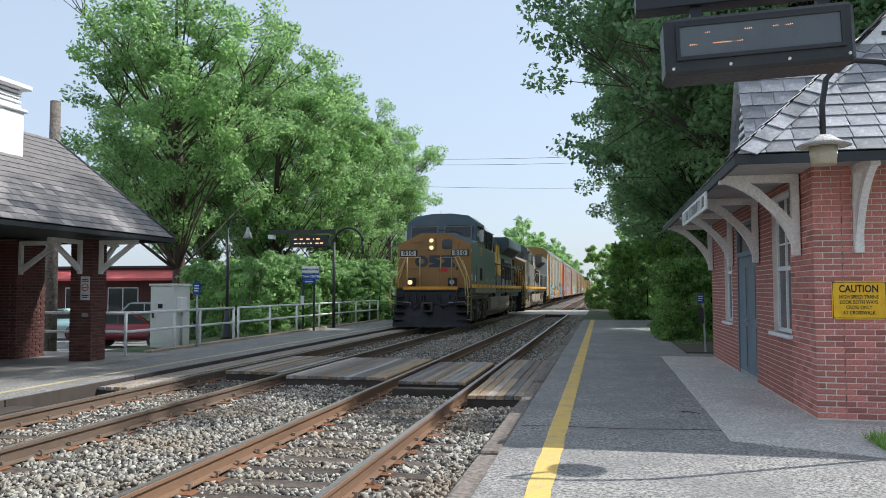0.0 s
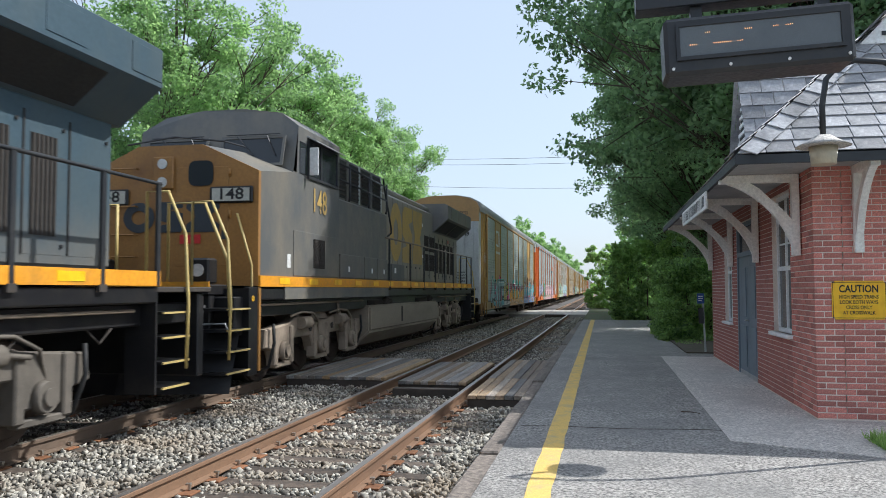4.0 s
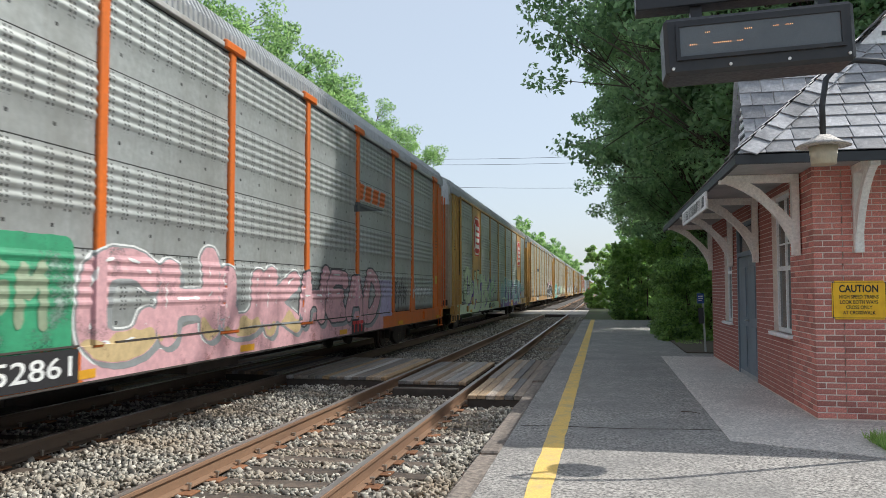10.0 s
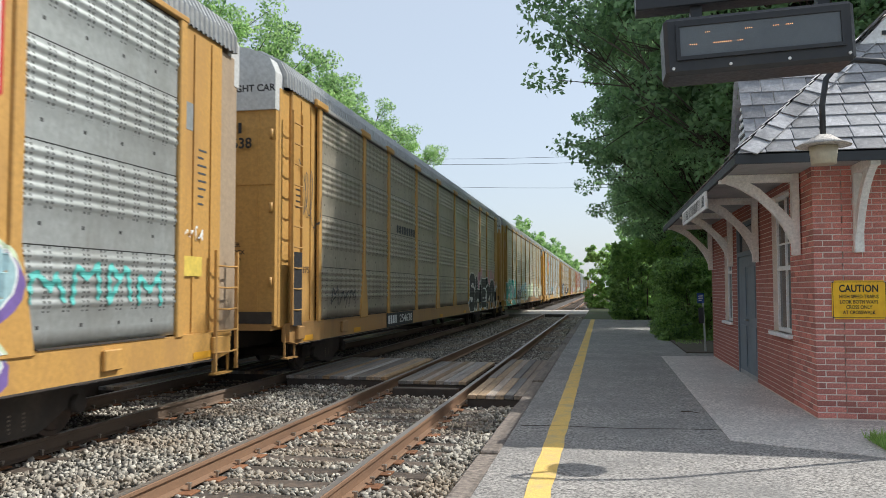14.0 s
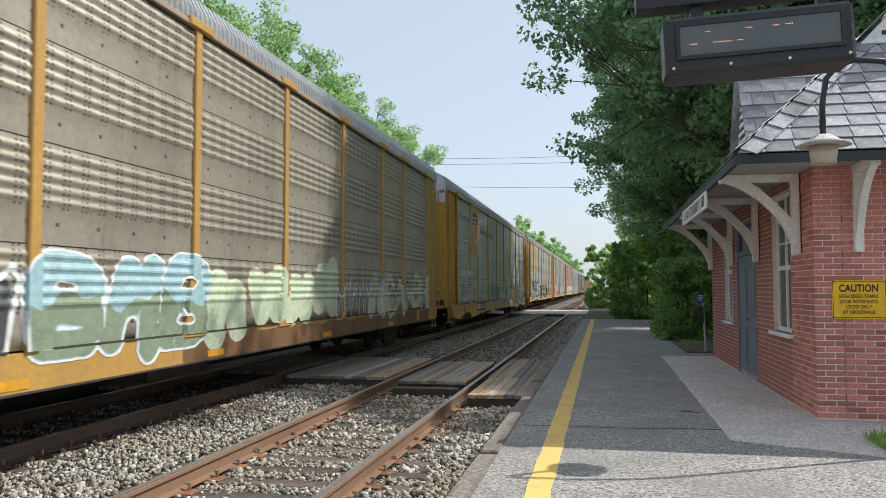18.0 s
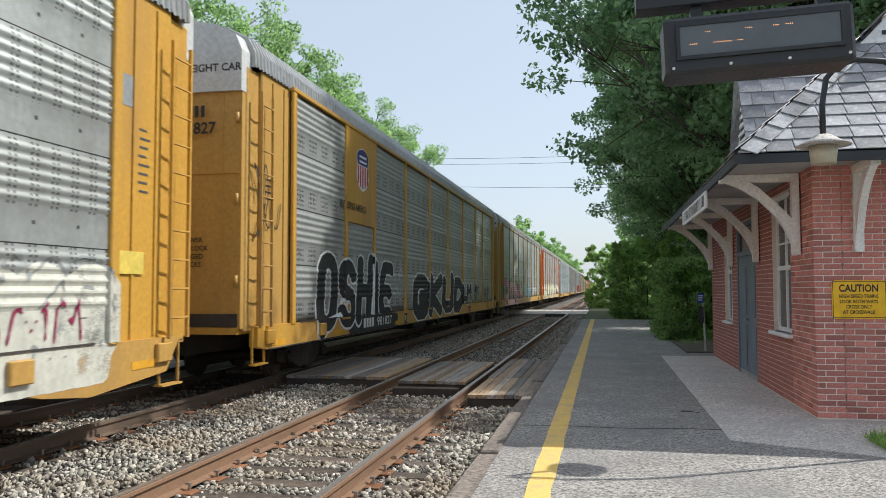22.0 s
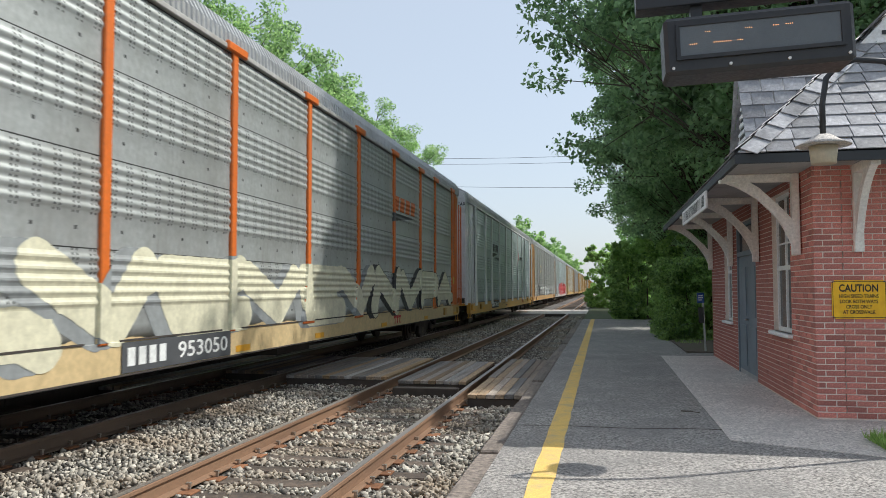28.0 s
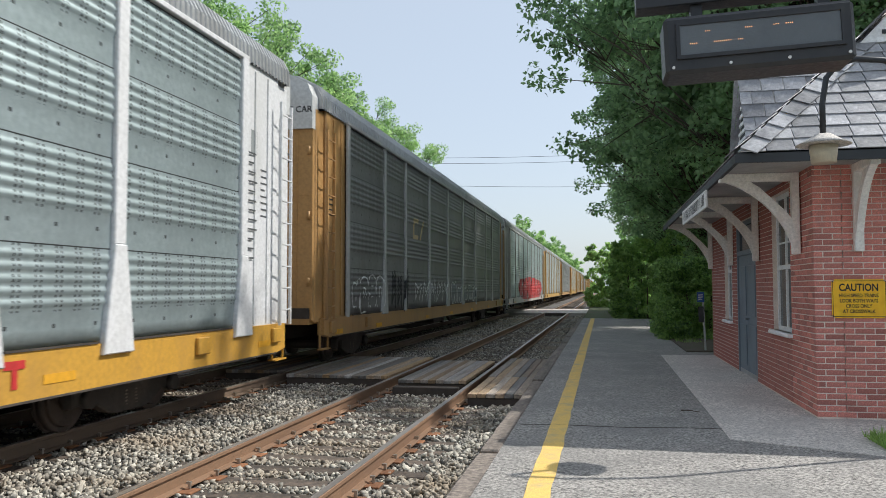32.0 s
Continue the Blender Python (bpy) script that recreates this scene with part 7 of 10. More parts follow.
def locomotive(dist, number, body, mark, sill, hood, label, lit, rad0):
    lo = thing("diesel_locomotive", label, "locomotive", pose(FAR_X, S0 + dist, 0), group="diesel engines")
    MOVERS.append((lo, dist))
    # frame, tank, sills
    part("underframe", boxes((-1.3, 1.3, 0.75, 21.9, 1.15, 1.42), (-1.5, 1.5, 0.9, 20.7, 1.42, 1.62), bev=0.02), PLOW, lo)
    for s in (1, -1):
        part("side_stripe", boxes((min(s * 1.5, s * 1.535), max(s * 1.5, s * 1.535), 0.87, 20.7, 1.63, 1.80)), sill, lo, "orange reflective sill stripe")
        part("skirt", boxes((min(s * 1.48, s * 1.525), max(s * 1.48, s * 1.525), 1.85, 8.25, 1.42, 1.625)), body, lo)
        for yy in np.arange(1.6, 20.2, 1.33):
            part("reflector", boxes((min(s * 1.536, s * 1.54), max(s * 1.536, s * 1.54), yy, yy + 0.42, 1.67, 1.77)), SIGN_YELLOW, lo, "yellow reflective strip")
    part("walkway", boxes((-1.5, 1.5, 8.3, 20.7, 1.632, 1.79)), UNDER, lo)
    bm = bmesh.new()
    prism(bm, [(-1.45, 1.22), (1.45, 1.22), (1.45, 0.62), (1.05, 0.27), (-1.05, 0.27), (-1.45, 0.62)], 6.95, 14.5)
    bmesh.ops.bevel(bm, geom=list(bm.edges), offset=0.05, segments=2, affect="EDGES")
    tank = part("fuel_tank", bm, TANK, lo, "dusty fuel tank")
    for q in (8.6, 13.6):
        part("filler", tube(bmesh.new(), ((1.2, q, 1.2), (1.42, q, 1.36)), 0.09, 12), UNDER, tank)
    part("gauge", boxes((1.452, 1.456, 9.8, 9.95, 0.75, 1.15)), UNDER, tank, "dark fuel gauge")
    # nose: a five-sided prow
    bm = bmesh.new()
    f0 = [(-1.5, 1.64), (1.5, 1.64), (1.5, 3.42), (0.55, 3.86), (-0.55, 3.86), (-1.5, 3.42)]
    prism(bm, f0, 0.85, 0.93)
    part("nose_front", bm, NOSE_OCHRE, lo, "ochre nose")
    bm = bmesh.new()
    a = [bm.verts.new((x, 0.93, z)) for x, z in f0]
    f1 = [(-1.5, 1.64), (1.5, 1.64), (1.5, 3.62), (0.62, 3.98), (-0.62, 3.98), (-1.5, 3.62)]
    b = [bm.verts.new((x, 2.45, z)) for x, z in f1]
    for i in range(6):
        bm.faces.new((a[i], a[(i + 1) % 6], b[(i + 1) % 6], b[i]))
    bm.faces.new(a[::-1])
    bm.faces.new(b)
    bmesh.ops.recalc_face_normals(bm, faces=bm.faces)
    part("nose_body", bm, body, lo)
    # cab with sloped front
    bm = bmesh.new()
    sect = [(-1.5, 1.64), (1.5, 1.64), (1.5, 4.44), (1.12, 4.72), (0.4, 4.82), (-0.4, 4.82), (-1.12, 4.72), (-1.5, 4.44)]
    v0 = [bm.verts.new((x, 2.2 if z < 3.5 else 2.44 if z < 4.5 else 2.6, z)) for x, z in sect]
    v1 = [bm.verts.new((x, 4.62, z)) for x, z in sect]
    for i in range(8):
        bm.faces.new((v0[i], v0[(i + 1) % 8], v1[(i + 1) % 8], v1[i]))
    bm.faces.new(v1)
    # front face split at the windscreen foot
    lowl, lowr = bm.verts.new((-1.5, 2.2, 3.5)), bm.verts.new((1.5, 2.2, 3.5))
    bm.faces.new((v0[0], lowl, lowr, v0[1]))
    bm.faces.new((lowl, v0[7], v0[6], v0[5], v0[4], v0[3], v0[2], lowr))
    bmesh.ops.recalc_face_normals(bm, faces=bm.faces)
    cab = part("cab", bm, body, lo, "engine cab")
    tilt = math.degrees(math.atan2(0.22, 0.7))
    for s in (1, -1):
        w = part("windscreen", boxes((-0.55, 0.55, -0.012, 0.0, -0.24, 0.24), bev=0.004), GLASS, cab, "dark windscreen", m=pose(s * 0.72, 2.27, 3.98, -tilt + 1))
        bm = boxes((-0.6, 0.6, -0.03, -0.008, 0.24, 0.29), (-0.6, 0.6, -0.03, -0.008, -0.29, -0.24), (-0.6, -0.55, -0.03, -0.008, -0.24, 0.24), (0.55, 0.6, -0.03, -0.008, -0.24, 0.24))
        part("windscreen_frame", bm, body, cab, m=pose(s * 0.72, 2.27, 3.98, -tilt + 1))
        bm = bmesh.new()
        tube(bm, ((-0.3, -0.04, 0.28), (0.05, -0.05, -0.1)), 0.012, 5)
        tube(bm, ((0.25, -0.04, 0.28), (0.45, -0.05, -0.1)), 0.012, 5)
        tube(bm, ((-0.5, -0.06, 0.3), (0.5, -0.06, 0.3)), 0.012, 5)
        part("wiper", bm, BLACK, cab, m=pose(s * 0.72, 2.27, 3.98, -tilt + 1))
        # side windows, sunshade and mirror
        x = s * 1.5
        part("side_window", boxes((min(x, x + s * 0.012), max(x, x + s * 0.012), 2.5, 2.85, 3.62, 4.18)), GLASS, cab)
        part("side_window", boxes((min(x, x + s * 0.012), max(x, x + s * 0.012), 2.92, 4.42, 3.62, 4.25)), GLASS, cab)
        part("window_frame", boxes(*[(min(x, x + s * 0.03), max(x, x + s * 0.03), *r) for r in ((2.87, 4.47, 4.25, 4.29), (2.87, 4.47, 3.57, 3.62), (2.87, 2.92, 3.62, 4.25), (3.5, 3.56, 3.62, 4.25), (4.42, 4.47, 3.62, 4.25))]), BLACK, cab)
        bm = bmesh.new()
        prism(bm, [(x, 4.34), (x + s * 0.18, 4.25), (x + s * 0.18, 4.23), (x, 4.31)], 2.85, 4.5)
        part("sunshade", bm, GALV, cab, "pale window sunshade")
        part("mirror", boxes((min(x + s * 0.05, x + s * 0.22), max(x + s * 0.05, x + s * 0.22), 2.84, 2.87, 3.62, 4.12), bev=0.01), WHITE_PAINT, cab)
        grille(cab, x + s * 0.013, 3.16, 3.74, 1.97, 2.5, s)
        part("access_door", boxes((min(x, x + s * 0.012), max(x, x + s * 0.012), 2.24, 4.57, 1.82, 2.6), bev=0.004), body, cab)
        part("decal", boxes((min(x, x + s * 0.006), max(x, x + s * 0.006), 1.98, 2.12, 1.95, 2.18)), WHITE_PAINT, cab, "white notice")
    # electrical cabinet behind the cab
    ec = part("equipment_cab", boxes((-1.48, 1.48, 4.62, 8.25, 1.64, 3.42), (-1.35, 1.35, 4.62, 8.25, 3.42, 4.35), bev=0.03), body, lo)
    for s in (1, -1):
        x = s * 1.5
        w = s * 1.35
        for k in range(4):
            y0 = 4.7 + k * 0.88
            sc = part("vent_screen", boxes((min(w, w + s * 0.012), max(w, w + s * 0.012), y0 + 0.1, y0 + 0.72, 3.5, 4.28)), GRILLE, ec, "dark vent screen")
            for z in np.arange(3.55, 4.25, 0.09):
                part("slat", boxes((min(w + s * 0.013, w + s * 0.03), max(w + s * 0.013, w + s * 0.03), y0 + 0.1, y0 + 0.72, z, z + 0.03)), UNDER, sc)
            part("vent_frame", boxes((min(w, w + s * 0.03), max(w, w + s * 0.03), y0 + 0.73, y0 + 0.79, 3.46, 4.32)), GALV if k % 2 else body, ec)
        bm = bmesh.new()
        r = s * 1.5
        for z in (3.75, 4.08):
            tube(bm, ((r, 4.62, z + 0.05), (r, 8.2, z)), 0.02, 6)
        for q in (5.3, 6.7, 8.15):
            tube(bm, ((r - s * 0.02, q, 3.42), (r, q, 3.5), (r, q, 4.15)), 0.024, 6)
        part("guard_rail", bm, BLACK, ec)
        for y0, y1 in ((4.68, 6.3), (6.34, 7.3), (7.34, 8.22)):
            x = s * 1.48
            part("access_door", boxes((min(x, x + s * 0.03), max(x, x + s * 0.03), y0, y1, 1.82, 2.3), bev=0.006), body, ec)
            part("decal", boxes((min(x + s * 0.031, x + s * 0.036), max(x + s * 0.031, x + s * 0.036), y0 + 0.5, y0 + 0.6, 1.95, 2.06)), WHITE_PAINT, ec, "small white sticker")
        bm = bmesh.new()
        tube(bm, ((s * 1.4, 8.2, 4.3), (s * 1.3, 8.6, 4.2), (s * 1.3, 9.3, 3.2), (s * 1.25, 9.5, 3.05), (s * 1.0, 10.0, 3.0)), 0.025, 6)
        part("grab_pipe", bm, BLACK, ec)
    # long hood with doors and radiator
    hd = part("long_hood", boxes((-0.95, 0.95, 8.25, 20.6, 1.8, 4.2), (-0.82, 0.82, 8.25, 20.6, 4.2, 4.42), bev=0.06), hood, lo)
    for s in (1, -1):
        x = s * 0.95
        y0 = 8.4
        k = 0
        while y0 < 14.2:
            part("hood_door", boxes((min(x, x + s * 0.022), max(x, x + s * 0.022), y0 + 0.014, y0 + 0.55, 1.9, 4.12), bev=0.008), hood, hd)
            bm = bmesh.new()
            disc(bm, (x + s * 0.03, y0 + 0.46, 2.25), "x", 0.03, 0.02, 10)
            part("latch", bm, BLACK, hd)
            y0 += 0.565
        for j, (a, b) in enumerate(((14.42, 15.4), (15.44, 16.25), (16.3, 16.95), (17.0, 17.65), (17.7, 18.35), (18.4, 19.05), (19.1, 19.75), (19.8, 20.5))):
            part("hood_door", boxes((min(x, x + s * 0.003), max(x, x + s * 0.003), a, b, 1.95, 3.42)), hood, hd)
            bm = bmesh.new()
            for z in (2.05, 3.3):
                disc(bm, (x + s * 0.012, b - 0.06, z), "x", 0.022, 0.02, 8)
            part("hinge", bm, BLACK, hd)
            part("door_edge", boxes((min(x + s * 0.003, x + s * 0.012), max(x + s * 0.003, x + s * 0.012), a - 0.012, a + 0.012, 1.95, 3.42)), GRILLE, hd, "dark door seam")
        for j, y1 in enumerate((14.6, 15.5, 16.4, 17.1, 17.8, 18.5, 19.2)):
            for z0, z1 in (((2.2, 2.75), (2.85, 3.35)) if j < 2 else ((2.15, 3.2),)):
                grille(hd, x + s * 0.004, y1, y1 + (0.7 if j < 2 else 0.4), z0, z1, s, 9 if j < 2 else 6)
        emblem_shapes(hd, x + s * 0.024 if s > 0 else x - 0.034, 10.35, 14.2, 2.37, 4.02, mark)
        for yy, zz in ((10.6, 3.3), (13.75, 3.55), (13.75, 3.35), (14.2, 3.6), (14.3, 2.6)):
            part("decal", boxes((min(x + s * 0.024, x + s * 0.03), max(x + s * 0.024, x + s * 0.03), yy, yy + 0.16, zz, zz + 0.1)), WHITE_PAINT, hd, "small white sticker")
    bm = bmesh.new()
    prism(bm, [(-0.96, 3.55), (0.96, 3.55), (1.5, 4.0), (1.5, 4.46), (1.38, 4.53), (-1.38, 4.53), (-1.5, 4.46), (-1.5, 4.0)], rad0, 20.72)
    rad = part("radiator", bm, body, lo, "overhanging radiator housing")
    for s in (1, -1):
        for y0 in np.arange(rad0 + 0.15, 19.5, 1.95):
            bm = bmesh.new()
            prism(bm, [(s * 1.02, 3.585), (s * 1.44, 3.935), (s * 1.45, 3.93), (s * 1.03, 3.58)], y0, y0 + 1.8)
            part("intake_screen", bm, GRILLE, rad)
        for y0 in np.arange(rad0 + 0.6, 20.1, 1.4):
            part("hatch", boxes((min(s * 1.5, s * 1.508), max(s * 1.5, s * 1.508), y0, y0 + 0.6, 4.06, 4.4), bev=0.003), body, rad)
    part("exhaust", boxes((-0.4, 0.4, 11.3, 12.6, 4.34, 4.52), bev=0.04), UNDER, hd)
    if not lit:
        for s in (1, -1):
            x = s * 0.982
            bm = bmesh.new()
            disc(bm, (x, 18.05, 2.85), "x", 0.2, 0.012, 20)
            part("decal", bm, TANK, hd, "faded round brown decal")
            part("tag_plate", boxes((min(x, x + s * 0.008), max(x, x + s * 0.008), 18.5, 18.66, 3.3, 3.4)), RED, hd, "red tag")
            bm = bmesh.new()
            tube(bm, [(s * 1.4, 17.6 + q * 1.3, 1.3 - 0.22 * math.sin(math.pi * q)) for q in np.linspace(0, 1, 10)], 0.018, 5)
            part("safety_chain", bm, TRUCK, lo, "slack safety chain")
    if lit:
        for s in (1, -1):
            x = s * 1.502
            bm = bmesh.new()
            tube(bm, [(x, 1.15 + 0.15 * math.cos(a), 2.1 + 0.15 * math.sin(a)) for a in np.linspace(0, 2 * math.pi, 22)], 0.007, 4)
            for q in (0.07, -0.07):
                tube(bm, [(x, 1.15 + q + q * 0.4 * math.cos(a), 2.1 + 0.07 * math.sin(a)) for a in np.linspace(-1.2, 1.2, 7)], 0.006, 4)
            part("round_mark", bm, WHITE_PAINT, lo, "white ring mark on the nose side")
            part("notice", boxes((min(x, x + s * 0.004), max(x, x + s * 0.004), 1.88, 2.04, 1.92, 2.14)), WHITE_PAINT, lo, "white notice")
            part("notice", boxes((min(x, x + s * 0.004), max(x, x + s * 0.004), 0.98, 1.1, 3.1, 3.22)), WHITE_PAINT, lo, "white notice")
    for s in (1, -1):
        tool = part("walkway_box", boxes((min(s * 1.0, s * 1.42), max(s * 1.0, s * 1.42), 8.95, 10.25, 1.8, 2.24), bev=0.015), body, lo, "low equipment box on the walkway")
        part("decal", boxes((min(s * 1.42, s * 1.426), max(s * 1.42, s * 1.426), 9.2, 9.36, 2.0, 2.14)), WHITE_PAINT, tool, "small white sticker")
        for q in (7.2, 12.0):
            part("air_reservoir", tube(bmesh.new(), ((s * 1.2, q, 1.28), (s * 1.2, q + 2.2, 1.28)), 0.12, 12), UNDER, lo, "grimy air reservoir above the tank")
        for q in (1.0, 14.8):
            part("brake_pipe", tube(bmesh.new(), ((s * 1.38, q, 1.34), (s * 1.38, q + 5.6, 1.34)), 0.022, 6), TRUCK, lo)
        for q in (5.05, 16.35):
            bm = bmesh.new()
            tube(bm, ((s * 1.33, q, 1.35), (s * 1.33, q + 0.05, 1.1)), 0.03, 6)
            tube(bm, ((s * 1.33, q + 0.05, 1.12), (s * 1.33, q + 0.28, 0.72)), 0.055, 8)
            part("shock_absorber", bm, TRUCK, lo)
        for q in (8.35, 10.5, 12.2, 13.8, 15.3, 16.8, 18.3, 19.6):
            part("stanchion_foot", boxes((min(s * 1.48, s * 1.545), max(s * 1.48, s * 1.545), q - 0.06, q + 0.06, 1.56, 1.64)), UNDER, lo)
    # handrails
    for s in (1, -1):
        bm = bmesh.new()
        x = s * 1.52
        tube(bm, ((x, 8.0, 2.84), (x, 20.7, 2.84)), 0.024, 6)
        part("handrail", bm, TANK if hood is not body else BLACK, lo)
        for q in (8.35, 10.5, 12.2, 13.8, 15.3, 16.8, 18.3, 19.6, 20.65):
            part("stanchion", boxes((min(x - 0.02, x + 0.02), max(x - 0.02, x + 0.02), q - 0.035, q + 0.035, 1.63, 2.83), bev=0.006), BLACK, lo)
    # rear end: platform, steps
    for y0 in (21.35,):
        part("rear_platform", boxes((-1.5, 1.5, 20.6, 22.0, 1.55, 1.62), bev=0.01), UNDER, lo)
        part("rear_pilot", boxes((-1.45, 1.45, 21.75, 21.9, 0.45, 1.55), bev=0.02), PLOW, lo)
    for (ya, yb), nm in (((-0.25, 0.55), "front_steps"), ((20.7, 21.4), "rear_steps")):
        for s in (1, -1):
            if ya < 5:
                part("step_panel", boxes((min(s * 1.42, s * 1.5), max(s * 1.42, s * 1.5), 0.55, 0.86, 0.3, 1.625), bev=0.01), PLOW, lo, "black side plate behind the steps")
                part("frame_end", boxes((min(s * 1.44, s * 1.515), max(s * 1.44, s * 1.515), 0.865, 0.94, 0.35, 1.62)), NOSE_OCHRE, lo, "ochre frame edge")
                bm = bmesh.new()
                disc(bm, (s * 1.505, 0.68, 1.45), "x", 0.045, 0.01, 16)
                part("reflector_disc", bm, ENGINE_YELLOW, lo)
                bm = bmesh.new()
                tube(bm, ((s * 0.75, -0.05, 0.95), (s * 0.75, -0.12, 1.08), (s * 1.4, 0.0, 1.1), (s * 1.45, 0.05, 0.95)), 0.014, 6)
                part("plow_grab_bar", bm, GALV, lo, "bright grab bar on the plow")
            part("step_well", boxes((min(s * 1.1, s * 1.5), max(s * 1.1, s * 1.5), yb if ya < 5 else ya - 0.04, (yb if ya < 5 else ya - 0.04) + 0.04, 0.35, 1.6)), PLOW, lo)
            for z in (0.38, 0.68, 0.98, 1.28):
                st = part("step", boxes((min(s * 1.08, s * 1.5), max(s * 1.08, s * 1.5), ya + 0.1, yb, z, z + 0.04)), PLOW, lo, "black step with a yellow edge")
                part("step_edge", boxes((min(s * 1.5, s * 1.53), max(s * 1.5, s * 1.53), ya + 0.1, yb, z + 0.012, z + 0.034)), RAIL_PALE, st)
            bm = bmesh.new()
            q = -0.15 if ya < 5 else 21.3
            tube(bm, ((s * 1.54, q, 0.6), (s * 1.56, q, 1.4), (s * 1.45, q + 0.1, 2.3), (s * 1.2, q + 0.1, 2.85), (s * 0.9, q + 0.1, 2.85), (s * 0.9, q + 0.1, 1.65)), 0.022, 6)
            part("grab_rail", bm, RAIL_PALE, lo, "pale yellow grab rail")
    for s in (1, -1):
        bm = bmesh.new()
        tube(bm, ((s * 0.42, 0.12, 1.65), (s * 0.42, 0.12, 2.85), (s * 1.0, 0.12, 2.85), (s * 1.38, 0.1, 2.0), (s * 1.42, 0.1, 1.2)), 0.024, 6)
        tube(bm, ((s * 1.15, 0.84, 2.75), (s * 1.2, 0.76, 2.72), (s * 1.46, 0.72, 1.95), (s * 1.47, 0.72, 0.6)), 0.018, 6)
        part("front_handrail", bm, RAIL_PALE, lo, "pale yellow handrail")
        dl = part("ditch_light", boxes((s * 0.85 - 0.17, s * 0.85 + 0.17, 0.22, 0.5, 1.67, 2.05), bev=0.03), PLOW, lo)
        bm = bmesh.new()
        disc(bm, (s * 0.85, 0.21, 1.87), "y", 0.095, 0.04, 20)
        part("lens", bm, LAMP_ON if (s < 0 and lit) else LAMP_DIM, dl, "round lamp lens")
    # nose fittings
    part("headlight_housing", boxes((-0.28, 0.08, 0.8, 0.85, 3.16, 3.68), bev=0.02), NOSE_OCHRE, lo)
    for z in (3.27, 3.56):
        bm = bmesh.new()
        disc(bm, (-0.1, 0.79, z), "y", 0.08, 0.03, 20)
        part("headlight", bm, LAMP_ON if lit else LAMP_DIM, lo, "round headlight")
    bm = bmesh.new()
    prism(bm, [(0.54 + 0.21 * math.copysign(abs(math.cos(a)) ** 0.5, math.cos(a)), 3.4 + 0.2 * math.copysign(abs(math.sin(a)) ** 0.5, math.sin(a))) for a in np.linspace(0, 2 * math.pi, 25)[:-1]], 0.825, 0.84)
    part("nose_window", bm, GLASS, lo)
    for s in (1, -1):
        nb = part("number_board", boxes((s * 1.06 - 0.36, s * 1.06 + 0.36, 0.8, 0.848, 2.92, 3.18), bev=0.02), PLOW, lo, "lit number board")
        part("number_plate", boxes((s * 1.06 - 0.31, s * 1.06 + 0.31, 0.792, 0.799, 2.95, 3.15)), BOARD, nb)
        letters(number, 0.24, INK, nb, pose(s * 1.06, 0.788, 3.05, 90), bold=0.004, width=1.25)
    arc = [(math.cos(a), math.sin(a)) for a in np.linspace(0, math.pi, 13)]
    for poly in (*[[(-0.52 + 0.27 * a, 2.72 + q * 0.24 * b) for a, b in arc] + [(-0.52 + 0.13 * a, 2.72 + q * 0.11 * b) for a, b in arc[::-1]] for q in (1, -1)],
                 [(-0.2, 2.48), (0.2, 2.48), (0.24, 2.55), (0.24, 2.78), (0.02, 2.83), (0.24, 2.87), (0.24, 2.96), (-0.16, 2.96), (-0.2, 2.9), (-0.2, 2.68), (0.02, 2.62), (-0.2, 2.58)],
                 [(0.3, 2.96), (0.86, 2.96), (0.86, 2.85), (0.68, 2.72), (0.86, 2.6), (0.86, 2.48), (0.3, 2.48), (0.3, 2.6), (0.46, 2.72), (0.3, 2.85)]):
        bm = bmesh.new()
        prism(bm, poly, 0.829, 0.836)
        part("nose_emblem", bm, EMBLEM_NAVY, lo, "dark blue emblem block")
    part("nose_door", boxes((0.12, 1.0, 0.842, 0.853, 1.95, 3.5), bev=0.008), NOSE_OCHRE, lo)
    for z in (2.2, 2.75, 3.4):
        bm = bmesh.new()
        disc(bm, (1.02, 0.838, z), "z", 0.02, 0.12, 8)
        part("door_hinge", bm, NOSE_OCHRE, lo)
    part("nose_latch", boxes((0.9, 0.98, 0.826, 0.84, 2.36, 2.5)), EMBLEM_NAVY, lo, "small dark latch")
    bm = bmesh.new()
    tube(bm, ((-0.85, 1.0, 3.92), (0.0, 0.98, 4.02), (0.85, 1.0, 3.92), (1.1, 1.2, 3.86)), 0.015, 5)
    part("nose_rail", bm, BLACK, lo, "thin dark rail over the nose")
    for z in (3.5, 2.9, 2.45, 2.1):
        bm = bmesh.new()
        tube(bm, ((-0.95, 0.86, z), (-0.95, 0.77, z), (-0.55, 0.77, z), (-0.55, 0.86, z)), 0.014, 5)
        part("grab_iron", bm, NOSE_OCHRE, lo)
    part("notice", boxes((0.2, 0.55, 0.82, 0.828, 2.3, 2.44)), RED, lo, "red notice plate")
    part("anticlimber", boxes((-1.1, 1.1, 0.1, 0.85, 1.5, 1.66), bev=0.02), PLOW, lo)
    part("front_stripe", boxes((-1.1, 1.1, 0.075, 0.098, 1.58, 1.7)), STRIPE, lo, "yellow front sill stripe")
    bm = bmesh.new()
    rows = []
    for z, yo in ((0.12, 0.0), (0.5, 0.12), (0.95, 0.3)):
        rows.append([bm.verts.new((x, -0.5 + yo + abs(x) * 0.3, z)) for x in (-1.5, -0.75, 0.0, 0.75, 1.5)])
    for r, q in zip(rows, rows[1:]):
        for i in range(4):
            bm.faces.new((r[i], r[i + 1], q[i + 1], q[i]))
    bmesh.ops.solidify(bm, geom=list(bm.faces), thickness=0.03)
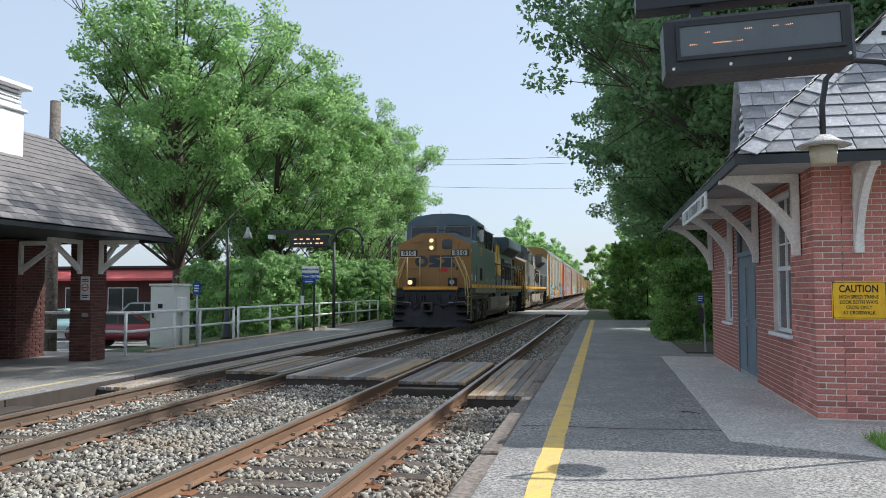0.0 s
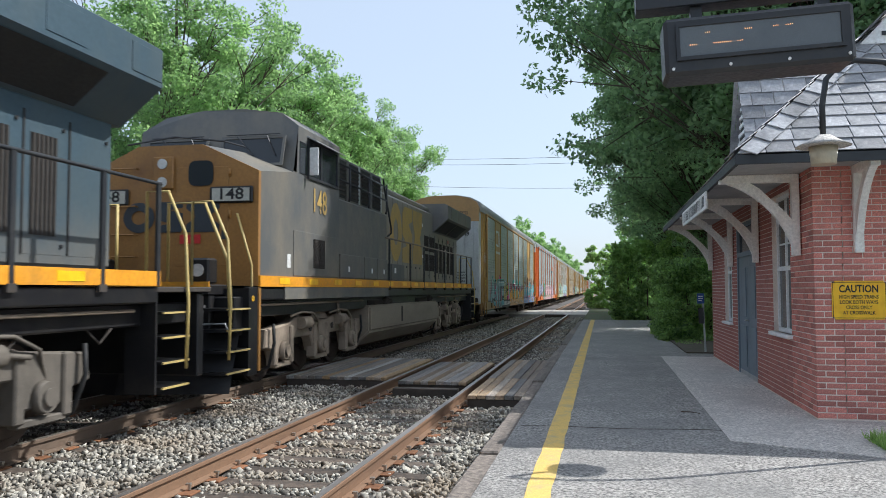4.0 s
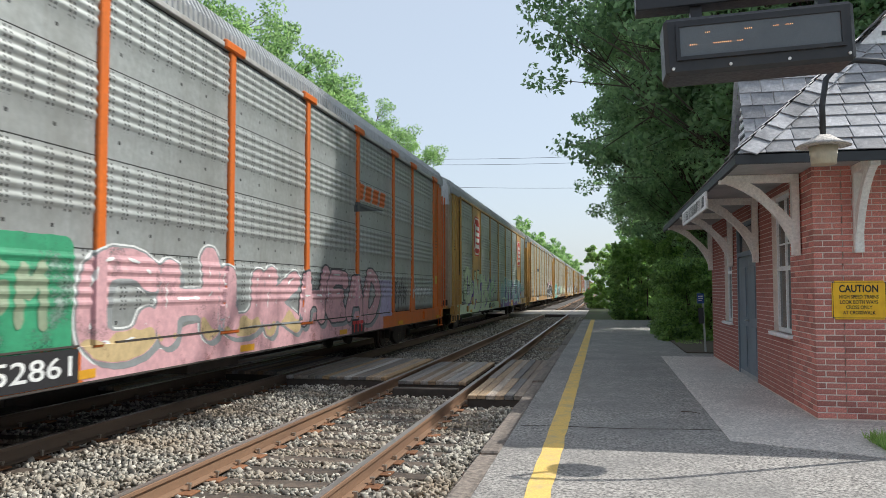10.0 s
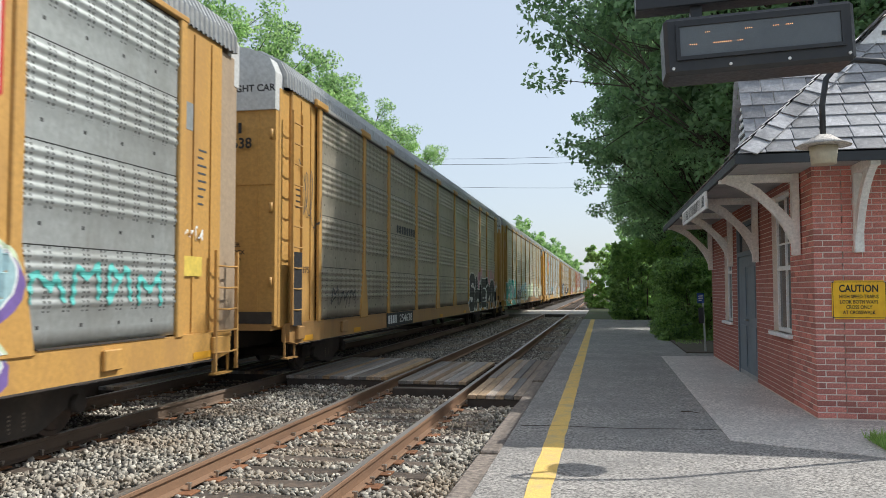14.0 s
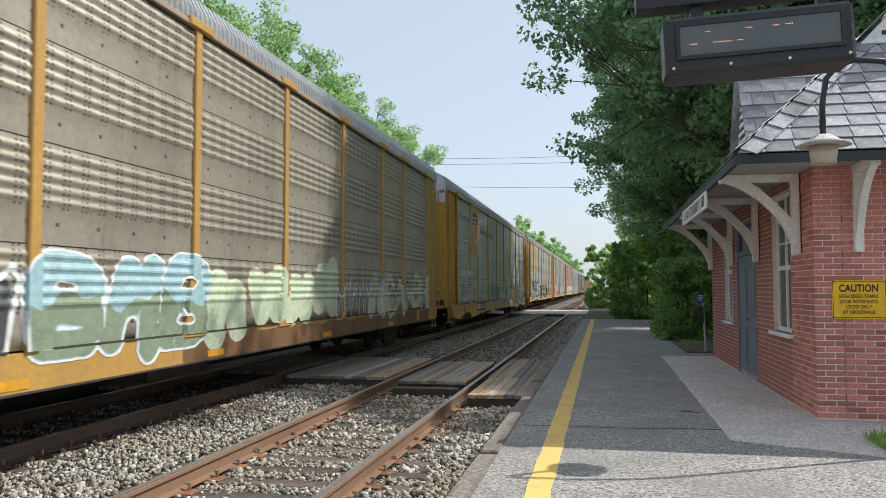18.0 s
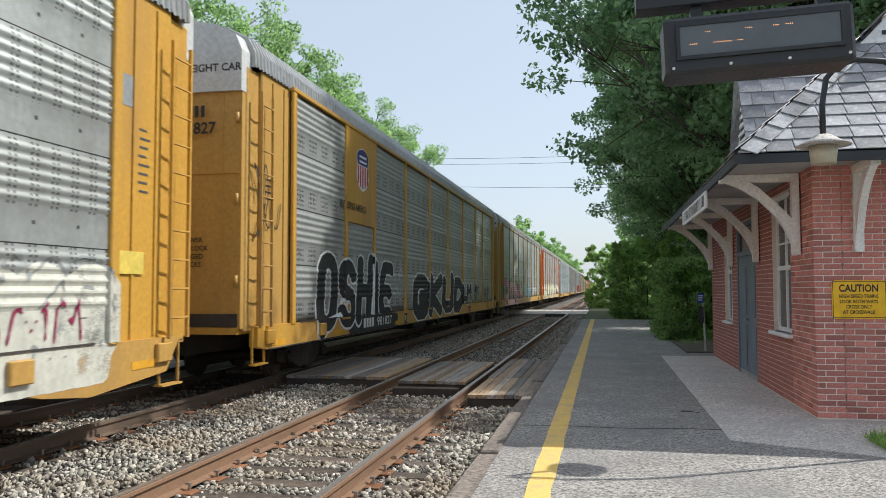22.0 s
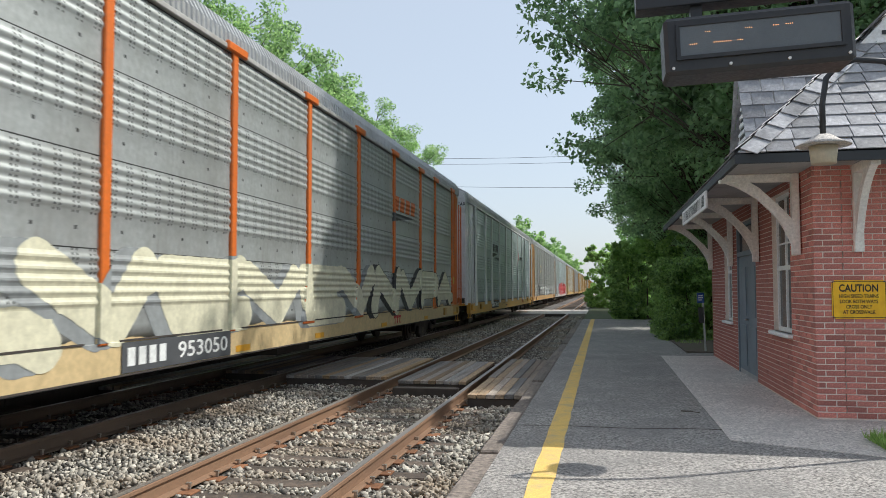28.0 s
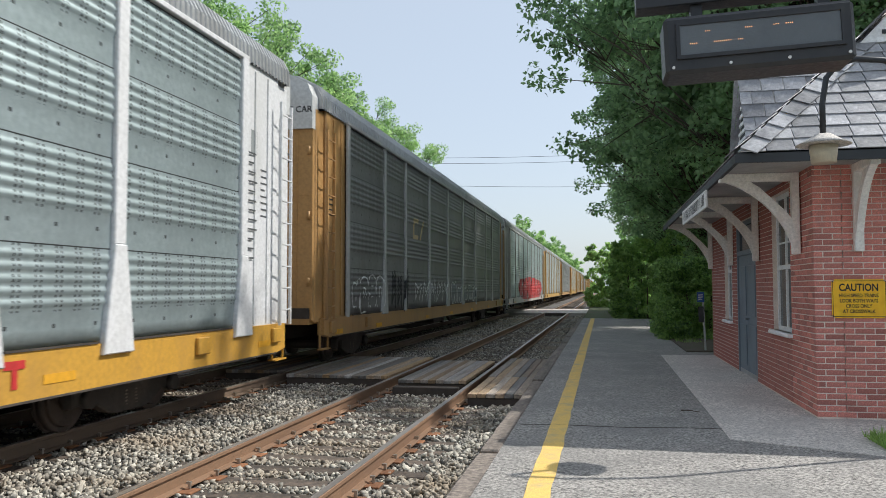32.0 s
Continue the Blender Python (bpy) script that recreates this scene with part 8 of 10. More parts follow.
    part("snow_plow", bm, PLOW, lo, "black steel plow")
    part("pilot", boxes((-1.08, 1.08, 0.15, 0.3, 0.5, 1.52), (-1.4, 1.4, 0.3, 0.86, 0.9, 1.48), bev=0.02), PLOW, lo)
    part("coupler", boxes((-0.16, 0.16, -0.55, 0.2, 0.75, 1.05), (-0.24, 0.24, -0.55, -0.33, 0.7, 1.1), bev=0.03), UNDER, lo)
    part("rear_coupler", boxes((-0.16, 0.16, 21.9, 22.6, 0.75, 1.05), bev=0.03), UNDER, lo)
    for k, (x0, x1) in enumerate(((-0.9, -0.35), (-0.6, -0.25), (0.35, 0.8), (0.3, 1.0))):
        bm = bmesh.new()
        tube(bm, [(x0, 0.14, 1.4), (x0 * 0.9 + x1 * 0.1, -0.02, 1.0), ((x0 + x1) / 2, -0.16, 0.78 + 0.06 * k), (x1, -0.1, 1.05), (x1, 0.14, 1.35)], 0.028, 6)
        part("air_hose", bm, HOSE, lo)
    loco_truck(lo, (2.45, 4.3, 6.15), dist, TRUCK_GREY if lit else TRUCK)
    loco_truck(lo, (15.4, 17.25, 19.1), dist, TRUCK_GREY if lit else TRUCK)
    for s in (1, -1):
        letters(number, 0.62, mark, lo, pose(s * 1.512, 3.48, 3.19, 90, 0, 90 * s), bold=0.006, width=0.85)
    bm = bmesh.new()
    for yy in np.arange(10.0, 20.0, 1.4):
        tube(bm, ((1.2, yy, 1.15), (1.3, yy + 0.1, 1.0), (1.3, yy + 0.3, 1.15)), 0.015, 5)
    part("pipework", bm, UNDER, lo)
    bm = bmesh.new()
    tube(bm, ((-0.2, 3.2, 4.66), (-0.2, 3.2, 5.0)), 0.012, 5)
    disc(bm, (0.4, 3.5, 4.72), "z", 0.15, 0.12, 14)
    part("antenna", bm, BLACK, cab)
    return lo


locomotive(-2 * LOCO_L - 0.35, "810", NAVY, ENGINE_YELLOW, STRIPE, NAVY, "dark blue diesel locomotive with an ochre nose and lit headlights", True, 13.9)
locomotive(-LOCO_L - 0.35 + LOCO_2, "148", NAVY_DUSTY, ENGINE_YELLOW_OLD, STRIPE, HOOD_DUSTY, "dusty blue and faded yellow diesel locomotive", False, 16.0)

# ---- paint on the cars: spray pieces, emblems, numbers ----
def spray_mat(name, col, rough=0.6):
    return paint("spray_" + name, col, tuple(c * 0.7 for c in col), rough, grain=14, stain=2.5, amount=0.35, bump=0.05)


SP_COL = dict(
    white=(0.72, 0.74, 0.72), cream=(0.62, 0.60, 0.44), black=(0.02, 0.02, 0.022), pink=(0.62, 0.12, 0.24), rose=(0.62, 0.36, 0.38), teal=(0.10, 0.46, 0.42),
    cyan=(0.12, 0.44, 0.50), sky=(0.34, 0.52, 0.56), blue=(0.13, 0.22, 0.42), maroon=(0.26, 0.02, 0.07), amber=(0.66, 0.33, 0.02), red=(0.50, 0.03, 0.03),
    lilac=(0.46, 0.42, 0.58), purple=(0.17, 0.11, 0.33), green=(0.04, 0.30, 0.15), mint=(0.45, 0.62, 0.44), pale=(0.56, 0.66, 0.46), sage=(0.24, 0.30, 0.20),
    brown=(0.20, 0.11, 0.05), grey=(0.25, 0.27, 0.27), sand=(0.55, 0.42, 0.22), yellow=(0.68, 0.52, 0.10), dark=(0.07, 0.075, 0.08), navy=(0.02, 0.03, 0.16), orange=(0.62, 0.14, 0.02), chalk=(0.58, 0.58, 0.50))
SP = {n: spray_mat(n, c) for n, c in SP_COL.items()}


# how far each car's paintwork lies along from its nominal place
OFFSET = {1: 0.07, 2: 0.1, 4: -0.08, 5: -0.35, 6: -0.55, 7: -0.35, 8: -0.08, 9: -0.5}


def patch_mat(name, col, lo=0.52, hi=0.68):
    """Thin sprayed paint that lets the sheet show through in blotches and speckles."""
    m = spray_mat(("thin_" if lo > 0.5 else "fill_") + name, col)
    t = m.node_tree
    big, fine = tex_noise(t, 1.6, 5, 0.7), tex_noise(t, 45, 2)
    add = t.nodes.new("ShaderNodeMath")
    add.operation = "MULTIPLY_ADD"
    add.inputs[1].default_value = 0.3
    t.links.new(fine, add.inputs[0])
    t.links.new(big, add.inputs[2])
    f = ramp(t, add.outputs[0], (0, 0, 0), (0.94,) * 3, lo, hi)
    t.links.new(f, t.nodes["Principled BSDF"].inputs["Alpha"])
    return m


FILL = {}


def fill_of(name):
    """The same colour laid on thinner, as the fill of a sprayed letter."""
    if name not in FILL:
        FILL[name] = patch_mat(name, SP_COL[name], 0.42, 0.6)
    return FILL[name]


PATCH = {n: patch_mat(n, c) for n, c in dict(
    white=(0.62, 0.64, 0.62), black=(0.02, 0.02, 0.022), pink=(0.62, 0.12, 0.24), rose=(0.62, 0.36, 0.38), teal=(0.10, 0.46, 0.42), blue=(0.13, 0.22, 0.42),
    purple=(0.17, 0.11, 0.33), green=(0.04, 0.30, 0.15), pale=(0.56, 0.66, 0.46), brown=(0.20, 0.11, 0.05), grey=(0.25, 0.27, 0.27), sand=(0.55, 0.42, 0.22), red=(0.50, 0.03, 0.03)).items()}


def surface(y, z, spec):
    """How far the car's side stands out from x = HALF."""
    bays = spec.get("bays", BAYS)
    if z <= 1.02:
        return 0.02
    for i, p in enumerate(bays):
        w = 0.088
        if (spec.get("flare") or i in (1, 4, 5, 8)) and z < 2.0:
            w += (0.125 if spec.get("flare") else 0.195) * (2.0 - z) / 1.02
        if abs(y - p) < w:
            return 0.047
    if spec.get("sign_bay") and ((bays[1] < y < bays[2]) or (spec.get("sign_both") and bays[7] < y < bays[8])):
        return (0.044 if spec.get("sign_low") else 0.014) if z > spec.get("sign_low", 0) else rib(z)
    if y < bays[0] or y > bays[-1]:
        return -0.02
    return rib(z)


def spray(car, k, bm, mat, lift, name="graffiti", label="spray-painted graffiti"):
    """Lays a flat shape (x along the car, y up) onto the ribs, posts and sill of the side."""
    spec = SPECS[k]
    bays = spec.get("bays", BAYS)
    for v in bm.verts:
        v.co.x += OFFSET.get(k, 0.0)
    bmesh.ops.triangulate(bm, faces=bm.faces)
    ys, zs = [v.co.x for v in bm.verts], [v.co.y for v in bm.verts]
    for z in RIB_Z + [1.02, 1.025]:
        if min(zs) < z < max(zs):
            bmesh.ops.bisect_plane(bm, geom=bm.verts[:] + bm.edges[:] + bm.faces[:], plane_co=(0, z, 0), plane_no=(0, 1, 0))
    for p in bays:
        for d in (-0.15, -0.093, -0.086, 0.086, 0.093, 0.15):
            if min(ys) < p + d < max(ys):
                bmesh.ops.bisect_plane(bm, geom=bm.verts[:] + bm.edges[:] + bm.faces[:], plane_co=(p + d, 0, 0), plane_no=(1, 0, 0))
    for v in bm.verts:
        y, z = v.co.x, v.co.y
        v.co = Vector((HALF + surface(y, z, spec) + lift, y, z))
    return part(name, bm, mat, car, label)


def word_bm(body, y0, y1, z0, z1, bold=0.0, lean=0.0, wave=0.045):
    """Letters stretched to fill a box on the car's side."""
    me = text_mesh(body, 1.0, bold)
    bm = bmesh.new()
    bm.from_mesh(me)
    bpy.data.meshes.remove(me)
    xs, zs = [v.co.x for v in bm.verts], [v.co.y for v in bm.verts]
    x0, x1, w0, w1 = min(xs), max(xs), min(zs), max(zs)
    for v in bm.verts:
        b = (v.co.y - w0) / (w1 - w0)
        a = (v.co.x - x0) / (x1 - x0)
        v.co.x = y0 + (y1 - y0) * a + lean * (b - 0.5)
        v.co.y = z0 + (z1 - z0) * b + wave * (z1 - z0) * math.sin(a * 19 + y0) * (0.3 + b)
        v.co.z = 0
    return bm


# strokes of block letters on a grid of 4 by 6; "?" stands for a piece that cannot be read
GLYPH = dict(A="002640 1232", B="000636454433 0333424130 00", C="4536160501103041", D="00062644422000", E="40000646 0333", G="453616050110304143 4323", H="0006 4046 0343", I="2026", J="4641301001",
             K="0006 460340", L="060040", M="0006234640", N="00064046", O="100105163645413010", P="000636454433 03", R="000636454433 2340", S="453616050413334241301001", T="0646 2026", U="060110304146",
             V="062046", W="0610233046", X="0046 0640", Y="062346 2320", Z="06460040")
GLYPH["B"] = "000636454433 03334241 3000"


def glyph_lines(ch, rng):
    if ch == "?":
        spots = [(rng.uniform(0, 0.3), rng.choice((0.0, 0.1))), (rng.uniform(0, 0.35), rng.uniform(0.8, 1.0)), (rng.uniform(0.4, 0.6), rng.uniform(0.3, 0.6)), (rng.uniform(0.7, 1.0), rng.uniform(0.75, 1.0)), (rng.uniform(0.7, 1.0), rng.uniform(0, 0.15))]
        return [spots[:4], spots[2:]] if rng.random() < 0.6 else [spots, [spots[0], spots[2]]]
    rows = []
    for word_ in GLYPH[ch].split():
        if len(word_) == 2:
            rows[-1].append((int(word_[0]) / 4, int(word_[1]) / 6))
        else:
            rows.append([(int(word_[i]) / 4, int(word_[i + 1]) / 6) for i in range(0, len(word_), 2)])
    return rows


def soften(pts, times):
    for _ in range(times):
        out = [pts[0]]
        for (a, b), (c, d) in zip(pts, pts[1:]):
            out += [(a * 0.75 + c * 0.25, b * 0.75 + d * 0.25), (a * 0.25 + c * 0.75, b * 0.25 + d * 0.75)]
        pts = out + [pts[-1]]
    return pts


def lay_out(text, y0, y1, z0, z1, w, seed, soft=1, lean=0.0, jit=0.06):
    """The strokes of a sprayed word, as segments on the car's side: every letter a little larger, lower or more tilted than the next."""
    rng = random.Random(seed)
    wide = [0.45 if c == "I" else 1.15 if c in "MW" else 1.0 for c in text]
    unit = (y1 - y0) / sum(wide)
    segs, at = [], y0
    for k, (c, q) in enumerate(zip(text, wide)):
        l = unit * q
        a, b = at + w * 0.9, at + l - w * 0.75
        lo, hi = z0 + w + rng.uniform(-jit, jit * 2), z1 - w + rng.uniform(-jit * 3, jit)
        tilt, waist = lean + rng.uniform(-jit, jit) * 2, rng.uniform(-jit, jit)
        for line in glyph_lines(c, rng):
            pts = [((a + b) / 2 if c == "I" else a + (b - a) * u + tilt * (v - 0.5) + waist * math.sin(v * 3.1), lo + (hi - lo) * v) for u, v in line]
            if rng.random() < 0.55 and z1 - z0 > 0.6 and w > 0.05:          # a spur drawn out from the stroke's end
                (p, q3), (u3, v3) = pts[-2], pts[-1]
                pts = pts + [(u3 + (u3 - p) * 0.12 + rng.uniform(-0.12, 0.12), min(z1 + 0.08, max(z0, v3 + (v3 - q3) * 0.1 + rng.uniform(-0.16, 0.16))))]
            pts = soften(pts, soft)
            segs += [(*p, *q2, k) for p, q2 in zip(pts, pts[1:])]
        at += l
    return np.array(segs)


def near(Y, Z, segs, flat=1.0):
    """The distance to the strokes; flat above 1 makes the lying strokes thinner than the upright ones."""
    d = np.full(Y.shape, 9.0)
    for a, b, c, e in segs[:, :4]:
        u, v = c - a, (e - b) * flat
        t = np.clip(((Y - a) * u + (Z - b) * flat * v) / (u * u + v * v + 1e-9), 0, 1)
        d = np.minimum(d, np.hypot(Y - a - t * u, (Z - b) * flat - t * v))
    return d


def rounds(Y, Z, balls):
    d = np.full(Y.shape, 9.0)
    for a, b, r in balls:
        d = np.minimum(d, np.hypot(Y - a, Z - b) - r)
    return d


def side_grid(k, y0, y1, z0, z1, step=0.045):
    spec = SPECS[k]
    ys = set(np.round(np.arange(y0, y1 + step, step), 4))
    for p in spec.get("bays", BAYS):
        ys |= {round(p + d, 4) for d in (-0.094, -0.085, 0.085, 0.094) if y0 < p + d < y1}
    zs = {round(z, 4) for z in RIB_Z if z0 < z < z1} | {round(z0 + i * (z1 - z0) / 12, 4) for i in range(13)} | {z for z in (1.018, 1.026) if z0 < z < z1}
    zs = sorted(zs)
    zs = [z for i, z in enumerate(zs) if i == 0 or z - zs[i - 1] > 0.004]
    ys = sorted(ys)
    ys = [y for i, y in enumerate(ys) if i == 0 or y - ys[i - 1] > 0.004]
    return np.meshgrid(np.array(ys), np.array(zs), indexing="ij")


def coat(car, k, Y, Z, F, mat, lift, name="graffiti", label="spray-painted graffiti"):
    """One coat of paint on the car's side, wherever the field F is below zero, laid over ribs, posts and sill."""
    spec = SPECS[k]
    bays = spec.get("bays", BAYS)
    F = F + 0.007 * np.sin(Y * 23 + Z * 17) * np.sin(Z * 31 - Y * 9)
    F = np.maximum(F, spec.get("sill_low", 0.66) + 0.006 - Z)           # no paint below the sill
    F = np.where(np.abs(F) < 1e-6, 1e-6, F)
    inn = F < 0
    ys, zs = Y[:, 0], Z[0]
    full = inn[:-1, :-1] & inn[1:, :-1] & inn[1:, 1:] & inn[:-1, 1:]
    some = (inn[:-1, :-1] | inn[1:, :-1] | inn[1:, 1:] | inn[:-1, 1:]) & ~full
    hard = [min(abs(y - p) for p in bays) < 0.3 for y in ys]
    verts, faces = [], []

    def put(pts):
        faces.append(list(range(len(verts), len(verts) + len(pts))))
        for y, z in pts:
            verts.append((HALF + surface(y, z, spec) + lift, y, z))

    for j in range(len(zs) - 1):
        i = 0
        while i < len(ys) - 1:
            if full[i, j]:
                e = i + 1
                while e < len(ys) - 1 and full[e, j] and not hard[e] and not hard[i]:
                    e += 1
                put(((ys[i], zs[j]), (ys[e], zs[j]), (ys[e], zs[j + 1]), (ys[i], zs[j + 1])))
                i = e
                continue
            if some[i, j]:
                ring = ((i, j), (i + 1, j), (i + 1, j + 1), (i, j + 1))
                pts = []
                for (a, b), (c, d) in zip(ring, ring[1:] + ring[:1]):
                    f, g = F[a, b], F[c, d]
                    if f < 0:
                        pts.append((ys[a], zs[b]))
                    if (f < 0) != (g < 0):
                        t = f / (f - g)
                        pts.append((ys[a] + (ys[c] - ys[a]) * t, zs[b] + (zs[d] - zs[b]) * t))
                if len(pts) > 2:
                    put(pts)
            i += 1
    if not faces:
        return None
    me = bpy.data.meshes.new(name)
    me.from_pydata(verts, [], faces)
    me.update()
    return link_mesh(name, me, mat, car, label)


def piece(car, k, text, y0, y1, z0, z1, fill, rim, seed, w=0.17, rw=0.045, glow=None, shadow=None, low=None, shine=None, soft=1, lean=0.0, jit=0.06, solid=False, flat=1.45, broad=False, thin=False):
    """A sprayed word: glow and drop shadow below, rim, fill, a second colour towards the foot, and thin highlights."""
    segs = lay_out(text, y0, y1, z0, z1, w, seed, soft, lean, jit)
    Y, Z = side_grid(k, y0 - 0.6, y1 + 0.6, max(0.6, z0 - 0.25), z1 + 0.3)
    if not broad:
        w = min(w, 0.15 * (z1 - z0) * flat ** 0.5, 0.2 * (y1 - y0) / len(text))
    each = np.sort(np.stack([near(Y, Z, segs[segs[:, 4] == k], flat) for k in range(len(text))] + [np.full(Y.shape, 9.0)]), 0)
    d, seam = each[0], each[1] - each[0]                     # seam: where one letter overlaps the next
    if glow:
        coat(car, k, Y, Z, d - w - rw - glow[1], SP[glow[0]], 0.003)
    if shadow:
        step = np.array([shadow[1], shadow[2], shadow[1], shadow[2], 0])
        coat(car, k, Y, Z, np.minimum(near(Y, Z, segs + step, flat), near(Y, Z, segs + step / 2, flat)) - w - rw * 0.6, SP[shadow[0]], 0.0045)
    if rim:
        coat(car, k, Y, Z, d - w - rw, SP[rim], 0.006)
    if fill:
        coat(car, k, Y, Z, np.maximum(d - w, (rw * 0.9 if rim else 0) - seam), SP[fill] if solid else PATCH[fill] if thin else fill_of(fill), 0.0085)
    if low:
        wave = z0 + (z1 - z0) * low[1] + 0.08 * np.sin(Y * 4.3) + 0.05 * np.sin(Y * 11)
        coat(car, k, Y, Z, np.maximum(np.maximum(d - w + 0.015, (rw if rim else 0) - seam), Z - wave), SP[low[0]] if solid else fill_of(low[0]), 0.0105)
    if shine:
        bits = segs[::2] + np.array([-0.05, 0.05, -0.05, 0.05, 0])
        coat(car, k, Y, Z, np.maximum(near(Y, Z, bits) - 0.016, d - w + 0.03), SP[shine], 0.0125)


def outline(car, k, text, y0, y1, z0, z1, col, seed, w=0.16, line=0.03, soft=2, jit=0.05):
    """A word drawn as an outline alone."""
    segs = lay_out(text, y0, y1, z0, z1, w, seed, soft, 0.0, jit)
    Y, Z = side_grid(k, y0 - 0.3, y1 + 0.3, max(0.6, z0 - 0.2), z1 + 0.2, 0.03)
    coat(car, k, Y, Z, np.abs(near(Y, Z, segs) - w) - line / 2, SP[col], 0.010)


def tag(car, k, text, y0, y1, z0, z1, col, seed, w=0.018, soft=1, jit=0.05):
    """A thin hand tag."""
    segs = lay_out(text, y0, y1, z0, z1, w, seed, soft, 0.05, jit)
    Y, Z = side_grid(k, y0 - 0.15, y1 + 0.15, max(0.6, z0 - 0.12), z1 + 0.12, 0.025)
    coat(car, k, Y, Z, near(Y, Z, segs) - w, SP[col], 0.0115, "tag", "thin hand-drawn paint tag")


def bubbles(car, k, y0, y1, z0, z1, mat, seed, n=9, rim=None, thin=False):
    """A sprayed backdrop of round puffs."""
    rng = random.Random(seed)
    h = (z1 - z0) / 2
    balls = []
    for i in range(n):
        r = h * rng.uniform(0.5, 1.0)
        balls.append((y0 + r * 0.7 + (y1 - y0 - 1.4 * r) * (i + rng.uniform(0.2, 0.8)) / n, z0 + (z1 - z0) * rng.uniform(0.3, 0.62), r))
    Y, Z = side_grid(k, y0 - 0.5, y1 + 0.5, max(0.58, z0 - 0.4), z1 + 0.4)
    F = np.minimum(rounds(Y, Z, balls), np.maximum(np.maximum(y0 + 0.2 - Y, Y - y1 + 0.2), np.maximum(z0 - Z, Z - (z0 + z1) / 2)))
    if h < 0.32:                                            # a painted sill: a plain strip with a ragged edge
        F = np.maximum(np.maximum(y0 - Y, Y - y1), np.maximum(z0 - Z, Z - z1)) + 0.03 * np.sin(Y * 2.1 + seed) * np.sin(Y * 5.3)
    if rim:
        coat(car, k, Y, Z, F - 0.045, SP[rim], 0.0012, "paint_patch", "sprayed patch of colour")
    coat(car, k, Y, Z, F, fill_of(mat) if thin else SP[mat], 0.002, "paint_patch", "sprayed patch of colour")


def field_box(car, k, y0, y1, z0, z1, col, lift=0.004, frame_=None):
    """A rectangle of paint, framed by a line where one is given."""
    Y, Z = side_grid(k, y0 - 0.15, y1 + 0.15, max(0.6, z0 - 0.15), z1 + 0.15)
    F = np.maximum(np.maximum(y0 - Y, Y - y1), np.maximum(z0 - Z, Z - z1))
    if frame_:
        coat(car, k, Y, Z, F - 0.045, SP[frame_], lift - 0.0015, "paint_patch", "sprayed patch of colour")
    coat(car, k, Y, Z, F, fill_of(col), lift, "paint_patch", "sprayed patch of colour")


def poly_bm(pts):
    bm = bmesh.new()
    bm.faces.new([bm.verts.new((a, b, 0)) for a, b in pts])
    return bm


def cloud(car, k, y0, y1, z0, z1, mat, seed, lift=0.003, rough=0.2):
    """A soft-edged patch of spray with a bumpy outline."""
    cy, cz, n = (y0 + y1) / 2, (z0 + z1) / 2, 46
    pts = []
    for i in range(n):
        a = 2 * math.pi * i / n
        r = 1 + rough * noise.noise(Vector((math.cos(a) * 2.2 + seed * 7.1, math.sin(a) * 2.2, seed))) * 2
        ca, sa = math.cos(a), math.sin(a)
        pts.append((cy + (y1 - y0) / 2 * math.copysign(abs(ca) ** 0.6, ca) * r, max(0.62, cz + (z1 - z0) / 2 * math.copysign(abs(sa) ** 0.7, sa) * r)))
    spray(car, k, poly_bm(pts), PATCH[mat], lift, "paint_patch", "sprayed patch of colour")


def scribble(car, k, y0, y1, z0, z1, mat, seed, thick=0.035):
    """A thin hand tag: one looping stroke."""
    rng = random.Random(seed)
    loops = max(3, int((y1 - y0) / 0.42))
    n = loops * 14
    pts, size = [], [rng.uniform(0.55, 1.0) for _ in range(loops + 2)]
    for i in range(n + 1):
        q = i / n * loops
        amp = size[int(q)] * (1 - q % 1) + size[int(q) + 1] * (q % 1)
        a = q * 2 * math.pi
        pts.append((y0 + (y1 - y0) * i / n + 0.17 * amp * math.cos(a * (1 if int(q) % 3 else 2)), z0 + (z1 - z0) * (0.5 + 0.5 * amp * math.sin(a))))
    bm = bmesh.new()
    rows = []
    for i, (a, b) in enumerate(pts):
        (e, f), (g, h) = pts[max(0, i - 1)], pts[min(n, i + 1)]
        l = math.hypot(g - e, h - f) or 1
        u, v = -(h - f) / l * thick / 2, (g - e) / l * thick / 2
        rows.append((bm.verts.new((a - u, b - v, 0)), bm.verts.new((a + u, b + v, 0))))
    for p, q in zip(rows, rows[1:]):
        bm.faces.new((p[0], q[0], q[1], p[1]))
    spray(car, k, bm, SP[mat], 0.011, "tag", "thin hand-drawn paint tag")


def stencil(car, k, body, y0, y1, z0, z1, mat="white", x=None):
    if x is None:
        return spray(car, k, word_bm(body, y0, y1, z0, z1, 0.01, wave=0), SP[mat], 0.006, "lettering", "stencilled lettering")
    me = word_bm(body, y0, y1, z0, z1, 0.01, wave=0)
    me.transform(Matrix(((0, 0, 1, x), (1, 0, 0, 0), (0, 1, 0, 0), (0, 0, 0, 1))))
    return part("lettering", me, SP[mat], car, "stencilled lettering")


def flat_box(car, y0, y1, z0, z1, mat, x, name, label=""):
    return part(name, boxes((x, x + 0.004, y0, y1, z0, z1)), mat, car, label)


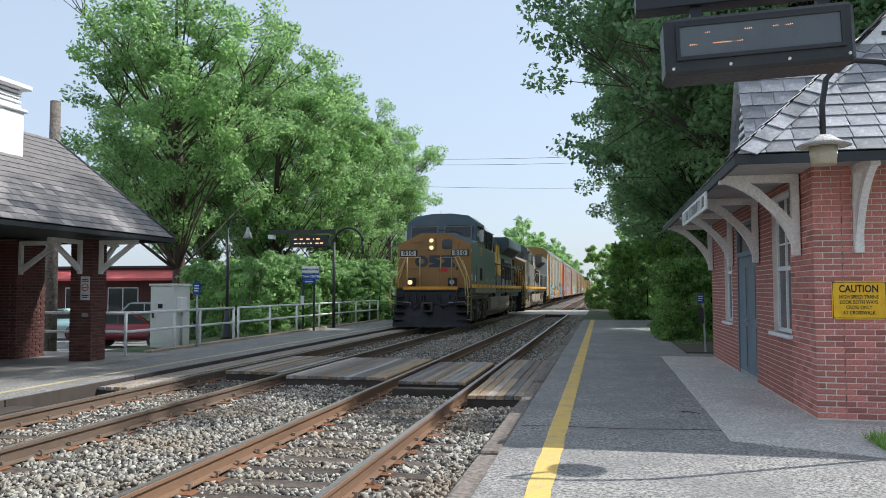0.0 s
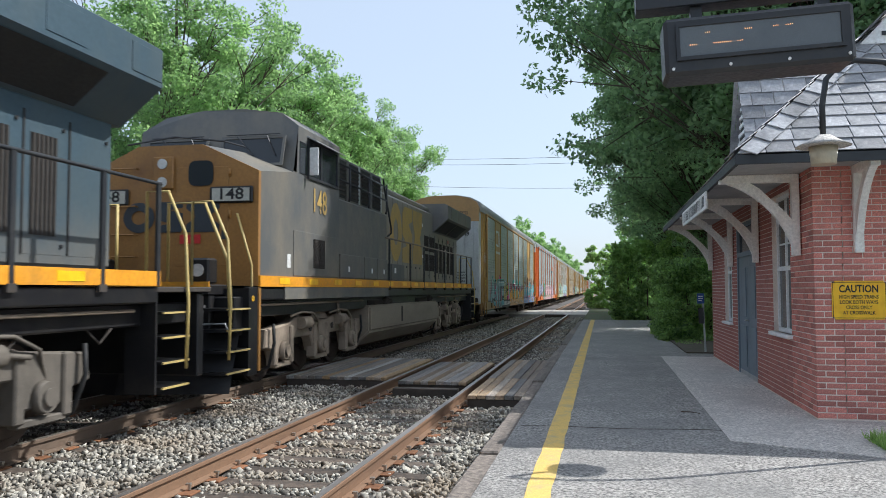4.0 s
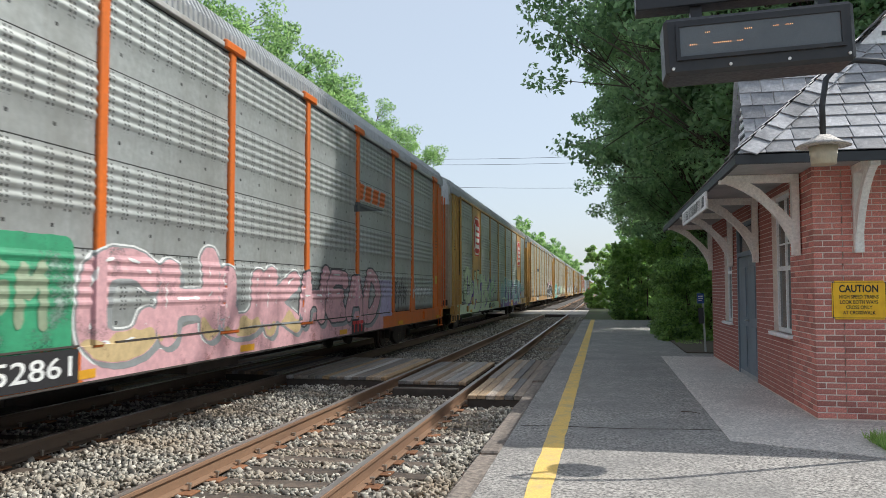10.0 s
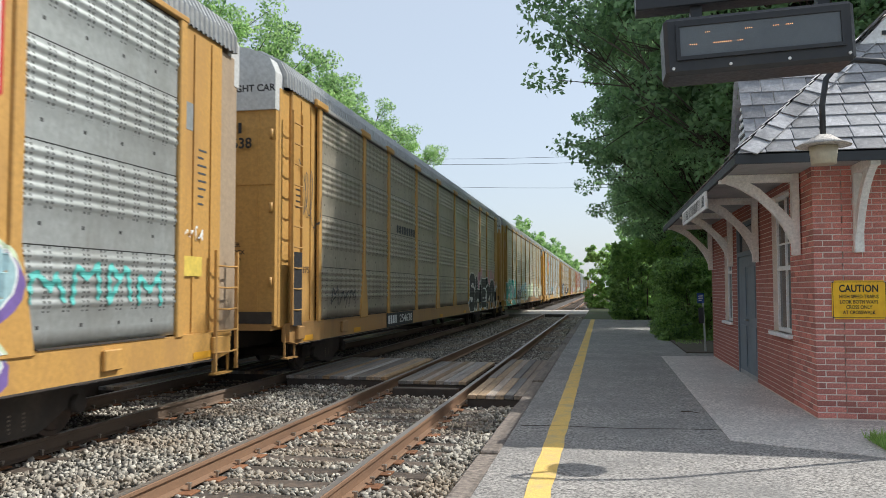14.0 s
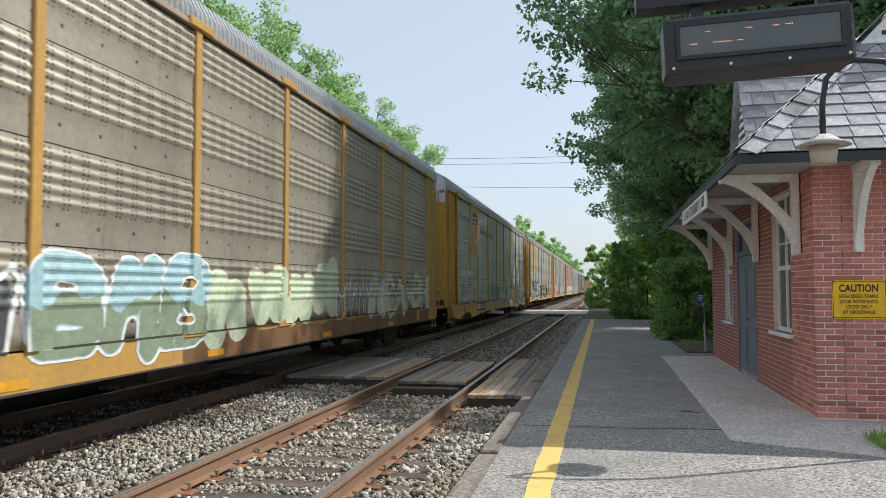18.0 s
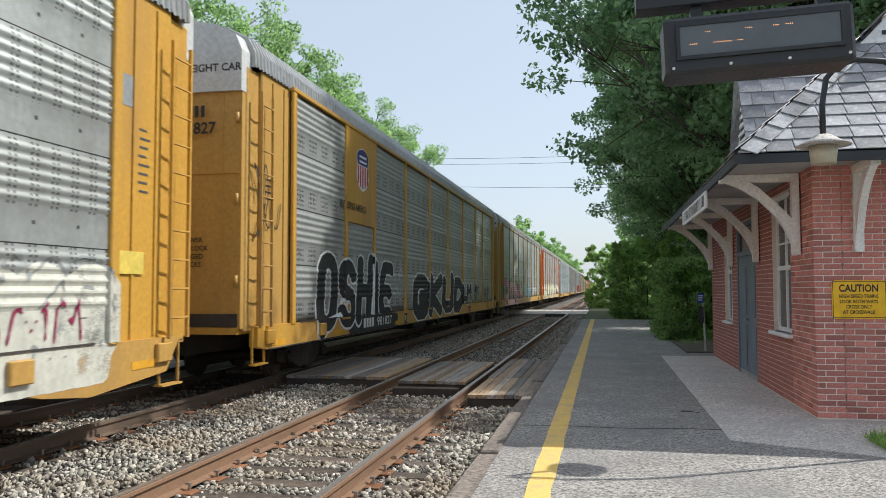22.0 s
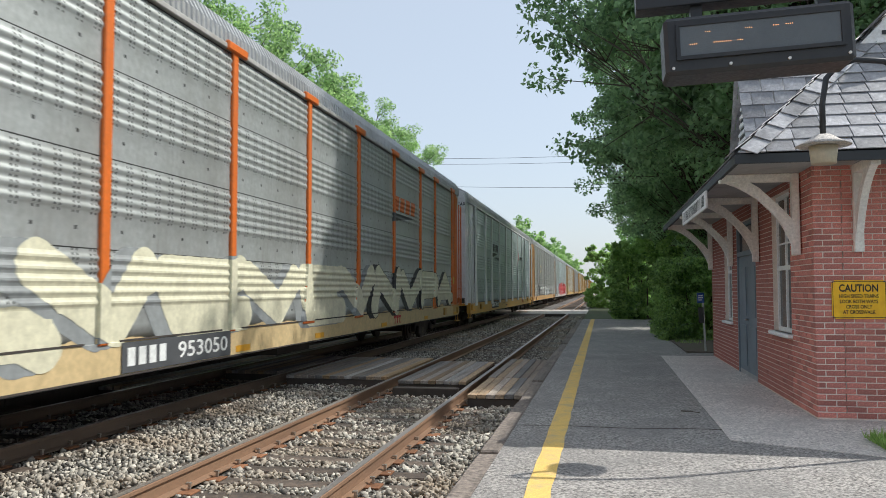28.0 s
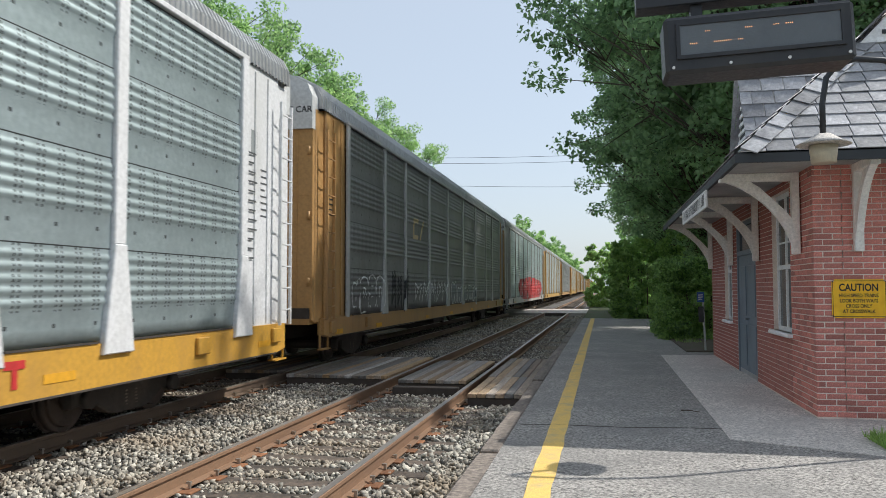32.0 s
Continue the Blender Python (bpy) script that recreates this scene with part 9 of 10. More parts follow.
def sill_number(car, k, digits, y0, y1, z0=0.72, z1=0.98, plate="black", ink="white"):
    y0, y1 = y0 + OFFSET.get(k, 0.0), y1 + OFFSET.get(k, 0.0)
    if plate:
        flat_box(car, y0 - 0.1, y1 + 0.1, z0 - 0.04, z1 + 0.03, SP[plate], HALF + 0.031, "number_patch", "black number patch")
    w = (y1 - y0)
    for i in range(4):
        a = y0 + w * 0.09 * i
        flat_box(car, a, a + w * 0.06, z0 + 0.03, z1 - 0.03, SP[ink], HALF + 0.036, "mark_bar")
    stencil(car, k, digits, y0 + w * 0.45, y1, z0 + 0.03, z1 - 0.03, ink, x=HALF + 0.0365)


def end_lettering(car, k, digits, ink="black"):
    for i, body in enumerate(("EXCESS", "HEIGHT", "CAR")) if SPECS[k].get("flat_end") else ((0, "EXCESS HEIGHT CAR"),):
        letters(body, 0.19 if SPECS[k].get("flat_end") else 0.16, SP[ink], car, pose(0.75, END_GAP - 0.056, 4.85 - 0.22 * i, 90), bold=0.004)
    letters(digits, 0.24, SP[ink], car, pose(0.75, END_GAP - 0.056, 3.95, 90), bold=0.005)
    for i in range(4):
        letters("I", 0.2, SP[ink], car, pose(0.6 + i * 0.1, END_GAP - 0.056, 4.2, 90), bold=0.02, name="mark_bar")
    for i, body in enumerate(("LOWER", "AND LOCK", "HINGED", "DECKS")):
        letters(body, 0.1, SP[ink], car, pose(0.75, END_GAP - 0.056, 2.3 - 0.12 * i, 90), bold=0.002)


def small_print(car, y0, y1, z0, z1, mat="black", x=HALF - 0.03, n=5, seed=1):
    rng = random.Random(seed)
    for i in range(n):
        z = z1 - (z1 - z0) * i / n
        a = y0 + rng.uniform(0, 0.1) * (y1 - y0)
        flat_box(car, a, y1 - rng.uniform(0, 0.4) * (y1 - y0), z - 0.025, z, SP[mat], x, "print_bar")


def octagon(car, y0, y1, z0, z1):
    def oct(a, b, c, d, q):
        w, h = (b - a) * 0.24 , (d - c) * 0.2
        return [(a + w, c), (b - w, c), (b, c + h), (b, d - h), (b - w, d), (a + w, d), (a, d - h), (a, c + h)]
    bm = bmesh.new()
    x = HALF + 0.016
    for (g, m, nm) in ((0.0, SP["red"], "emblem"), (0.05, SP["white"], "emblem_rim"), (0.11, SP["red"], "emblem_field")):
        bm = bmesh.new()
        prism(bm, oct(y0 + g, y1 - g, z0 + g, z1 - g, 0), x, x + 0.003, "x")
        part(nm, bm, m, car, "red octagon emblem with a white rim")
        x += 0.004
    for i in range(4):
        z = z1 - 0.42 - i * (z1 - z0 - 0.6) / 4
        flat_box(car, y0 + 0.3, y0 + 0.48, z - 0.14, z + 0.1, SP["white"], x, "emblem_bar")
        flat_box(car, y0 + 0.52, y1 - 0.28, z - 0.12, z + 0.04, SP["white"], x, "emblem_bar")


def shield(car, y0, y1, z0, z1):
    cy, w, h = (y0 + y1) / 2, (y1 - y0) / 2, z1 - z0
    out = [(cy, z0), (cy + w * 0.6, z0 + h * 0.1), (cy + w * 0.95, z0 + h * 0.3), (cy + w * 0.85, z0 + h * 0.6), (cy + w * 0.95, z0 + h * 0.8), (cy + w * 0.7, z0 + h * 0.9), (cy, z1), (cy - w * 0.7, z0 + h * 0.9), (cy - w * 0.95, z0 + h * 0.8), (cy - w * 0.85, z0 + h * 0.6), (cy - w * 0.95, z0 + h * 0.3), (cy - w * 0.6, z0 + h * 0.1)]
    x = HALF + 0.046
    bm = bmesh.new()
    prism(bm, out, x, x + 0.003, "x")
    part("emblem", bm, SP["white"], car, "shield emblem, blue over red and white stripes")
    top = [p for p in out if p[1] >= z0 + h * 0.59]
    bm = bmesh.new()
    prism(bm, [(cy + (a - cy) * 0.93, min(b, z1 - 0.03)) for a, b in top], x + 0.004, x + 0.007, "x")
    part("emblem_field", bm, SP["navy"], car)
    for i in range(5):
        a = cy - w * 0.78 + i * w * 0.36
        lo = z0 + h * (0.27 - 0.19 * math.cos((a + w * 0.09 - cy) / w * 1.5))
        part("emblem_stripe", boxes((x + 0.004, x + 0.007, a, a + w * 0.17, lo, z0 + h * 0.58)), SP["red"], car)
    for j in (0, 1):
        flat_box(car, cy - w * 0.55, cy + w * 0.55, z0 + h * (0.76 - 0.11 * j), z0 + h * (0.81 - 0.11 * j), SP["white"], x + 0.0075, "emblem_bar")


def slant_mark(car, k, y0, y1, z0, z1, col, wedge):
    """A row of slanted bars over a dark wedge, in the place of a painted company mark."""
    w = (y1 - y0) / 4
    for i in range(4):
        a = y0 + i * w
        spray(car, k, poly_bm([(a, z0), (a + w * 0.75, z0), (a + w * 0.95, z1), (a + w * 0.2, z1)]), SP[col], 0.006, "emblem", "slanted emblem bar")
    if wedge:
        spray(car, k, poly_bm([(y0 - 0.15, z0 - 0.08), (y1 - 0.1, z0 - 0.06), (y0 - 0.15, z0 - 0.3)]), SP[wedge], 0.006, "emblem", "dark emblem wedge")


def red_mark(car, y0, y1, z0, z1, ink="red", patch=None):
    if patch:
        flat_box(car, y0 - 0.06, y1 + 0.06, z0 - 0.06, z1 + 0.04, SP[patch], HALF + 0.0215, "mark_patch")
    w = (y1 - y0) / 3
    for i in range(3):
        flat_box(car, y0 + i * w, y0 + i * w + w * 0.85, z1 - (z1 - z0) * 0.3, z1, SP[ink], HALF + 0.0265, "mark_bar")
        flat_box(car, y0 + i * w + w * 0.32, y0 + i * w + w * 0.55, z0, z1 - (z1 - z0) * 0.3, SP[ink], HALF + 0.0265, "mark_bar")


def reflectors(car, k, seed):
    for i, y in enumerate((1.6, 4.4, 8.9 + (seed % 3) * 0.6, 13.2, 17.5, 22.0, 26.6)):
        flat_box(car, y, y + 0.45, 0.70, 0.79, SP["amber"], HALF + 0.0225, "reflector", "yellow reflective strip")


C = CARS
for k in range(12):
    reflectors(C[k], k, k)
for k, d in enumerate(("694449", "952861", "691851", "254638", "980734", "854318", "981827", "157667", "953050", "708242", "151420", "160233")):
    end_lettering(C[k], k, d)
    small_print(C[k], 1.35, 1.65, 2.9, 3.3, "black", HALF - 0.0395, 4, k)
    small_print(C[k], 26.75, 27.0, 2.6, 3.4, "dark", HALF - 0.0395, 8, k + 20)
    flat_box(C[k], 26.42, 26.62, 3.6, 3.95, SP["grey"], HALF - 0.0395, "notice", "faded notice panel")
    if k != 9:
        flat_box(C[k], 26.3, 26.85, 1.75, 2.0, SP["yellow"], HALF - 0.018, "notice", "yellow notice plate")

# first car
c = C[0]
for y0, y1, s in ((5.35, 6.1, 1), (6.3, 6.9, -1)):          # two joined white bows in the place of the painted mark
    z0, z1, w = 3.72, 4.42, 0.11
    pts = [(y1, z1 - 0.02), (y0 + 0.12, z1 - 0.02), (y0, z1 - 0.14), (y0, z0 + 0.12), (y0 + 0.12, z0), (y1, z0)] if s > 0 else [(y0, z0), (y0, z1), (y0 + 0.1, z1), (y1 - 0.1, z0), (y1, z0), (y1, z1)]
    segs = [(*p, *q) for p, q in zip(soften(pts, 1), soften(pts, 1)[1:])]
    Y, Z = side_grid(0, y0 - 0.2, y1 + 0.2, z0 - 0.2, z1 + 0.2, 0.03)
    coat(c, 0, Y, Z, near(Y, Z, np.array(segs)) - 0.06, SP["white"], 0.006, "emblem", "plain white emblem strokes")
for i in range(9):
    flat_box(c, 5.35 + i * 0.175, 5.46 + i * 0.175, 3.32, 3.43, SP["white"], HALF + 0.018, "print_bar")
bubbles(c, 0, 3.3, 8.6, 1.0, 2.2, "pink", 1, 8, "maroon")
bubbles(c, 0, 9.3, 11.1, 0.85, 1.9, "pink", 71, 3)
piece(c, 0, "ANTE", 3.55, 8.6, 0.66, 2.16, "sky", "black", 2, 0.2, 0.05, glow=("teal", 0.06), shadow=("black", 0.1, -0.1), low=("cyan", 0.2), shine="white", soft=0, lean=0.12)
piece(c, 0, "UP", 8.5, 10.3, 0.98, 2.05, "yellow", "black", 3, 0.16, 0.05, glow=("white", 0.04), shine="white", soft=1)
bubbles(c, 0, 10.8, 18.0, 1.1, 2.15, "teal", 4, 10, thin=True)
piece(c, 0, "?????", 11.1, 18.3, 0.62, 2.1, "maroon", "white", 6, 0.25, 0.04, shadow=("black", 0.06, -0.05), low=("amber", 0.62), shine="cream", soft=0, lean=-0.2)
bubbles(c, 0, 19.2, 27.0, 1.7, 2.5, "brown", 5, 9, thin=True)
bubbles(c, 0, 18.9, 27.3, 0.6, 1.1, "blue", 6, 12)
piece(c, 0, "?ABN?", 19.3, 27.1, 0.82, 2.16, "cyan", "red", 7, 0.22, 0.06, glow=("cream", 0.04), low=("blue", 0.22), shine="sky", soft=0, lean=0.15)
outline(c, 0, "??", 1.45, 2.25, 2.65, 3.25, "white", 8, 0.03, 0.025)
sill_number(c, 0, "694449", 8.45, 11.05)
flat_box(c, 1.75, 2.2, 1.75, 2.0, SP["yellow"], HALF - 0.018, "notice", "yellow notice plate")

# orange car
c = C[1]
piece(c, 1, "MILIE", 2.2, 5.6, 1.0, 2.2, "lilac", "dark", 11, 0.2, 0.07, soft=2, shine="white")
piece(c, 1, "GNG", 5.55, 7.05, 1.12, 2.02, "lilac", "dark", 12, 0.13, 0.06, soft=2)
field_box(c, 1, 7.2, 9.6, 0.96, 2.1, "green")
tag(c, 1, "?G?", 7.5, 9.3, 1.2, 1.9, "sage", 13, 0.06)
bubbles(c, 1, 9.7, 20.6, 0.62, 1.15, "rose", 12, 14, thin=True)
piece(c, 1, "CHUK", 9.65, 15.4, 0.78, 2.12, "rose", "grey", 14, 0.24, 0.03, glow=("white", 0.03), shadow=("grey", 0.08, -0.06), low=("sand", 0.25), shine="white", soft=1)
piece(c, 1, "HEAD", 15.5, 20.3, 0.78, 2.14, "rose", "dark", 15, 0.2, 0.05, shadow=("grey", 0.1, -0.08), shine="white", soft=1, lean=0.1)
field_box(c, 1, 20.35, 21.4, 0.95, 1.8, "lilac")
slant_mark(c, 1, 18.5, 20.75, 3.5, 3.85, "orange", "dark")
red_mark(c, 18.3, 19.05, 0.7, 0.93, "red", "black")
tag(c, 1, "?????", 23.4, 25.7, 1.3, 1.75, "white", 16, 0.022)
tag(c, 1, "???", 21.5, 22.9, 1.1, 2.0, "dark", 17, 0.025)
tag(c, 1, "??", 1.35, 1.95, 1.5, 2.1, "white", 18, 0.014)
sill_number(c, 1, "952861", 7.2, 9.5)

# octagon car
c = C[2]
for a, b in ((5.28, 6.94), (21.66, 23.32)):
    octagon(c, a, b, 2.95, 4.55)
bubbles(c, 2, 1.5, 13.0, 0.6, 1.03, "pale", 15, 20)
for a, b, e, f in ((2.99, 1.92, 3.42, 2.26), (3.5, 2.0, 3.88, 2.33), (2.64, 1.13, 2.93, 1.46), (3.0, 1.2, 3.6, 1.8), (3.95, 1.75, 4.4, 2.15), (5.5, 1.95, 5.8, 2.3), (6.2, 2.0, 6.6, 2.35), (11.2, 1.45, 11.9, 1.95)):
    field_box(c, 2, a, e, b, f, "pale", 0.0035, "black")
bubbles(c, 2, 4.2, 8.6, 1.1, 1.75, "sand", 16, 6, thin=True)
piece(c, 2, "DARK", 3.3, 9.8, 0.85, 2.5, "pale", "mint", 19, 0.23, 0.02, shadow=("purple", 0.14, -0.05), shine="white", soft=1, lean=-0.25, jit=0.1)
piece(c, 2, "?", 9.5, 11.4, 0.95, 2.4, "mint", "white", 20, 0.18, 0.03, shadow=("purple", 0.1, -0.04), soft=1)
bubbles(c, 2, 13.4, 22.8, 0.62, 2.1, "purple", 18, 8, thin=True)
piece(c, 2, "?UTHOR", 13.7, 23.4, 0.72, 2.24, "sky", "white", 21, 0.25, 0.03, glow=("pale", 0.05), shadow=("purple", 0.1, -0.08), shine="white", soft=1, lean=0.1)
tag(c, 2, "????", 23.6, 25.9, 1.35, 1.95, "teal", 22, 0.03)
tag(c, 2, "??", 26.35, 26.9, 2.2, 2.45, "white", 65, 0.014)
red_mark(c, 18.4, 19.1, 0.7, 0.95, "red", "yellow")
sill_number(c, 2, "691851", 9.3, 11.2, plate=None, ink="dark")

# dusty ochre car
c = C[3]
scribble(c, 3, 1.5, 2.2, 2.6, 3.9, "dark", 22, 0.022)
stencil(c, 3, "6375", 1.5, 1.95, 1.86, 1.98, "black", x=HALF - 0.015)
flat_box(c, 0.95, 1.35, 0.98, 2.2, SP["black"], HALF + 0.095, "paint_patch", "black painted patch on the ladder")
sill_number(c, 3, "254638", 7.0, 9.4)
tag(c, 3, "???", 3.0, 4.6, 1.15, 1.7, "dark", 23, 0.02)
for i in range(8):
    flat_box(c, 7.9 + i * 0.25, 8.05 + i * 0.25, 3.0, 3.2, SP["dark"], HALF + 0.01, "print_bar")
bubbles(c, 3, 20.4, 26.3, 1.6, 2.5, "rose", 24, 6, thin=True)
piece(c, 3, "SHEMN", 18.7, 26.6, 0.62, 2.24, "black", "white", 25, 0.27, 0.06, shadow=("white", 0.08, -0.06), shine=None, soft=0, lean=0.15, solid=True)
tag(c, 3, "?EW", 26.6, 27.3, 1.55, 1.85, "white", 26, 0.016)

# yellow car with the round emblem
c = C[4]
bm = bmesh.new()
disc(bm, (HALF - 0.012, 1.85, 3.95), "x", 0.36, 0.012, 28)
part("emblem", bm, SP["white"], c, "round blue and white emblem")
bm = bmesh.new()
disc(bm, (HALF - 0.004, 1.85, 3.95), "x", 0.33, 0.006, 28)
part("emblem_field", bm, SP["blue"], c)
part("emblem_cross", boxes((HALF, HALF + 0.003, 1.8, 1.9, 3.66, 4.24), (HALF, HALF + 0.003, 1.56, 2.14, 3.9, 4.0)), SP["white"], c)
stencil(c, 4, "23638", 1.5, 2.2, 2.55, 2.7, "black", x=HALF - 0.015)
bubbles(c, 4, 1.7, 6.9, 0.6, 1.05, "teal", 26, 9, thin=True)
piece(c, 4, "?EOY?", 1.6, 6.95, 0.8, 2.18, "teal", "white", 27, 0.22, 0.06, shadow=("white", 0.05, -0.05), low=("sand", 0.18), soft=2, lean=0.15)
tag(c, 4, "???", 7.4, 9.9, 0.95, 1.95, "white", 28, 0.03)
piece(c, 4, "??", 7.6, 9.7, 0.9, 1.8, "dark", "grey", 29, 0.16, 0.03, soft=1)
piece(c, 4, "B?B", 9.9, 13.2, 0.82, 2.12, "sky", "white", 30, 0.2, 0.04, low=("sage", 0.5), soft=2)
piece(c, 4, "????", 13.1, 18.4, 0.82, 2.2, "pale", "cream", 31, 0.25, 0.05, soft=0, jit=0.1)
tag(c, 4, "?????", 18.2, 20.6, 1.0, 1.9, "white", 32, 0.025)
bubbles(c, 4, 12.6, 26.4, 0.6, 0.98, "brown", 62, 16, thin=True)
piece(c, 4, "???", 20.3, 22.6, 0.8, 2.0, "cream", "sky", 33, 0.22, 0.05, soft=2)
outline(c, 4, "DANBH", 21.7, 26.3, 0.95, 2.05, "brown", 34, 0.17, 0.03)
piece(c, 4, "DANBH", 21.7, 26.3, 0.95, 2.05, "cream", None, 34, 0.14, 0.0, soft=2, jit=0.05)
sill_number(c, 4, "980734", 7.3, 9.3, plate="dark")

# yellow car with the shield
c = C[5]
shield(c, 5.45, 6.65, 3.35, 4.7)
stencil(c, 5, "BUILDING", 8.2, 10.1, 3.9, 4.15, "dark")
stencil(c, 5, "AMERICA", 10.45, 12.3, 3.9, 4.15, "dark")
tag(c, 5, "????YOUR?LI??", 3.15, 5.7, 2.05, 2.3, "white", 35, 0.016, 0, 0.02)
piece(c, 5, "?OO", 3.1, 5.0, 1.0, 1.95, "white", None, 36, 0.17, 0.0, soft=2, thin=True)
outline(c, 5, "????", 5.9, 9.9, 1.2, 2.0, "white", 37, 0.12, 0.03)
piece(c, 5, "??", 11.0, 13.1, 0.98, 2.05, "grey", "sky", 38, 0.13, 0.03, soft=0)
tag(c, 5, "??", 11.2, 12.9, 1.05, 2.0, "cyan", 39, 0.025)
tag(c, 5, "???", 13.0, 13.9, 1.1, 1.9, "dark", 40, 0.022)
piece(c, 5, "N?OE", 14.3, 19.1, 0.6, 2.08, "white", None, 41, 0.2, 0.0, shadow=("grey", 0.1, -0.08), soft=1, lean=0.2, thin=True)
tag(c, 5, "?J?RSTK", 19.0, 21.4, 1.98, 2.25, "white", 42, 0.016)
piece(c, 5, "MBLB", 19.1, 22.7, 0.7, 2.0, "sand", "black", 43, 0.24, 0.03, soft=2)
tag(c, 5, "RIP?", 21.7, 23.1, 2.02, 2.32, "white", 44, 0.016)
bubbles(c, 5, 23.0, 26.4, 0.62, 2.05, "chalk", 38, 5, thin=True)
outline(c, 5, "?MKB", 23.2, 26.2, 0.9, 1.95, "grey", 45, 0.15, 0.025)
tag(c, 5, "???", 24.2, 25.9, 1.0, 1.75, "maroon", 71, 0.014)
tag(c, 5, "?????", 23.2, 24.2, 1.65, 1.85, "red", 46, 0.014)
sill_number(c, 5, "854318", 7.1, 9.4, plate="dark")

# bright car with black letters
c = C[6]
shield(c, 5.65, 6.55, 3.65, 4.6)
stencil(c, 6, "BUILDING AMERICA", 5.3, 6.95, 3.2, 3.36, "black")
piece(c, 6, "OSHIE", 3.45, 8.65, 0.68, 2.44, "black", "white", 47, 0.26, 0.065, soft=1, lean=0.1, jit=0.05, solid=True)
bubbles(c, 6, 5.3, 9.2, 0.58, 1.0, "black", 48, 6)
piece(c, 6, "GKUD", 10.75, 18.75, 0.6, 2.22, "black", "white", 49, 0.36, 0.075, soft=0, lean=0.12, jit=0.05, solid=True)
piece(c, 6, "LM", 18.65, 20.5, 1.05, 1.84, "black", "white", 50, 0.14, 0.06, soft=0, solid=True)
tag(c, 6, "YL?B", 8.75, 9.6, 1.75, 2.1, "white", 51, 0.016)
tag(c, 6, "LMNO", 8.75, 9.6, 1.35, 1.68, "white", 52, 0.016)
scribble(c, 6, 1.5, 2.3, 2.3, 3.6, "black", 40, 0.03)
tag(c, 6, "?????", 21.2, 22.4, 1.15, 1.9, "black", 41, 0.016)
tag(c, 6, "????", 23.4, 25.5, 1.1, 1.9, "black", 53, 0.03)
red_mark(c, 19.6, 20.4, 0.7, 0.92, "maroon")
sill_number(c, 6, "981827", 6.8, 9.1)
flat_box(c, 9.85, 10.15, 0.68, 0.95, SP["black"], HALF + 0.0215, "mark_patch")
stencil(c, 6, "R1", 9.88, 10.12, 0.73, 0.9, "white", x=HALF + 0.027)

# pink and green piece
c = C[7]
bubbles(c, 7, 1.9, 12.4, 1.1, 2.35, "green", 43, 9)
bubbles(c, 7, 2.9, 9.8, 0.6, 1.02, "rose", 54, 12)
piece(c, 7, "DRNA", 2.6, 12.2, 0.78, 2.24, "rose", "maroon", 55, 0.34, 0.05, glow=("white", 0.03), shadow=("red", -0.16, 0.02), shine="white", soft=0, lean=-0.2)
for y0 in (3.6, 5.0, 6.5, 8.2, 10.6):
    for i in range(3):
        field_box(c, 7, y0, y0 + 0.16, 1.3 + i * 0.17, 1.42 + i * 0.17, "amber", 0.0135)
scribble(c, 7, 1.6, 2.35, 2.35, 3.2, "red", 45, 0.045)
stencil(c, 7, "7667", 1.7, 2.15, 1.98, 2.12, "black", x=HALF - 0.015)
for y0, y1, z0, z1 in ((8.1, 8.16, 3.1, 3.75), (9.35, 9.41, 3.1, 3.75), (8.1, 8.25, 3.1, 3.15), (8.1, 8.25, 3.7, 3.75), (9.26, 9.41, 3.1, 3.15), (9.26, 9.41, 3.7, 3.75)):
    spray(c, 7, poly_bm([(y0, z0), (y1, z0), (y1, z1), (y0, z1)]), SP["dark"], 0.006, "emblem", "dark bracket emblem")
slant_mark(c, 7, 8.35, 9.2, 3.3, 3.58, "dark", None)
piece(c, 7, "?????", 13.2, 18.5, 1.0, 1.9, "sky", "white", 56, 0.13, 0.04, shadow=("blue", 0.08, -0.06), soft=0)
tag(c, 7, "????", 19.5, 23.0, 1.2, 1.8, "white", 57, 0.025)
sill_number(c, 7, "7667", 8.0, 9.8, plate=None, ink="dark")

# orange car with cream letters
c = C[8]
bubbles(c, 8, 2.6, 26.4, 0.58, 1.06, "sand", 50, 34)
piece(c, 8, "ILVEVEV", 2.9, 16.9, 0.92, 2.14, "cream", None, 58, 0.27, 0.0, shadow=("grey", -0.34, -0.02), soft=0, lean=-0.25, jit=0.05, solid=True, flat=1.1, broad=True)
piece(c, 8, "NVPA", 16.9, 26.2, 0.92, 2.12, "cream", "black", 59, 0.28, 0.02, shadow=("black", -0.36, 0.0), soft=0, lean=0.2, jit=0.05, solid=True, flat=1.1, broad=True)
slant_mark(c, 8, 18.7, 21.0, 3.55, 3.92, "orange", "dark")
scribble(c, 8, 1.4, 2.1, 2.9, 4.0, "purple", 51, 0.025)
stencil(c, 8, "27964", 1.5, 1.98, 2.27, 2.4, "black", x=HALF - 0.015)
flat_box(c, 1.35, 2.2, 1.6, 1.72, SP["cream"], HALF - 0.016, "notice")
red_mark(c, 18.6, 19.3, 0.72, 0.92, "red")
sill_number(c, 8, "953050", 7.6, 9.9, plate="dark", ink="white")

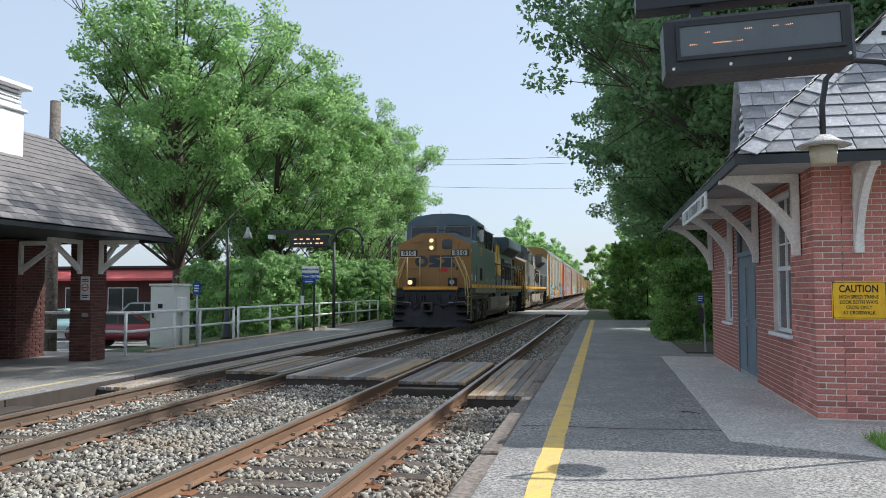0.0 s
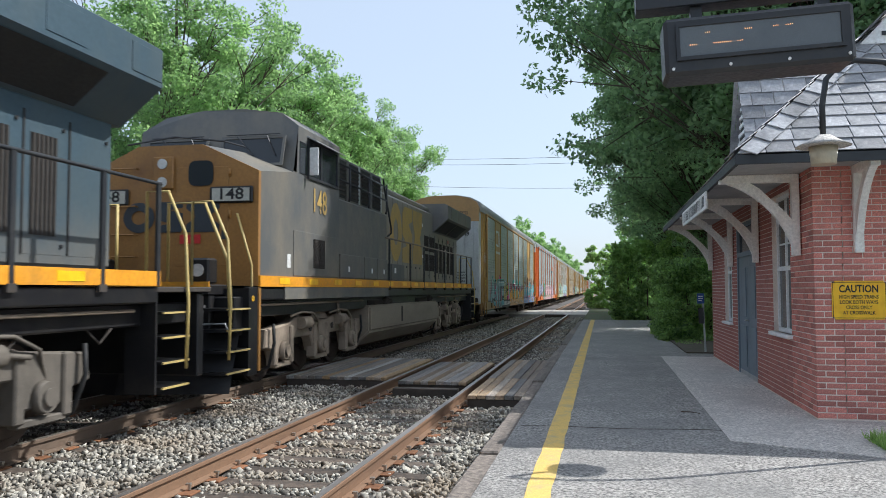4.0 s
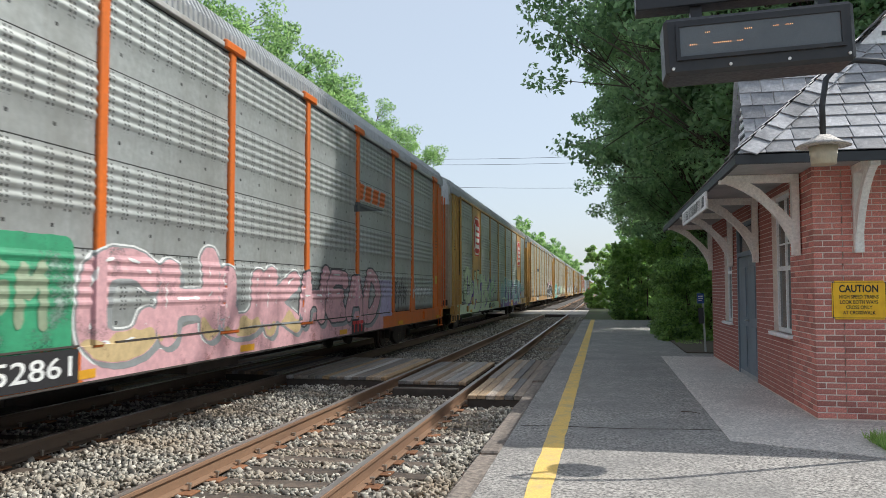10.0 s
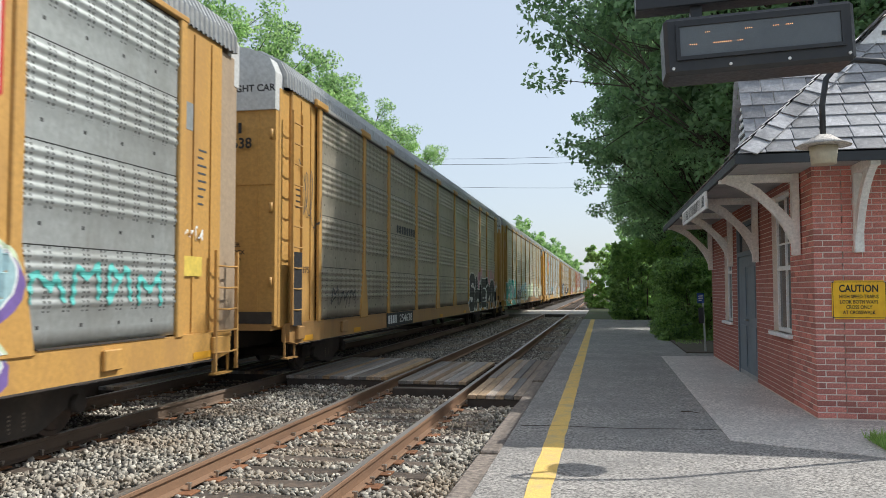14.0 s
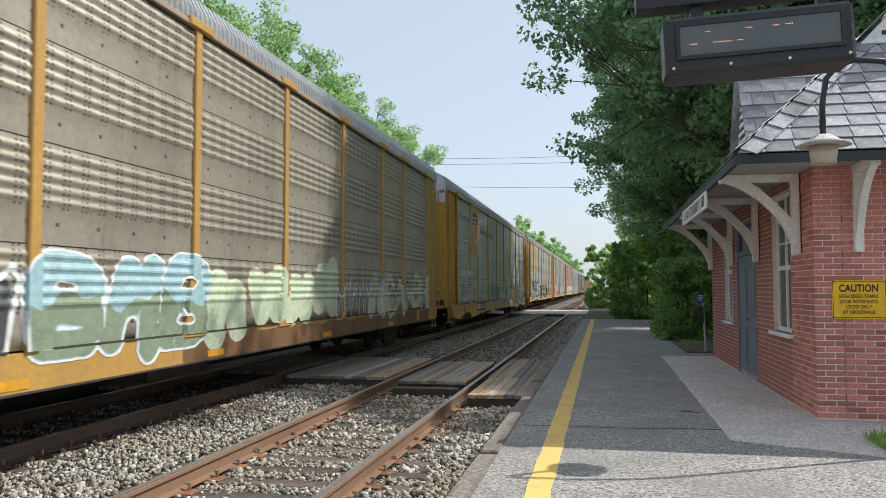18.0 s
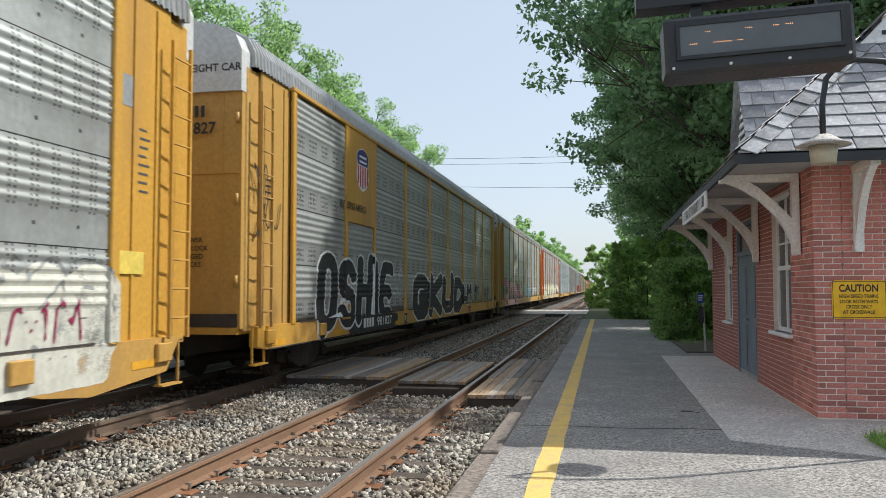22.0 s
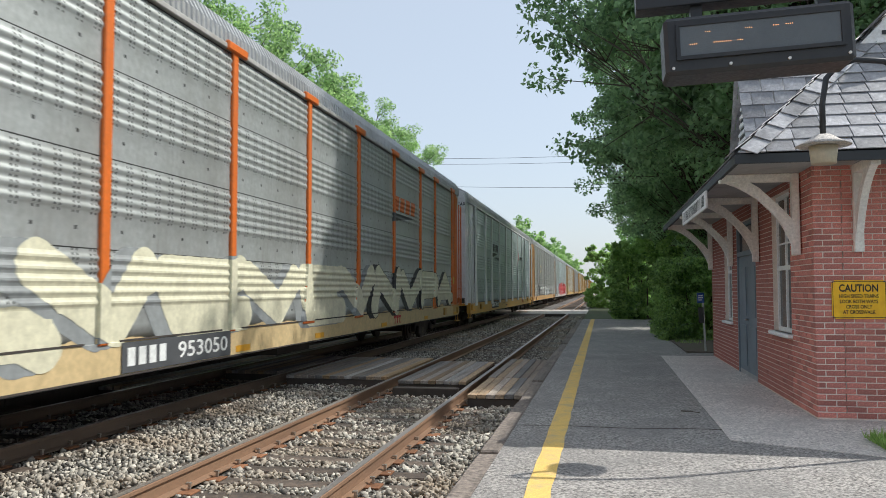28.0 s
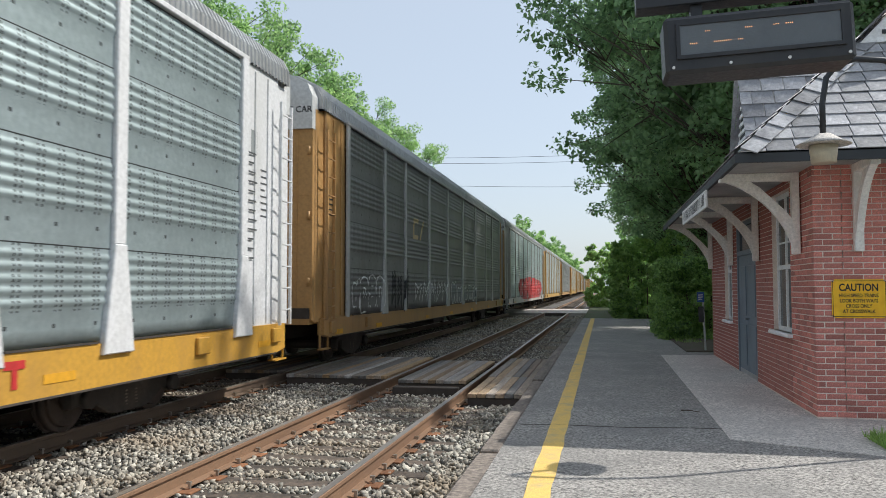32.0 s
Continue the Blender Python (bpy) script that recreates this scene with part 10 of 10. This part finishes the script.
# white car
c = C[9]
slant_mark(c, 9, 8.1, 10.0, 3.35, 3.7, "black", "black")
for i in range(11):
    flat_box(c, 8.1 + i * 0.18, 8.2 + i * 0.18, 2.98, 3.1, SP["black"], HALF + 0.02, "print_bar")
for s in (1, -1):
    spray(c, 9, poly_bm([(19.4, 3.55 - s * 0.22), (19.53, 3.55 - s * 0.22), (19.95, 3.55 + s * 0.22), (19.82, 3.55 + s * 0.22)]), SP["red"], 0.006, "emblem", "red crossed emblem")
for i in range(7):
    flat_box(c, 19.6 + i * 0.22, 19.75 + i * 0.22, 3.36, 3.55, SP["black"], HALF + 0.02, "print_bar")
sill_number(c, 9, "708242", 7.65, 9.9)
red_mark(c, 20.9, 21.8, 0.7, 0.95, "red")
stencil(c, 9, "LD LMT 60000", 11.3, 12.22, 0.81, 0.89, "black", x=HALF + 0.0265)
stencil(c, 9, "RLH80E", 12.42, 12.97, 0.69, 0.78, "black", x=HALF + 0.0265)
stencil(c, 9, "PLATE", 10.95, 11.15, 0.87, 0.91, "black", x=HALF + 0.0265)
stencil(c, 9, "J", 11.0, 11.1, 0.74, 0.84, "black", x=HALF + 0.0265)
small_print(c, 26.25, 26.6, 1.9, 3.6, "dark", HALF - 0.018, 12, 9)

# grimy dark car
c = C[10]
for pts in ([(8.0, 3.5), (8.6, 3.5), (8.6, 3.38), (8.14, 3.38), (8.14, 3.05), (8.6, 3.05), (8.6, 2.93), (8.0, 2.93)], [(8.75, 2.93), (8.9, 2.93), (9.3, 3.5), (9.15, 3.5)]):
    spray(c, 10, poly_bm(pts), SP["sand"], 0.006, "emblem", "faded pale emblem strokes")
outline(c, 10, "?OSO", 2.6, 5.0, 1.05, 1.95, "white", 52, 0.12, 0.04)
tag(c, 10, "???", 5.6, 7.4, 1.0, 2.2, "black", 53, 0.05)
tag(c, 10, "?????", 8.0, 13.0, 1.1, 2.0, "white", 54, 0.03)
piece(c, 10, "?????", 13.4, 19.0, 1.05, 1.9, "grey", "white", 55, 0.15, 0.04, soft=1)
# red-bottomed grey car
c = C[11]
cloud(c, 11, 7.0, 25.5, 0.8, 2.3, "red", 56, rough=0.08)
piece(c, 11, "????????", 8.0, 24.0, 1.0, 2.1, "red", "rose", 57, 0.22, 0.04, soft=1)


def motions():
    times = [0, 2, 4, 6, 8, 10, 12, 14, 16, 18, 20, 22, 24, 26, 28, 30, 32]
    for ob, d in MOVERS:
        walk(ob, [(float(t), pose(FAR_X, train_at(t) + d, 0)) for t in times])
    # the wheels roll while they pass through the view
    for ob, d, at, h, r in SPINNERS:
        rows = []
        for f in range(0, 961):
            t = f / 30
            y = train_at(t) + d + at
            if -14 < y < 45:
                rows.append((t, pose(0, at, h, math.degrees(-y / r) % 360)))
        if not rows:
            rows = [(0.0, pose(0, at, h))]
        rows = ([(0.0, rows[0][1])] if rows[0][0] > 0.04 else []) + rows + ([(32.0, rows[-1][1])] if rows[-1][0] < 31.96 else [])
        walk(ob, rows)


motions()
